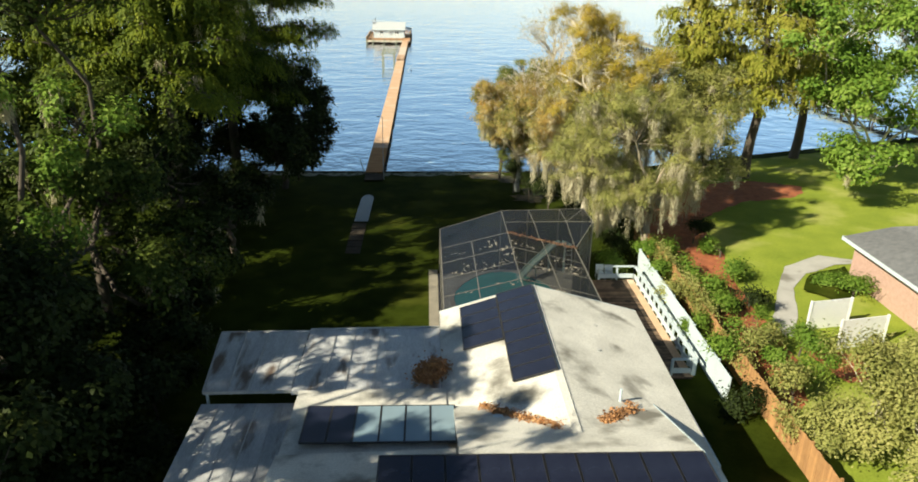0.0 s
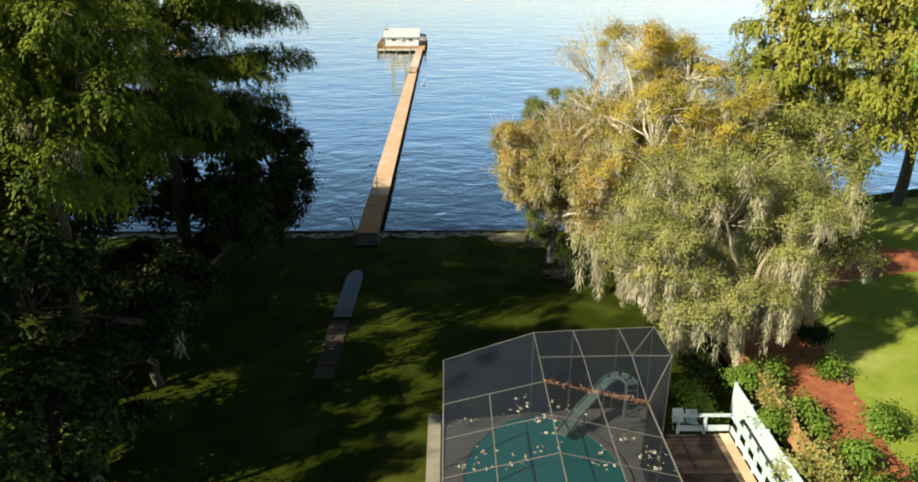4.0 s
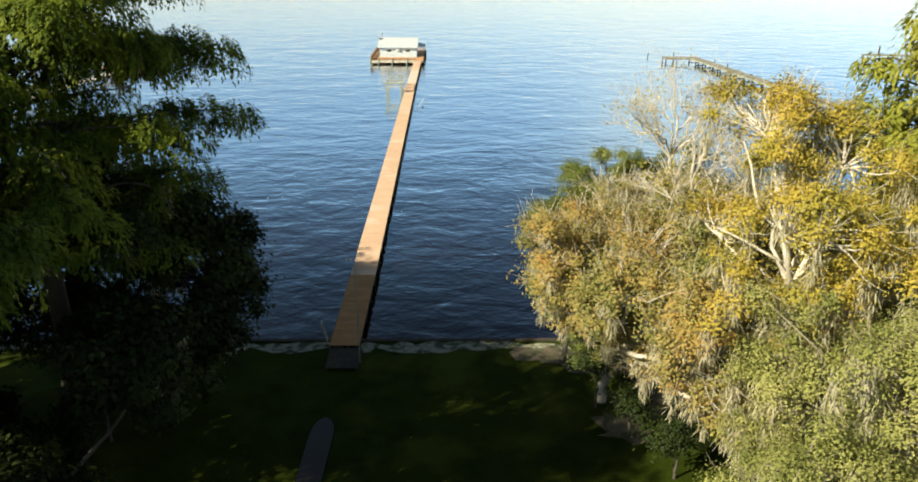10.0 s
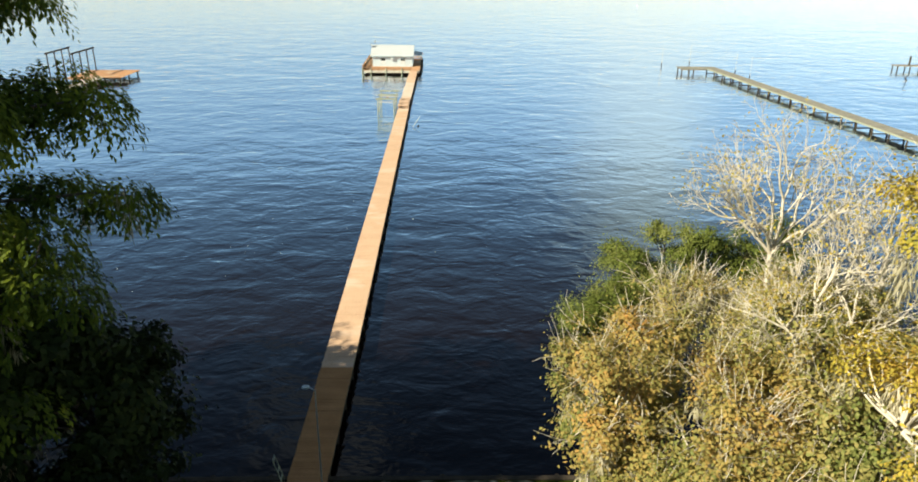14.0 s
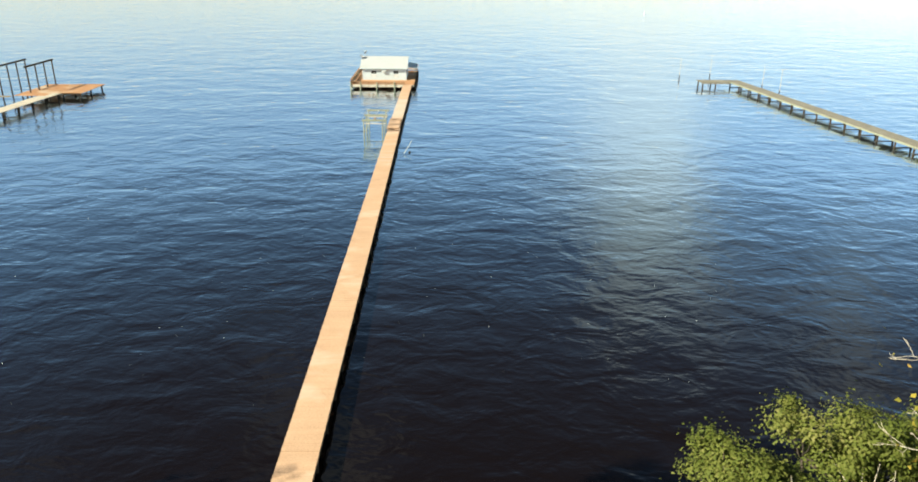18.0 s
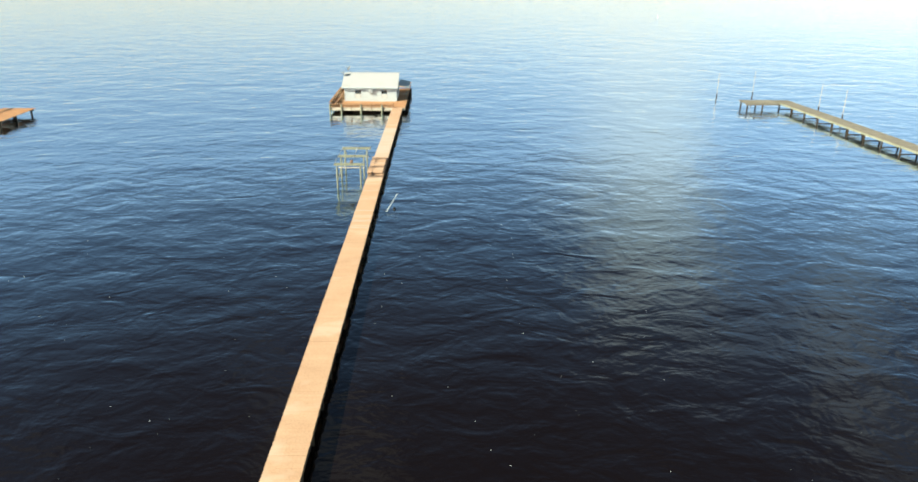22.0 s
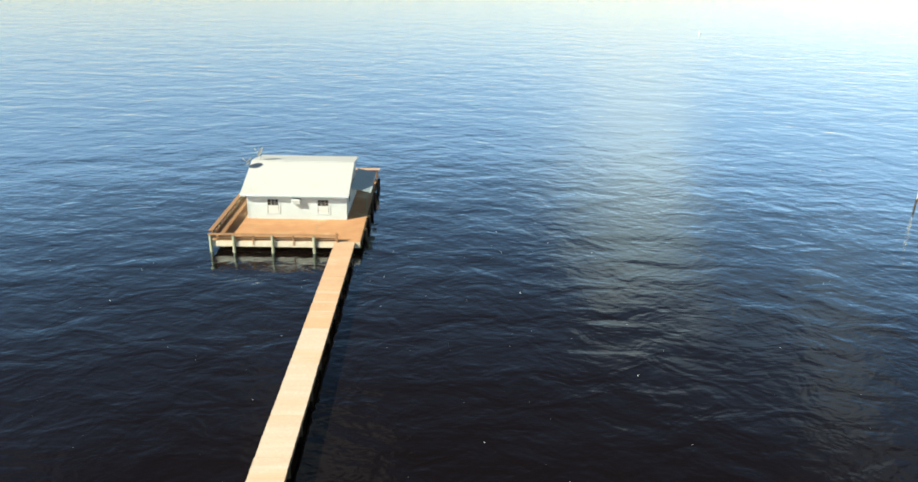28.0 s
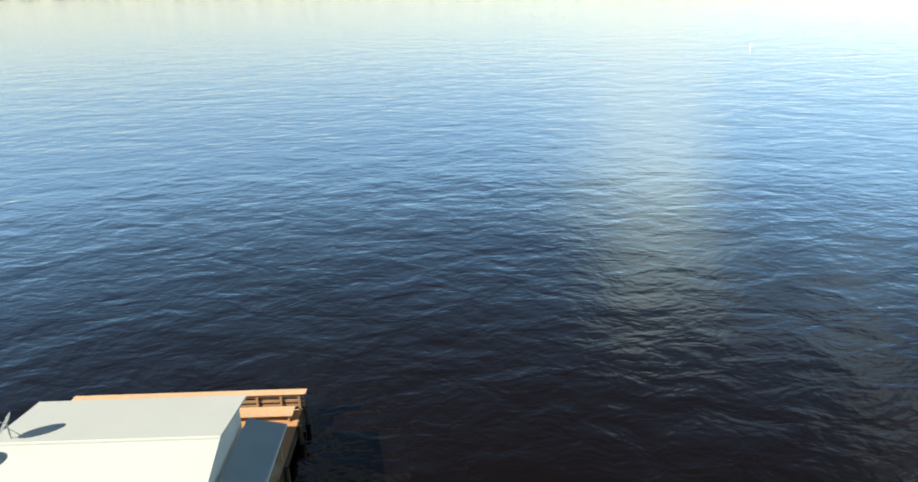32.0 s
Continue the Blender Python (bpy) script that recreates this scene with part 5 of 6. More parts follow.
part("edge_trim", beam((-4.9, -46.4, 4.74), (-5.45, -41.0, 4.66), 0.06, 0.15), ALU, cp)
part("edge_trim", beam((-5.45, -40.96, 4.66), (-1.22, -40.96, 4.7), 0.06, 0.15), ALU, cp)
for px_, py_ in ((-4.8, -46.2), (-5.3, -41.2), (-1.4, -41.2), (-3.2, -41.2)):
    part("post", box(px_ - 0.05, px_ + 0.05, py_ - 0.05, py_ + 0.05, 1.2, 4.65), WHITE, cp)
cq = thing("carport_roof", (-3, -52, 1.2), "lower grey panel roof with pale seams", "carport")
for i in range(5):
    xa, xb = -4.9 + 0.78 * i, -4.9 + 0.78 * (i + 1) - 0.012
    part("roof_panel", plate([(xa, -60, 4.45), (xb, -60, 4.45), (xb, -46.75, 4.4), (xa, -46.75, 4.4)], 0.07), METAL, cq)
    part("seam", beam((xb, -60, 4.475), (xb, -46.8, 4.425), 0.05, 0.03), METAL if i % 2 else ALU, cq)
for px_, py_ in ((-4.7, -47), (-4.7, -53), (-4.7, -59), (-1.2, -59.5)):
    part("post", box(px_ - 0.05, px_ + 0.05, py_ - 0.05, py_ + 0.05, 1.2, 4.34), WHITE, cq)

# solar panels
SL = (RZH - EZH) / (RX - EX0)


def roof_z(x):
    return EZH + SL * (x - EX0)


def solar(x0, x1, y0, y1, zf, label, group, glass=SOLAR):
    t = thing("solar_panel", ((x0 + x1) / 2, (y0 + y1) / 2, zf(x0, y0)), label, "solar panel", group)
    h = 0.14
    c = [(x0, y0), (x1, y0), (x1, y1), (x0, y1)]
    part("glass", plate([(x, y, zf(x, y) + h) for x, y in c], 0.03), glass, t)
    for i in range(4):
        (xa, ya), (xb, yb_) = c[i], c[(i + 1) % 4]
        part("frame", beam((xa, ya, zf(xa, ya) + h - 0.012), (xb, yb_, zf(xb, yb_) + h - 0.012), 0.05, 0.05), BLACK, t)
    part("mount", plate([(x, y, zf(x, y) + h - 0.04) for x, y in ((x0 + .2, y0 + .1), (x1 - .2, y0 + .1), (x1 - .2, y1 - .1), (x0 + .2, y1 - .1))], 0.09), BLACK, t)
    return t


for i in range(4):
    y1 = -39.85 - 1.06 * i
    solar(6.12, 7.9, y1 - 1.03, y1, lambda x, y: roof_z(x), "dark blue-black solar panel on the pale roof slope", "solar panels on the slope")
for i in range(8):
    y1 = -39.5 - 1.03 * i
    solar(7.94, 9.7, y1 - 1.0, y1, lambda x, y: roof_z(x), "dark blue-black solar panel on the pale roof slope", "solar panels on the slope")
fz = lambda x, y: 5.33 + 0.03 * (-48.5 - y)
# four panels carry their sky reflection as pale base colour; two stay dark
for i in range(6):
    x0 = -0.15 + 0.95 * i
    solar(x0, x0 + 0.93, -51.05, -48.6, fz, "solar panel on the flat roof, sky reflection painted pale" if i > 1 else "dark solar panel on the flat roof", "solar panels on the flat roof", SKYL if i > 1 else SOLAR)
gz = lambda x, y: cross_z(-53.9) + 0.04
for i in range(10):
    x0 = 2.95 + 1.04 * i
    solar(x0, x0 + 1.02, -55.9, -54.1, gz, "black solar panel along the cross-wing roof", "solar panels on the cross wing")
vp = thing("vent_pipe", (12.0, -49, 5.7), "short white vent pipe on the roof", "vent pipe")
part("pipe", pole((12.0, -49.0, 5.6), (12.0, -49.0, 6.4), 0.055, 0.055), WHITE, vp)
part("flashing", pole((12.0, -49.0, 5.7), (12.0, -49.0, 5.85), 0.2, 0.1), ALU, vp)
for px_, py_ in ((12.4, -42.4), (12.0, -45.0)):
    vs_ = thing("roof_vent", (px_, py_, 5.6), "small grey roof vent", "roof vent", "roof vents")
    zz = RZH - (px_ - RX) * SL
    part("hood", pole((px_, py_, zz - 0.05), (px_, py_, zz + 0.16), 0.12, 0.08, 10), ALU, vs_)
    part("base", box(px_ - 0.16, px_ + 0.16, py_ - 0.16, py_ + 0.16, zz - 0.04, zz + 0.03), ALU, vs_)
hb = thing("roof_hatch", (7.4, -49.9, 5.5), "small pale square roof vent cover", "roof vent")
part("lid", box(6.95, 7.35, -50.1, -49.8, 5.72, 5.84, bevel=0.02), WHITE, hb)

# screened pool enclosure
en = thing("pool_enclosure", (10, -31, 1.2), "screened pool cage of pale aluminium bars and dark mesh", "pool enclosure")
EL, ER, SX = 5.35, 13.85, 9.5
SZ, TZ = 4.65, 5.75
YN = -39.2
BAYS = (YN, -37.0, -34.6, -32.3, -29.9)


def bar(a, b_, w=0.026):
    part("bar", beam(a, b_, w, w), BRONZE, en)


def mesh_panel(pts):
    b2 = bmesh.new()
    b2.faces.new([b2.verts.new(p) for p in pts])
    part("screen", b2, SCREEN, en)


def lerp(a, b_, t):
    return tuple(a[i] + (b_[i] - a[i]) * t for i in range(3))


# the two slopes over the pool, bay by bay
for xe, ym in ((EL, 0.46), (ER, 0.5)):
    for y0, y1 in zip(BAYS, BAYS[1:]):
        e0, e1, r0, r1 = (xe, y0, SZ), (xe, y1, SZ), (SX, y0, TZ), (SX, y1, TZ)
        m0, m1 = lerp(e0, r0, ym), lerp(e1, r1, ym)
        mesh_panel([e0, m0, m1, e1])
        mesh_panel([m0, r0, r1, m1])
        bar(e1, r1)
        bar(m0, m1, 0.034)
        bar(e0, e1, 0.05)
        if xe == EL:
            bar(r0, r1, 0.034)
        out = 0.01 if xe == ER else -0.01
        part("post", beam((xe, y1, GZ), (xe, y1, SZ), 0.06, 0.06), BRONZE, en)
        mesh_panel([(xe + out, y0, GZ + 0.05), (xe + out, y1, GZ + 0.05), (xe + out, y1, SZ), (xe + out, y0, SZ)])
# the far end: a level top reaching out over the slide, with a slope down to the shaded side
c0, l_c, p_mid = (SX, -29.9, TZ), (EL, -29.9, SZ), (ER, -29.9, SZ)
l_far, r_far, far_1, far_2, p_br, p_r = (EL, -26.3, SZ), (SX, -25.7, TZ), (11.35, -25.5, TZ), (13.5, -25.35, TZ), (15.2, -25.2, TZ), (15.3, -27.9, TZ)
cr, j2, j1 = (SX, -27.95, TZ), (11.42, -27.9, TZ), (13.55, -27.85, TZ)
k2 = lerp(c0, p_mid, 0.47)
for q4 in ([l_c, c0, cr, r_far, l_far], [cr, j2, far_1, r_far], [j2, j1, far_2, far_1], [j1, p_br, far_2], [j1, p_r, p_br], [j1, p_mid, p_r], [c0, k2, j2, cr], [k2, p_mid, j1, j2]):
    mesh_panel(q4)
for a, b_ in ((c0, cr), (cr, r_far), (l_c, l_far), (l_far, r_far), (r_far, far_1), (far_1, far_2), (far_2, p_br), (p_br, p_r), (p_r, p_mid), (j1, p_mid), (j1, far_2), (j1, p_br), (j1, p_r), (j1, j2), (j2, cr), (j2, far_1), (j2, k2)):
    bar(a, b_)
for a, b_ in ((p_mid, p_r), (p_r, p_br), (p_br, far_2), (far_2, far_1), (far_1, r_far), (r_far, l_far), (l_far, l_c)):
    mesh_panel([(a[0], a[1], GZ + 0.05), (b_[0], b_[1], GZ + 0.05), b_, a])
for p_ in (p_r, p_br, far_1, far_2, r_far, l_far):
    part("post", beam((p_[0], p_[1], GZ), p_, 0.07, 0.07), BRONZE, en)
part("kick_wall", box(4.6, 5.2, -38.6, -26.0, 0.9, 1.5), OLDW, en, "low weathered edge outside the cage")
deb = thing("leaf_debris", (9.45, -31, 5.2), "pale fallen leaves and twigs caught on the cage screens", "fallen leaves")
rng = np.random.default_rng(19)
n = 240
hub_ = np.stack([rng.uniform(6, 13.4, 34), rng.uniform(-38.5, -30.2, 34)], 1)[rng.integers(0, 34, n)]
px = hub_[:, 0] + rng.normal(size=n) * 0.3
py = hub_[:, 1] + rng.normal(size=n) * 0.12
keep = (px > EL + 0.1) & (px < ER - 0.1) & (py < -29.9)
px, py = px[keep], py[keep]
pz = np.where(px < SX, SZ + (px - EL) / (SX - EL) * (TZ - SZ), TZ - (px - SX) / (ER - SX) * (TZ - SZ)) + 0.03
p = np.stack([px, py, pz], 1)
v, q = leaf_arrays(p, unit(rng.normal(size=(len(p), 3)) * (1, 1, 0.1)), rng.uniform(0.08, 0.22, len(p)), rng.uniform(0.05, 0.1, len(p)), rng)
tagged(mesh_part("leaves", mesh_from("leaves", v - np.array((9.45, -31, 5.2)), q, L_STRAW), deb), kind="stuff")
twg = thing("leaf_debris", (11.5, -29.9, 5.3), "rusty twigs and leaves lying along a cage bar", "fallen leaves")
tt = rng.random(260) ** 0.8
p = np.stack([SX + (ER - SX) * tt, -29.9 + rng.normal(size=260) * 0.07, TZ + (SZ - TZ) * tt + 0.05], 1)
v, q = leaf_arrays(p, unit(rng.normal(size=(260, 3)) * (1, 0.6, 0.1)), rng.uniform(0.08, 0.3, 260), rng.uniform(0.03, 0.07, 260), rng)
tagged(mesh_part("leaves", mesh_from("leaves", v - np.array((11.5, -29.9, 5.3)), q, L_RUST), twg), kind="stuff")
# pool
patch("pool_deck", [(5.2, -39.6), (14.3, -39.6), (14.0, -29.9), (15.4, -28.0), (15.3, -25.1), (9.5, -25.6), (5.2, -26.2)], CONC, "concrete pool deck", "pool deck", 0.06, 12, 0.0)
pool = thing("swimming_pool", (9.6, -31, 1.3), "teal swimming pool under the screen cage", "swimming pool")
ol = [(9.6 + 3.2 * math.cos(a) * (1 + 0.12 * math.cos(2 * a)), -30.6 + 4.6 * math.sin(a), 1.42) for a in [0.2618 * i for i in range(24)]]
part("water", plate(ol, 0.02), POOL, pool)
for i in range(24):
    a, b_ = ol[i], ol[(i + 1) % 24]
    part("coping", beam((a[0], a[1], 1.42), (b_[0], b_[1], 1.42), 0.3, 0.09), CONC, pool)
sl = thing("pool_slide", (12.2, -26.5, 1.4), "pale aqua curved pool slide with a ladder", "pool slide")
chute = ((14.05, -26.5, 3.38), (13.95, -26.1, 3.42), (13.65, -25.85, 3.42), (13.25, -25.85, 3.32), (12.9, -26.05, 3.15), (12.5, -26.4, 2.9), (12.2, -26.65, 2.74), (11.9, -26.9, 2.58), (11.25, -27.5, 2.2), (10.65, -28.2, 1.85))
for a, b_ in zip(chute, chute[1:]):
    part("chute", beam(a, lerp(a, b_, 1.06), 0.46, 0.07, bevel=0.03), AQUA, sl)
    dx, dy = b_[1] - a[1], a[0] - b_[0]
    k = 0.26 / math.hypot(dx, dy)
    for sd_ in (-k, k):
        part("chute_side", beam((a[0] + dx * sd_, a[1] + dy * sd_, a[2] + 0.07), (lerp(a, b_, 1.08)[0] + dx * sd_, lerp(a, b_, 1.08)[1] + dy * sd_, b_[2] + 0.07), 0.07, 0.14, bevel=0.025), AQUA, sl)
for px_, py_, zz in ((13.95, -26.1, 3.3), (12.9, -26.05, 3.1), (11.9, -26.9, 2.5)):
    part("leg", pole((px_, py_, 1.35), (px_, py_, zz), 0.06, 0.06, 8), AQUA, sl)
for sx_ in (13.82, 14.3):
    part("ladder_rail", beam((sx_, -27.3, 1.4), (sx_, -26.55, 3.7), 0.04, 0.04), STEEL, sl)
for i in range(7):
    part("ladder_rung", beam((13.82, -27.3 + 0.085 * i, 1.45 + 0.3 * i), (14.3, -27.3 + 0.085 * i, 1.45 + 0.3 * i), 0.06, 0.03), STEEL, sl)

# side deck with white railing
sd = thing("side_deck", (16.4, -34, 1.3), "dark worn timber side deck, shade mixed into its brown", "deck")
# board colour holds shade as well as worn stain; edge board is sunlit tan
for i in range(86):
    y0 = -40.2 + 0.1455 * i
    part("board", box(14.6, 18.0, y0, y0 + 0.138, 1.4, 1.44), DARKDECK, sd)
part("edge_board", box(18.0, 18.45, -40.2, -27.7, 1.445, 1.475), DECK, sd)
part("frame", box(14.6, 18.4, -40.2, -27.7, 1.2, 1.395), PILE, sd)
rl = thing("white_railing", (18.5, -34, 1.44), "white timber railing of posts and two rails", "railing")
for (xa, ya), (xb, yb_) in (((18.52, -40.0), (18.52, -27.6)), ((18.52, -27.6), (16.1, -27.6)), ((17.3, -40.0), (18.4, -40.0))):
    part("top_rail", beam((xa, ya, 2.42), (xb, yb_, 2.42), 0.2, 0.06), WHITE, rl)
    part("bottom_rail", beam((xa, ya, 1.72), (xb, yb_, 1.72), 0.05, 0.3), WHITE, rl)
    ln_ = math.hypot(xb - xa, yb_ - ya)
    k = max(1, int(ln_ / 0.95))
    for i in range(k + 1):
        px_, py_ = xa + (xb - xa) * i / k, ya + (yb_ - ya) * i / k
        part("rail_post", box(px_ - 0.06, px_ + 0.06, py_ - 0.08, py_ + 0.08, 1.45, 2.385), WHITE, rl)
wf = thing("white_fence", (19.35, -34, 1.2), "solid white board fence", "fence")
y = -42.6
while y < -27:
    part("panel", box(19.3, 19.36, y, y + 1.893, 1.15, 2.95 - 0.05 * (int(y * 7) % 3)), WHITE, wf)
    part("post", box(19.365, 19.46, y + 1.785, y + 1.88, 1.1, 2.88), WHITE, wf)
    y += 1.9
wd = thing("wood_fence", (20.6, -37, 1.2), "orange-brown timber board fence", "fence")
bm = box(-0.012, 0.012, -0.068, 0.068, 0, 1.75)
me_f = bpy.data.meshes.new("fence_board")
bm.to_mesh(me_f)
bm.free()
me_f.materials.append(FENCEW)
y = -60.0
while y < -18.5:
    piece("fence_board", me_f, wd, (20.75 + r.uniform(-0.01, 0.01), y, 1.2 + r.uniform(-0.04, 0.04)))
    y += 0.142
for zz in (1.5, 2.6):
    part("rail", box(20.77, 20.81, -60, -18.5, zz, zz + 0.09), FENCEW, wd)
for i in range(18):
    part("post", box(20.77, 20.87, -60 + 2.4 * i, -59.9 + 2.4 * i, 1.0, 3.0), FENCEW, wd)

# garden chairs by the side deck
for cx_, cy_, rz in ((16.3, -26.9, 0.6), (16.9, -27.0, -0.3)):
    ch = thing("folding_chair", (cx_, cy_, 1.25), "white metal folding chair beside the deck", "chair", "chairs by the deck")
    for s in (-0.25, 0.25):
        part("leg", beam((cx_ + s, cy_ - 0.25, 1.25), (cx_ + s, cy_ + 0.2, 2.15), 0.03, 0.03), WHITE, ch)
        part("leg", beam((cx_ + s, cy_ + 0.25, 1.25), (cx_ + s, cy_ - 0.25, 1.75), 0.03, 0.03), WHITE, ch)
    part("seat", box(cx_ - 0.25, cx_ + 0.25, cy_ - 0.25, cy_ + 0.2, 1.68, 1.72), WHITE, ch)
    part("backrest", beam((cx_, cy_ + 0.1, 1.8), (cx_, cy_ + 0.22, 2.2), 0.5, 0.03), WHITE, ch)

# neighbour's house
nh = thing("neighbour_house", (39, -32, 1.2), "pink brick house with a grey shingle roof and white eaves", "house")
part("wall", box(33.7, 46, -42, -27.2, 1.0, 4.1), BRICK, nh)
part("roof_slope", plate([(33.1, -42.5, 4.2), (39.5, -42.5, 6.2), (39.5, -29.5, 6.2), (36.5, -26.5, 4.9), (33.1, -26.5, 4.2)], 0.12), SHING, nh)
part("roof_slope", plate([(39.504, -42.5, 6.2), (46.6, -42.5, 4.2), (46.6, -26.5, 4.2), (36.51, -26.5, 4.9), (39.504, -29.5, 6.2)], 0.12), SHING, nh)
part("fascia", box(33.04, 33.09, -42.5, -26.5, 3.98, 4.22), WHITE, nh)
part("fascia", box(33.1, 46.6, -26.49, -26.44, 3.98, 4.22), WHITE, nh)
wn_ = part("window", box(33.66, 33.69, -36.5, -35.2, 2.0, 3.4), GLASS, nh)
for a in ((-36.6, -36.5, 1.9, 3.5), (-35.2, -35.1, 1.9, 3.5), (-36.5, -35.2, 1.9, 2.0), (-36.5, -35.2, 3.4, 3.5)):
    part("frame", box(33.62, 33.7, a[0], a[1], a[2], a[3]), WHITE, wn_)
ws = thing("white_screen", (28.5, -35, 1.2), "white board screen hiding yard equipment", "fence", "white yard screens")
part("panel", beam((27.1, -34.8, 2.2), (29.8, -34.3, 2.2), 0.06, 2.0), WHITEB, ws)
for px_, py_ in ((27.1, -34.8), (29.8, -34.3)):
    part("post", box(px_ - 0.06, px_ + 0.06, py_ - 0.06, py_ + 0.06, 1.1, 3.25), WHITEB, ws)
ws2 = thing("white_screen", (29.1, -37, 1.2), "white board screen hiding yard equipment", "fence", "white yard screens")
part("panel", beam((27.7, -37.2, 2.2), (30.7, -36.6, 2.2), 0.06, 2.0), WHITEB, ws2)
for px_, py_ in ((27.7, -37.2), (30.7, -36.6)):
    part("post", box(px_ - 0.06, px_ + 0.06, py_ - 0.06, py_ + 0.06, 1.1, 3.25), WHITEB, ws2)
acu = thing("yard_unit", (29.7, -35.5, 1.2), "dark yard unit between white screens", "air conditioner")
part("body", box(29.3, 30.1, -35.9, -35.1, 1.15, 2.1, bevel=0.05), BLACK, acu)
part("fan_grille", pole((29.7, -35.5, 2.1), (29.7, -35.5, 2.14), 0.32, 0.3, 14), STEEL, acu)

# trees on the left
G_L = "trees on the shaded side of the lawn"
CY = "tall dark cypress with drooping yellow-green boughs"
cypress("cypress", (-12.5, -8.2, 1.1), 29, 9.0, L_CYP, CY, 8, 0.36, 11, 48, 1800, G_L, 5,
        ((-4.1, -4.6, 15.6), (-5.6, -7.4, 15.2), (-7.0, -2.0, 15.4), (-4.9, -4.6, 18.6), (-6.2, -7.6, 18.9), (-7.0, -1.6, 18.4), (-6.0, -5.0, 21.4), (-7.4, -8.6, 21.6), (-8.0, -2.4, 21.8), (-5.4, -5.4, 12.9), (-6.6, -7.6, 12.7), (-7.2, -5.4, 23.6), (-8.2, -8.0, 24.6), (-8.8, -4.0, 25.0), (-8.0, -10.5, 23.2), (-7.6, -11.5, 20.4), (-8.4, -6.0, 17.0), (-8.2, -9.0, 26.4), (-8.6, -5.6, 27.2)), 0.85, 0.31, 0.66, 0.17)
cypress("cypress", (-12.8, -23.4, 1.2), 24.5, 8.2, L_CYP, CY, 6, 0.56, 12, 34, 1000, G_L, 4, ((-6.0, -19.0, 15.5), (-7.0, -23.0, 18.0), (-8.0, -27.5, 20.0)))
cypress("cypress", (-20, -18, 1.2), 25, 8, L_CYP, CY, 8, 0.3, 13, 18, 300, G_L, 5, coarse=1.4)
DK = "dense dark broad-leaved tree"
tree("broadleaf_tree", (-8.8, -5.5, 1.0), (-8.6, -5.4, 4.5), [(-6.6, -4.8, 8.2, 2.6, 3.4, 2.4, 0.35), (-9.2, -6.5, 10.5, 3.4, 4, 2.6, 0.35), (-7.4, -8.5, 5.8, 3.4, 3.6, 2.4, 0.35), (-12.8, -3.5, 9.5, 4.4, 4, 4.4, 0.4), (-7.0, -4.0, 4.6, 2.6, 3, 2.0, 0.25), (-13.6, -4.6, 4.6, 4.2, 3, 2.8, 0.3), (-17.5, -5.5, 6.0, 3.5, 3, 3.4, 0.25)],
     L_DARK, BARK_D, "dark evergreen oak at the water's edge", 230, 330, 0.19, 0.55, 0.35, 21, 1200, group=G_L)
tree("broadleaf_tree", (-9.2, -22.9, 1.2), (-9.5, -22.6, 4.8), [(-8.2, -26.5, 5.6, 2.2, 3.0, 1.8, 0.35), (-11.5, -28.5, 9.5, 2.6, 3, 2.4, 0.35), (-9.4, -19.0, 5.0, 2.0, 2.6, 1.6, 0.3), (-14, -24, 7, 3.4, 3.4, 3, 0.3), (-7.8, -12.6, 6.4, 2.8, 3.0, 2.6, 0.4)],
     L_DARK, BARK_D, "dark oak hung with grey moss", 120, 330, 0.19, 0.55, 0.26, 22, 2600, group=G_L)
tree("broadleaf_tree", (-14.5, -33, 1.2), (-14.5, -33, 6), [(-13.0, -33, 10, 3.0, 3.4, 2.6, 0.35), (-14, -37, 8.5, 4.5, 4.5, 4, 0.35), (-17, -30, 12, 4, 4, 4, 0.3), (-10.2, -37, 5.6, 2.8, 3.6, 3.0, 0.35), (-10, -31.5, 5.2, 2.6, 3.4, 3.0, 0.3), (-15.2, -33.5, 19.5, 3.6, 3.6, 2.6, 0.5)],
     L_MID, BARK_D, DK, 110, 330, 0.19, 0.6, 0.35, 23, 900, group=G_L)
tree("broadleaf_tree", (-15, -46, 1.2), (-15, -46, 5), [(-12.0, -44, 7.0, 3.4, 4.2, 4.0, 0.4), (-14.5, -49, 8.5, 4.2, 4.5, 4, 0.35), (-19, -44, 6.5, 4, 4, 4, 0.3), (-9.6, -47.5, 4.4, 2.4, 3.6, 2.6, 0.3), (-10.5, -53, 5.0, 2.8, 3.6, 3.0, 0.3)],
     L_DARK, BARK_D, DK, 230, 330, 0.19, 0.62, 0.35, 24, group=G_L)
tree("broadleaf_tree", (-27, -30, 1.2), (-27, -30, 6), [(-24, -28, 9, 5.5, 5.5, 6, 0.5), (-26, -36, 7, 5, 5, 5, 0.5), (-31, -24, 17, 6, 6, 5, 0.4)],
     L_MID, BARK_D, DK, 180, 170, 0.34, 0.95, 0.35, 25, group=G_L)
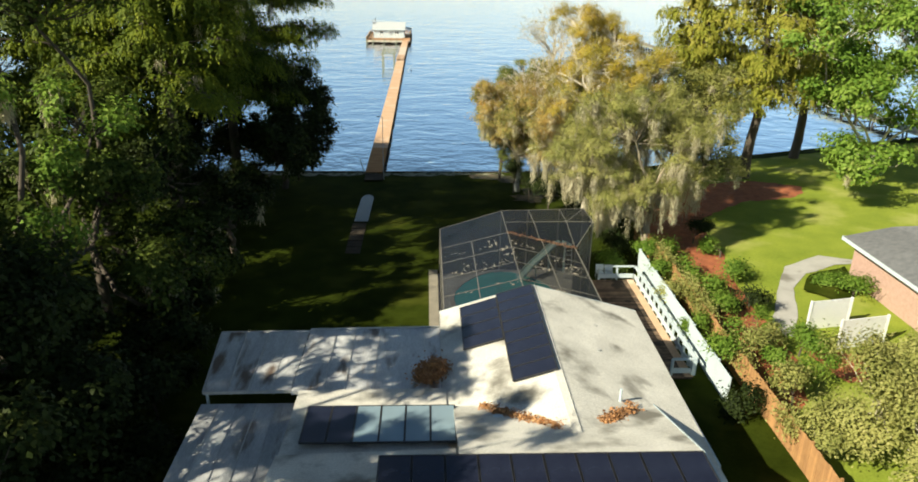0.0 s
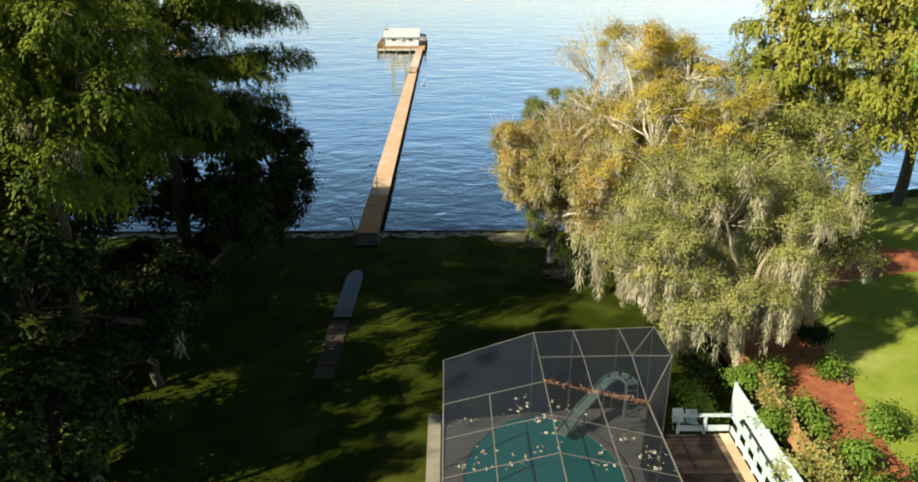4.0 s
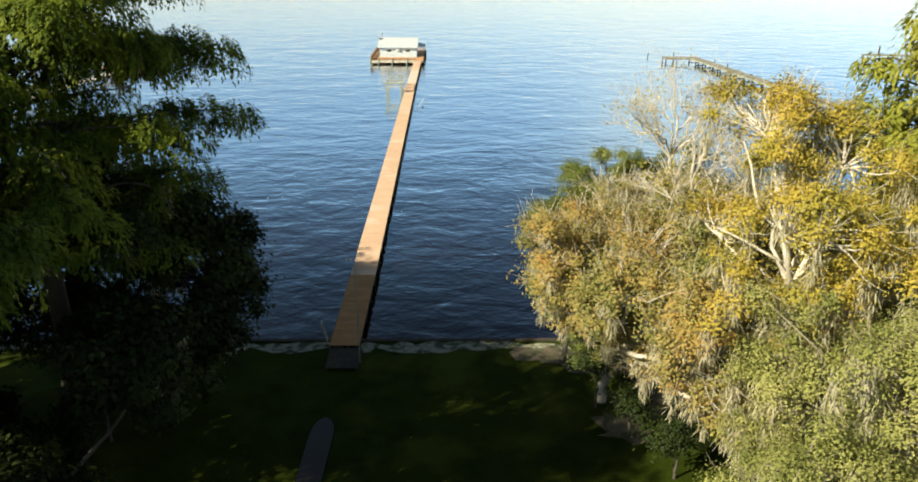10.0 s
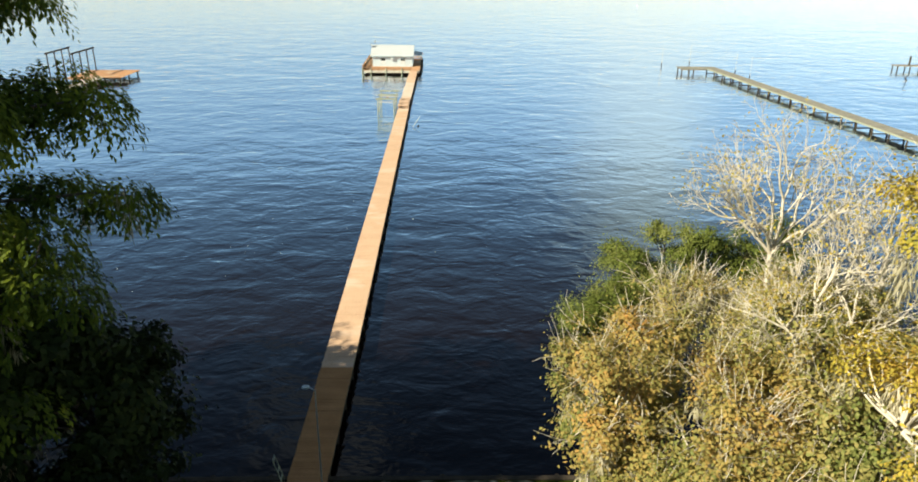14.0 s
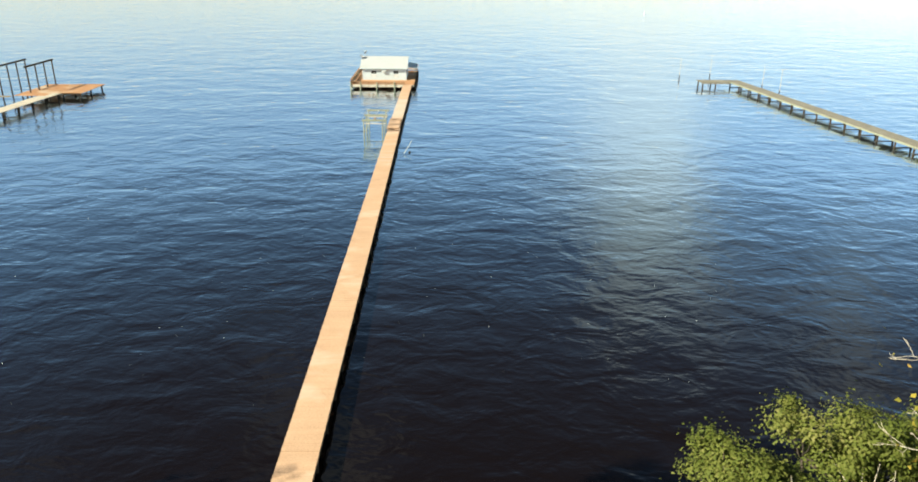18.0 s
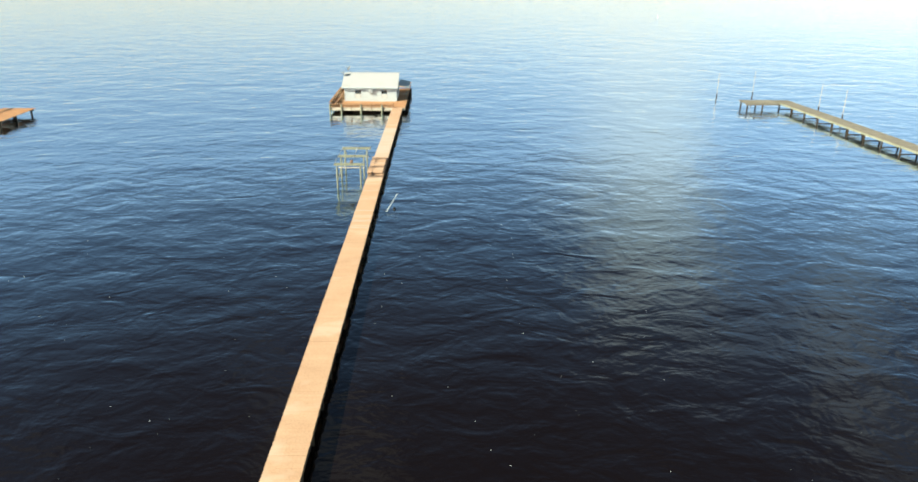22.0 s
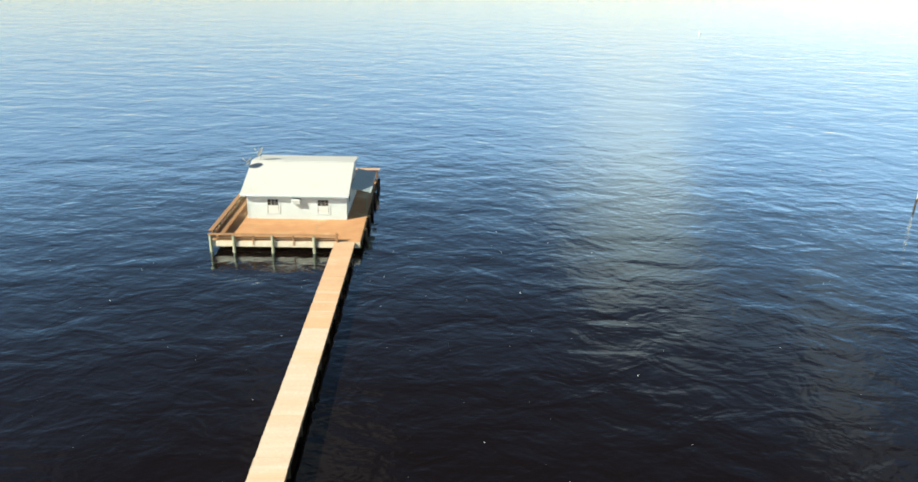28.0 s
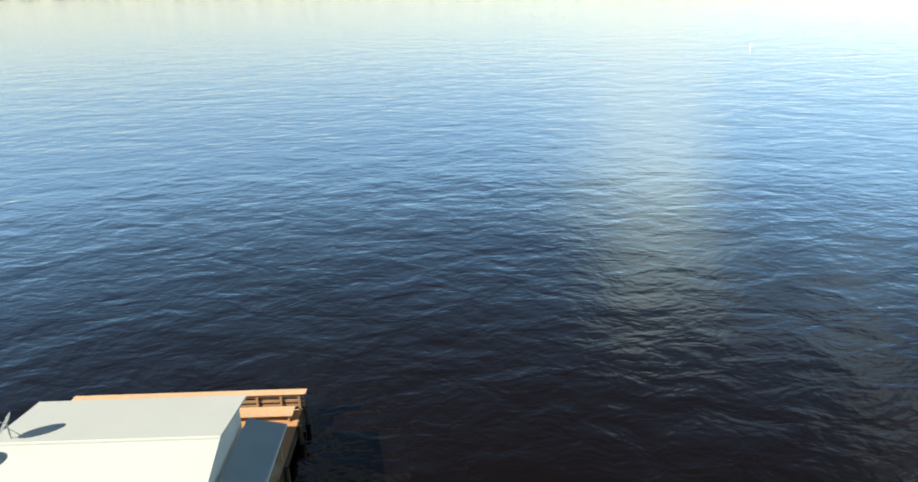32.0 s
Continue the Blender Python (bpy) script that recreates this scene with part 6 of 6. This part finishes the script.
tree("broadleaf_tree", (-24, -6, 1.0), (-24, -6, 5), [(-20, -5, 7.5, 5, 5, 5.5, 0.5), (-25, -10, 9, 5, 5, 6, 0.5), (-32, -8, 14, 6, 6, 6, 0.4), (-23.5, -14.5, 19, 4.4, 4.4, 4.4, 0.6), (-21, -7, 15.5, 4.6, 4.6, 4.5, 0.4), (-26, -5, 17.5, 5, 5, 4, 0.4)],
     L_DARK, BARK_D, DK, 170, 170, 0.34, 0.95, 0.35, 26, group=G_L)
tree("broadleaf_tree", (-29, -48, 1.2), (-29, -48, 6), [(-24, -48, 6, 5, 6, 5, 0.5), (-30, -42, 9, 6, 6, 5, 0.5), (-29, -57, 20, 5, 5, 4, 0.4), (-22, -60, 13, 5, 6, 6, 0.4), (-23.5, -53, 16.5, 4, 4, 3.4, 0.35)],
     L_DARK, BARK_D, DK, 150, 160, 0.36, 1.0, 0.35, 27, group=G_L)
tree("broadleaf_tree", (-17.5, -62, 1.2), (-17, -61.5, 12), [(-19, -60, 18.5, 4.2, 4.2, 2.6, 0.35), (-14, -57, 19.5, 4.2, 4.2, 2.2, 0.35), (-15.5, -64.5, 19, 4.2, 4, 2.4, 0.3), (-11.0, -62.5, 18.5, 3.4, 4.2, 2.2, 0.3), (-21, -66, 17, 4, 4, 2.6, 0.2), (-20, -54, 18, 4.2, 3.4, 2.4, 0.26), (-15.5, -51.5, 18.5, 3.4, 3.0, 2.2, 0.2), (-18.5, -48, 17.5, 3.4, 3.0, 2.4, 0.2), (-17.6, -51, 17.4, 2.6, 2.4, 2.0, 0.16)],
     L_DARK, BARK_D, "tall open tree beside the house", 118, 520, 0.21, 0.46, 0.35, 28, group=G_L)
tree("broadleaf_tree", (-17, -39.5, 1.2), (-16.5, -39, 6), [(-15.0, -34.5, 10.5, 3.0, 3.4, 2.6, 0.3), (-14.2, -40.5, 8.4, 2.8, 3.4, 2.6, 0.3), (-13.6, -33.0, 13.4, 2.6, 2.8, 2.2, 0.2), (-17.5, -43, 12, 3.2, 3.2, 2.6, 0.25), (-19, -40, 18.5, 3.0, 3.0, 2.0, 0.25), (-15.3, -42.2, 15.8, 2.6, 3.4, 1.3, 0.6), (-19.6, -38.6, 26.0, 3.0, 3.6, 1.3, 0.8)],
     L_GRN, BARK_D, "leafy green tree among darker trees", 80, 240, 0.18, 0.5, 0.3, 29, 900, group=G_L)
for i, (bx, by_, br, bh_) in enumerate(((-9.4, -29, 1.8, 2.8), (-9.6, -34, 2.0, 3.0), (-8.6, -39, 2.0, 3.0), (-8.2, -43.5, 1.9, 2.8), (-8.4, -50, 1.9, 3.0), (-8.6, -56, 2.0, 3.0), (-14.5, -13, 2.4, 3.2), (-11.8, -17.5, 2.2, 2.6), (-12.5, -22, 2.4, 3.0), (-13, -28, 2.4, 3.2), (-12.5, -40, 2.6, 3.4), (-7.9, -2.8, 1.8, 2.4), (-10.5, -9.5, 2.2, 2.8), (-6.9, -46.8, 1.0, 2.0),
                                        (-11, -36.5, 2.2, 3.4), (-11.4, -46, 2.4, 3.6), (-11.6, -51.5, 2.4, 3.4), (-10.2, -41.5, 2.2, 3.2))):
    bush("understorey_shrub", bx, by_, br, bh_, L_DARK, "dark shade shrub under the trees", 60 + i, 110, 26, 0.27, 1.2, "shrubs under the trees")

# trees on the right
G_S = "trees at the shore"
tree("moss_oak", (20.6, -22.9, 1.3), (21.0, -21.6, 5.2), [(16.0, -22.2, 8.4, 2.8, 3.2, 2.6, 0.3), (19.5, -21.2, 10.6, 3.6, 3.6, 2.6, 0.35), (22.8, -20.0, 9.5, 3.4, 3.6, 2.8, 0.3), (18, -17.2, 9.0, 3.2, 3.2, 2.8, 0.26), (16.0, -19.4, 6.6, 1.8, 2.2, 1.9, 0.18), (17.2, -22.8, 5.6, 2.4, 2.2, 1.8, 0.16), (19.8, -20.0, 6.4, 2.2, 2.0, 1.8, 0.12), (20.4, -24.0, 6.6, 2.0, 1.2, 1.5, 0.13), (22.6, -22.6, 7.0, 1.8, 1.6, 1.6, 0.12)],
     L_OAK, BARK_O, "olive-green oak with pale trunk, hung with grey moss", 330, 350, 0.088, 0.44, 0.3, 31, 34000, (0.8, 3.2), "trees by the pool cage",
     extra=(((20.6, -22.9, 1.6), (18.6, -21.6, 6.5), 0.16, 0.07), ((20.9, -21.8, 4.8), (16.4, -22.6, 7.8), 0.12, 0.04)), spray=2, twig=0.16)
tree("turning_tree", (12.9, -6.2, 1.0), (12.8, -6.6, 4.6), [(10.4, -5.6, 8.8, 1.8, 3.0, 2.2, 0.2), (11.3, -7.4, 7.2, 1.8, 2.8, 1.9, 0.2), (12.8, -9.8, 9.4, 2.6, 3.4, 2.2, 0.24), (12.6, -2.4, 8.6, 2.6, 2.6, 2.2, 0.2), (14.8, -13.6, 8.4, 2.0, 2.6, 2.4, 0.22), (15.0, -8.4, 10.2, 2.8, 3.4, 2.2, 0.24), (13.6, -5.6, 6.0, 2.6, 3.0, 2.2, 0.2), (15.2, -11.0, 5.6, 1.8, 2.4, 1.8, 0.14), (16.2, -15.8, 6.6, 1.9, 2.2, 2.0, 0.14), (15.6, -12.4, 9.2, 2.4, 2.8, 2.2, 0.2)],
     L_TURN, BARK_W, "broad tree with orange-brown and olive leaves and moss", 330, 180, 0.12, 0.42, 0.28, 32, 14000, (0.4, 1.7), G_S, spray=5, twig=0.17)
tree("green_laurel", (11.6, -2.2, 1.0), (11.8, -1.0, 4.0), [(11.0, 0.2, 8.2, 1.7, 1.7, 1.8, 0.22), (11.0, -2.0, 5.8, 1.6, 1.8, 1.7, 0.16), (13.0, 1.8, 9.2, 1.8, 1.6, 1.7, 0.22), (14.4, 3.0, 10.9, 1.3, 1.1, 1.1, 0.1), (12.9, 2.6, 9.7, 1.5, 1.4, 1.3, 0.14), (16.0, 3.0, 10.2, 2.0, 1.6, 1.5, 0.2), (18.8, 2.8, 10.2, 2.2, 1.6, 1.5, 0.2), (10.6, -4.4, 6.4, 1.4, 1.8, 1.6, 0.14), (11.7, -4.4, 4.0, 1.5, 2.2, 1.7, 0.2)],
     L_LAU, BARK_D, "bright green tree leaning over the water among turning leaves", 300, 280, 0.088, 0.34, 0.16, 33, 0, group=G_S)
tree("twiggy_tree", (15.4, -2.6, 1.0), (15.2, -2.4, 5.0), [(14.4, -0.6, 9.4, 2.0, 1.8, 1.6, 0.3), (17.2, -0.2, 9.8, 2.4, 1.8, 1.5, 0.3), (20.0, -0.8, 9.8, 2.6, 2.0, 1.6, 0.3), (15.4, -3.8, 10.2, 2.4, 2.2, 1.6, 0.25), (18.6, 0.2, 7.6, 2.6, 1.4, 1.6, 0.2)],
     L_MIX, BARK_W, "half-bare twiggy tree with pale branches by the water", 240, 110, 0.1, 0.42, 0.18, 37, 5000, (0.3, 1.4), G_S, spray=8, twig=0.17)
tree("sycamore", (17.9, -13.2, 1.2), (17.6, -13.9, 11.0), [(16.6, -15.0, 14.2, 2.0, 2.2, 1.7, 0.22), (19.4, -12.8, 14.0, 2.4, 2.6, 2.0, 0.26), (18.4, -8.8, 15.6, 2.0, 2.4, 1.7, 0.22), (21.2, -14.5, 12.0, 2.6, 2.8, 2.2, 0.24), (16.0, -11.4, 12.6, 1.8, 2.2, 1.6, 0.16), (18.6, -15.8, 10.8, 2.4, 2.0, 2.0, 0.2), (15.6, -14.2, 10.6, 1.8, 2.2, 1.6, 0.16), (16.6, -12.4, 17.0, 1.9, 2.2, 1.5, 0.2), (19.4, -12.6, 16.0, 2.2, 2.4, 1.6, 0.2), (22.3, -13.2, 13.8, 2.4, 2.4, 1.7, 0.2)],
     L_YEL, BARK_W, "white-limbed tree with golden yellow leaves", 185, 230, 0.105, 0.44, 0.25, 34, 9000, (0.6, 2.2), G_S,
     extra=(((17.6, -13.9, 11.0), (15.8, -12.2, 16.2), 0.14, 0.05), ((17.6, -13.9, 11.2), (14.9, -13.2, 13.2), 0.13, 0.04), ((17.6, -14.0, 9.6), (15.2, -16.5, 10.6), 0.12, 0.04), ((17.7, -13.9, 11.2), (19.4, -11.6, 15.8), 0.13, 0.04), ((17.6, -13.9, 11.2), (16.9, -12.6, 17.4), 0.13, 0.04), ((17.7, -13.9, 10.8), (21.9, -13.4, 13.8), 0.12, 0.04)), spray=2, twig=0.17)
tree("mixed_tree", (18.0, -6.8, 1.0), (17.8, -7.0, 6.0), [(16.8, -5.2, 10.2, 3.0, 3.0, 2.4, 0.4), (20.4, -8.4, 11.4, 3.2, 3.2, 2.8, 0.35), (18.8, -3.0, 9.2, 3.0, 2.8, 2.4, 0.25), (17.0, -10.4, 10.2, 2.8, 2.8, 2.4, 0.25), (17.4, -12.6, 7.6, 2.8, 2.8, 2.4, 0.25), (22.6, -6.0, 10.2, 3.0, 3.0, 2.6, 0.25)],
     L_MIX, BARK_W, "tree with brown-gold and olive foliage", 290, 190, 0.13, 0.46, 0.26, 35, 12000, (0.5, 2.0), G_S, spray=4, twig=0.16)
tree("olive_oak", (24.8, -13.4, 1.2), (24.8, -13.6, 5.0), [(24.4, -16.0, 9.6, 3.4, 3.6, 3.0, 0.35), (27.2, -11.4, 10.4, 3.4, 3.6, 3.0, 0.35), (22.6, -10.6, 9.6, 3.0, 3.2, 2.8, 0.3), (26.4, -17.4, 7.4, 2.8, 2.8, 2.4, 0.2)],
     L_OAK, BARK_D, "olive-green oak beside the mulch bed", 240, 160, 0.18, 0.5, 0.28, 36, 5000, (0.5, 1.8), G_S, spray=1)


# bare white trees
def bare_tree(base, fork, reach, seed, leaves):
    """A vase of white limbs, each forking again and again to fine twigs."""
    rng = np.random.default_rng(seed)
    bt = thing("bare_tree", base, "nearly leafless white-branched tree with fine twigs", "tree", "trees at the shore")
    b0, f0 = np.array(base, float), np.array(fork, float)
    paths, tips = [limb(b0 - (0, 0, 0.2), f0, 0.15, 0.1, rng, 0.02, 8)], []
    level = [(f0, np.array((math.cos(a) * sp_, math.sin(a) * sp_, 1.0)), reach * rng.uniform(0.8, 1.15), 0.07)
             for a, sp_ in ((rng.uniform(-0.4, 0.4) + 6.2832 * i / 6, rng.uniform(0.55, 1.2)) for i in range(6))]
    level.append((f0, np.array((0.1, 0.1, 1.0)), reach * 1.2, 0.075))
    for depth in range(7):
        nxt = []
        for p0, d0, ln_, r0 in level:
            d0 = d0 / np.linalg.norm(d0)
            p1 = p0 + d0 * ln_
            pts, rad = limb(p0, p1, r0, r0 * 0.62, rng, 0.1, 4)
            paths.append((pts, rad))
            if depth == 6:
                tips.append(p1)
                continue
            for c in range(3 if depth < 3 else 2):
                e = d0 + rng.normal(size=3) * 0.42 + (0, 0, 0.12)
                at = p1 if c < 2 else p0 + (p1 - p0) * rng.uniform(0.4, 0.8)
                nxt.append((at, e, ln_ * rng.uniform(0.5, 0.8), max(0.006, r0 * 0.58)))
        level = nxt
    v, q = tube_arrays(paths, 4)
    mesh_part("trunk", mesh_from("trunk", v - b0, q, BARK_W), bt)
    tips = np.array(tips)
    p = tips[rng.integers(0, len(tips), leaves)] + rng.normal(size=(leaves, 3)) * 0.2
    v, q = leaf_arrays(p, unit(rng.normal(size=(leaves, 3))), rng.uniform(0.07, 0.15, leaves), rng.uniform(0.05, 0.09, leaves), rng)
    mesh_part("last_leaves", mesh_from("last_leaves", v - b0, q, L_YEL), bt)


bare_tree((16.6, -3.6, 1.0), (16.1, -2.8, 13.0), 1.6, 41, 900)
bare_tree((20.6, -2.6, 1.0), (20.2, -2.6, 11.4), 1.7, 43, 900)
bare_tree((16.4, -6.6, 1.0), (16.0, -6.4, 11.2), 1.5, 44, 900)

G_R = "cypresses on the neighbouring shore"
cypress("cypress", (31.0, 0.6, 1.0), 22, 5.0, L_CYPY, "tall cypress turning yellow-green", 8, 0.3, 51, 15, 200, G_R, 5, coarse=1.35)
cypress("cypress", (36.5, -1.8, 1.1), 26, 7.4, L_CYPY, "tall cypress turning yellow-green", 8, 0.32, 52, 15, 200, G_R, 5, coarse=1.35)
cypress("cypress", (45.6, 7.0, 1.0), 26, 7.4, L_CYPY, "tall cypress turning yellow-green", 8, 0.32, 53, 15, 200, G_R, 5, coarse=1.35)
tree("broadleaf_tree", (47.5, -4.5, 1.2), (47.2, -4.8, 4.6), [(43.0, -8, 10.5, 5.2, 5.0, 4.0, 0.35), (47.5, -9.5, 15.5, 6.0, 6, 5.0, 0.4), (52.5, -6, 12, 5.6, 5.6, 5, 0.35), (43.0, -11.0, 6.0, 3.4, 3, 2.2, 0.15), (40.5, -5.5, 15.5, 4.6, 4.6, 4.2, 0.3)],
     L_GRN, BARK_W, "bright green broad-leaved tree on the lawn", 260, 280, 0.23, 0.7, 0.28, 54, 1200, group="trees on the neighbouring lawn")
tree("broadleaf_tree", (60, 4, 1.2), (60, 4, 6), [(58, 2, 13, 5.5, 5.5, 5, 0.5), (63, 6, 12, 5.5, 5.5, 5, 0.5)],
     L_GRN, BARK_D, "bright green broad-leaved tree on the lawn", 90, 260, 0.3, 1.0, 0.3, 55, group="trees on the neighbouring lawn")
tree("broadleaf_tree", (62, -20, 1.2), (62, -20, 6), [(60, -18, 12, 5.5, 5.5, 5, 0.5), (63, -26, 12, 5.5, 5.5, 5, 0.5)],
     L_GRN, BARK_D, "bright green broad-leaved tree on the lawn", 90, 260, 0.3, 1.0, 0.3, 56, group="trees on the neighbouring lawn")
tree("broadleaf_tree", (27.5, -47.5, 1.2), (27.5, -47.5, 2.6), [(24.6, -46.6, 4.0, 2.6, 3.2, 1.8, 0.3), (28.2, -44.2, 4.2, 3.0, 2.8, 2.0, 0.35), (29.6, -49, 5.4, 3.2, 3.2, 2.2, 0.35), (25.6, -51.5, 4.4, 2.8, 3.0, 2.0, 0.25), (31.5, -42, 6.2, 2.4, 2.6, 2.4, 0.2)],
     L_OAK, BARK_W, "spreading green shrub tree beside the fence", 170, 360, 0.15, 0.55, 0.18, 57, 900, group="shrubs along the fence")
# shrubs along the fence, in the bed beyond it and by the path
fence_row = ((22.2, -24, 0.9, 1.4, L_GRN), (22.6, -27, 1.0, 1.6, L_GRN), (23.2, -30.5, 1.1, 1.7, L_GRN), (22.4, -33, 1.0, 1.6, L_GRN), (23.4, -35.5, 1.2, 1.9, L_GRN), (22.3, -38, 1.1, 2.0, L_OAK), (23.6, -40.5, 1.3, 2.2, L_GRN), (22.4, -43, 1.2, 2.2, L_OAK), (25.0, -20.5, 1.2, 1.8, L_DARK), (26.0, -23.5, 1.3, 1.9, L_GRN), (25.4, -27.4, 1.2, 1.7, L_GRN), (24.8, -31.8, 1.1, 1.6, L_DARK), (25.2, -38.0, 1.3, 2.0, L_GRN))
bed_row = ((20.1, -24.6, 0.7, 1.9, L_GRN), (20.1, -28.4, 0.6, 1.9, L_GRN), (20.05, -31.2, 0.6, 1.7, L_OAK), (20.1, -36.4, 0.7, 2.0, L_GRN), (20.1, -39.6, 0.7, 2.1, L_GRN), (19.9, -43.4, 0.8, 1.9, L_DARK), (18.2, -23.4, 1.3, 1.8, L_DARK), (17.6, -25.4, 0.9, 1.4, L_GRN), (19.2, -20.6, 1.3, 1.7, L_DARK), (31.8, -28.6, 0.9, 1.0, L_GRN), (32.3, -30.4, 0.9, 1.4, L_GRN), (21.8, -47, 1.2, 2.2, L_OAK), (12.6, -6.8, 1.2, 2.8, L_DARK), (13.6, -9.4, 1.1, 2.4, L_DARK), (15.0, -12.4, 1.3, 2.6, L_DARK))
for k, (bx, by_, br, bh_, lm) in enumerate(fence_row):
    bush("shrub", bx, by_, br, bh_, lm, "leafy green shrub beside the timber fence", 80 + k, 170, 14, 0.15, 1.2, "shrubs along the fence")
for k, (bx, by_, br, bh_, lm) in enumerate(bed_row):
    bush("shrub", bx, by_, br, bh_, lm, "leafy shrub in the garden bed", 100 + k, 170, 14, 0.15, 1.2, "shrubs in the garden beds")
vi = thing("climbing_vine", (20.8, -30, 2.9), "yellow-green vine trailing along the timber fence", "vine")
rng = np.random.default_rng(88)
n = 17000
yy = rng.uniform(-47, -19, n)
msk = np.sin(yy * 0.9) + np.sin(yy * 0.37 + 1) > rng.normal(size=n) * 0.5
yy = yy[msk]
p = np.stack([20.8 + rng.normal(size=len(yy)) * 0.26, yy, 2.7 + rng.normal(size=len(yy)) * 0.33], 1)
v, q = leaf_arrays(p, unit(rng.normal(size=(len(yy), 3)) + (0, 0, 0.3)), rng.uniform(0.08, 0.2, len(yy)), rng.uniform(0.06, 0.13, len(yy)), rng)
mesh_part("leaves", mesh_from("leaves", v - np.array(ORI[vi.name]), q, L_OAK), vi)

# flecks of foam and leaves on the water
rng = np.random.default_rng(99)
n = 460
px_ = rng.normal(size=n) * 16 + 4
py_ = rng.uniform(20, 128, n)
keep = (np.abs(px_) > 1.3) & ~((px_ > -10) & (px_ < 2) & (py_ > 116))
p = np.stack([px_[keep], py_[keep], np.full(keep.sum(), WZ + 0.012)], 1)
dirs = unit(np.stack([rng.normal(size=len(p)), rng.normal(size=len(p)), np.zeros(len(p))], 1))
v, q = leaf_arrays(p, dirs, rng.uniform(0.03, 0.1, len(p)), rng.uniform(0.02, 0.05, len(p)), rng)
ob = new("water_flecks", mesh_from("water_flecks", v, q, WHITE))
tagged(ob, "tiny pale flecks floating on the water", "flecks", kind="stuff")
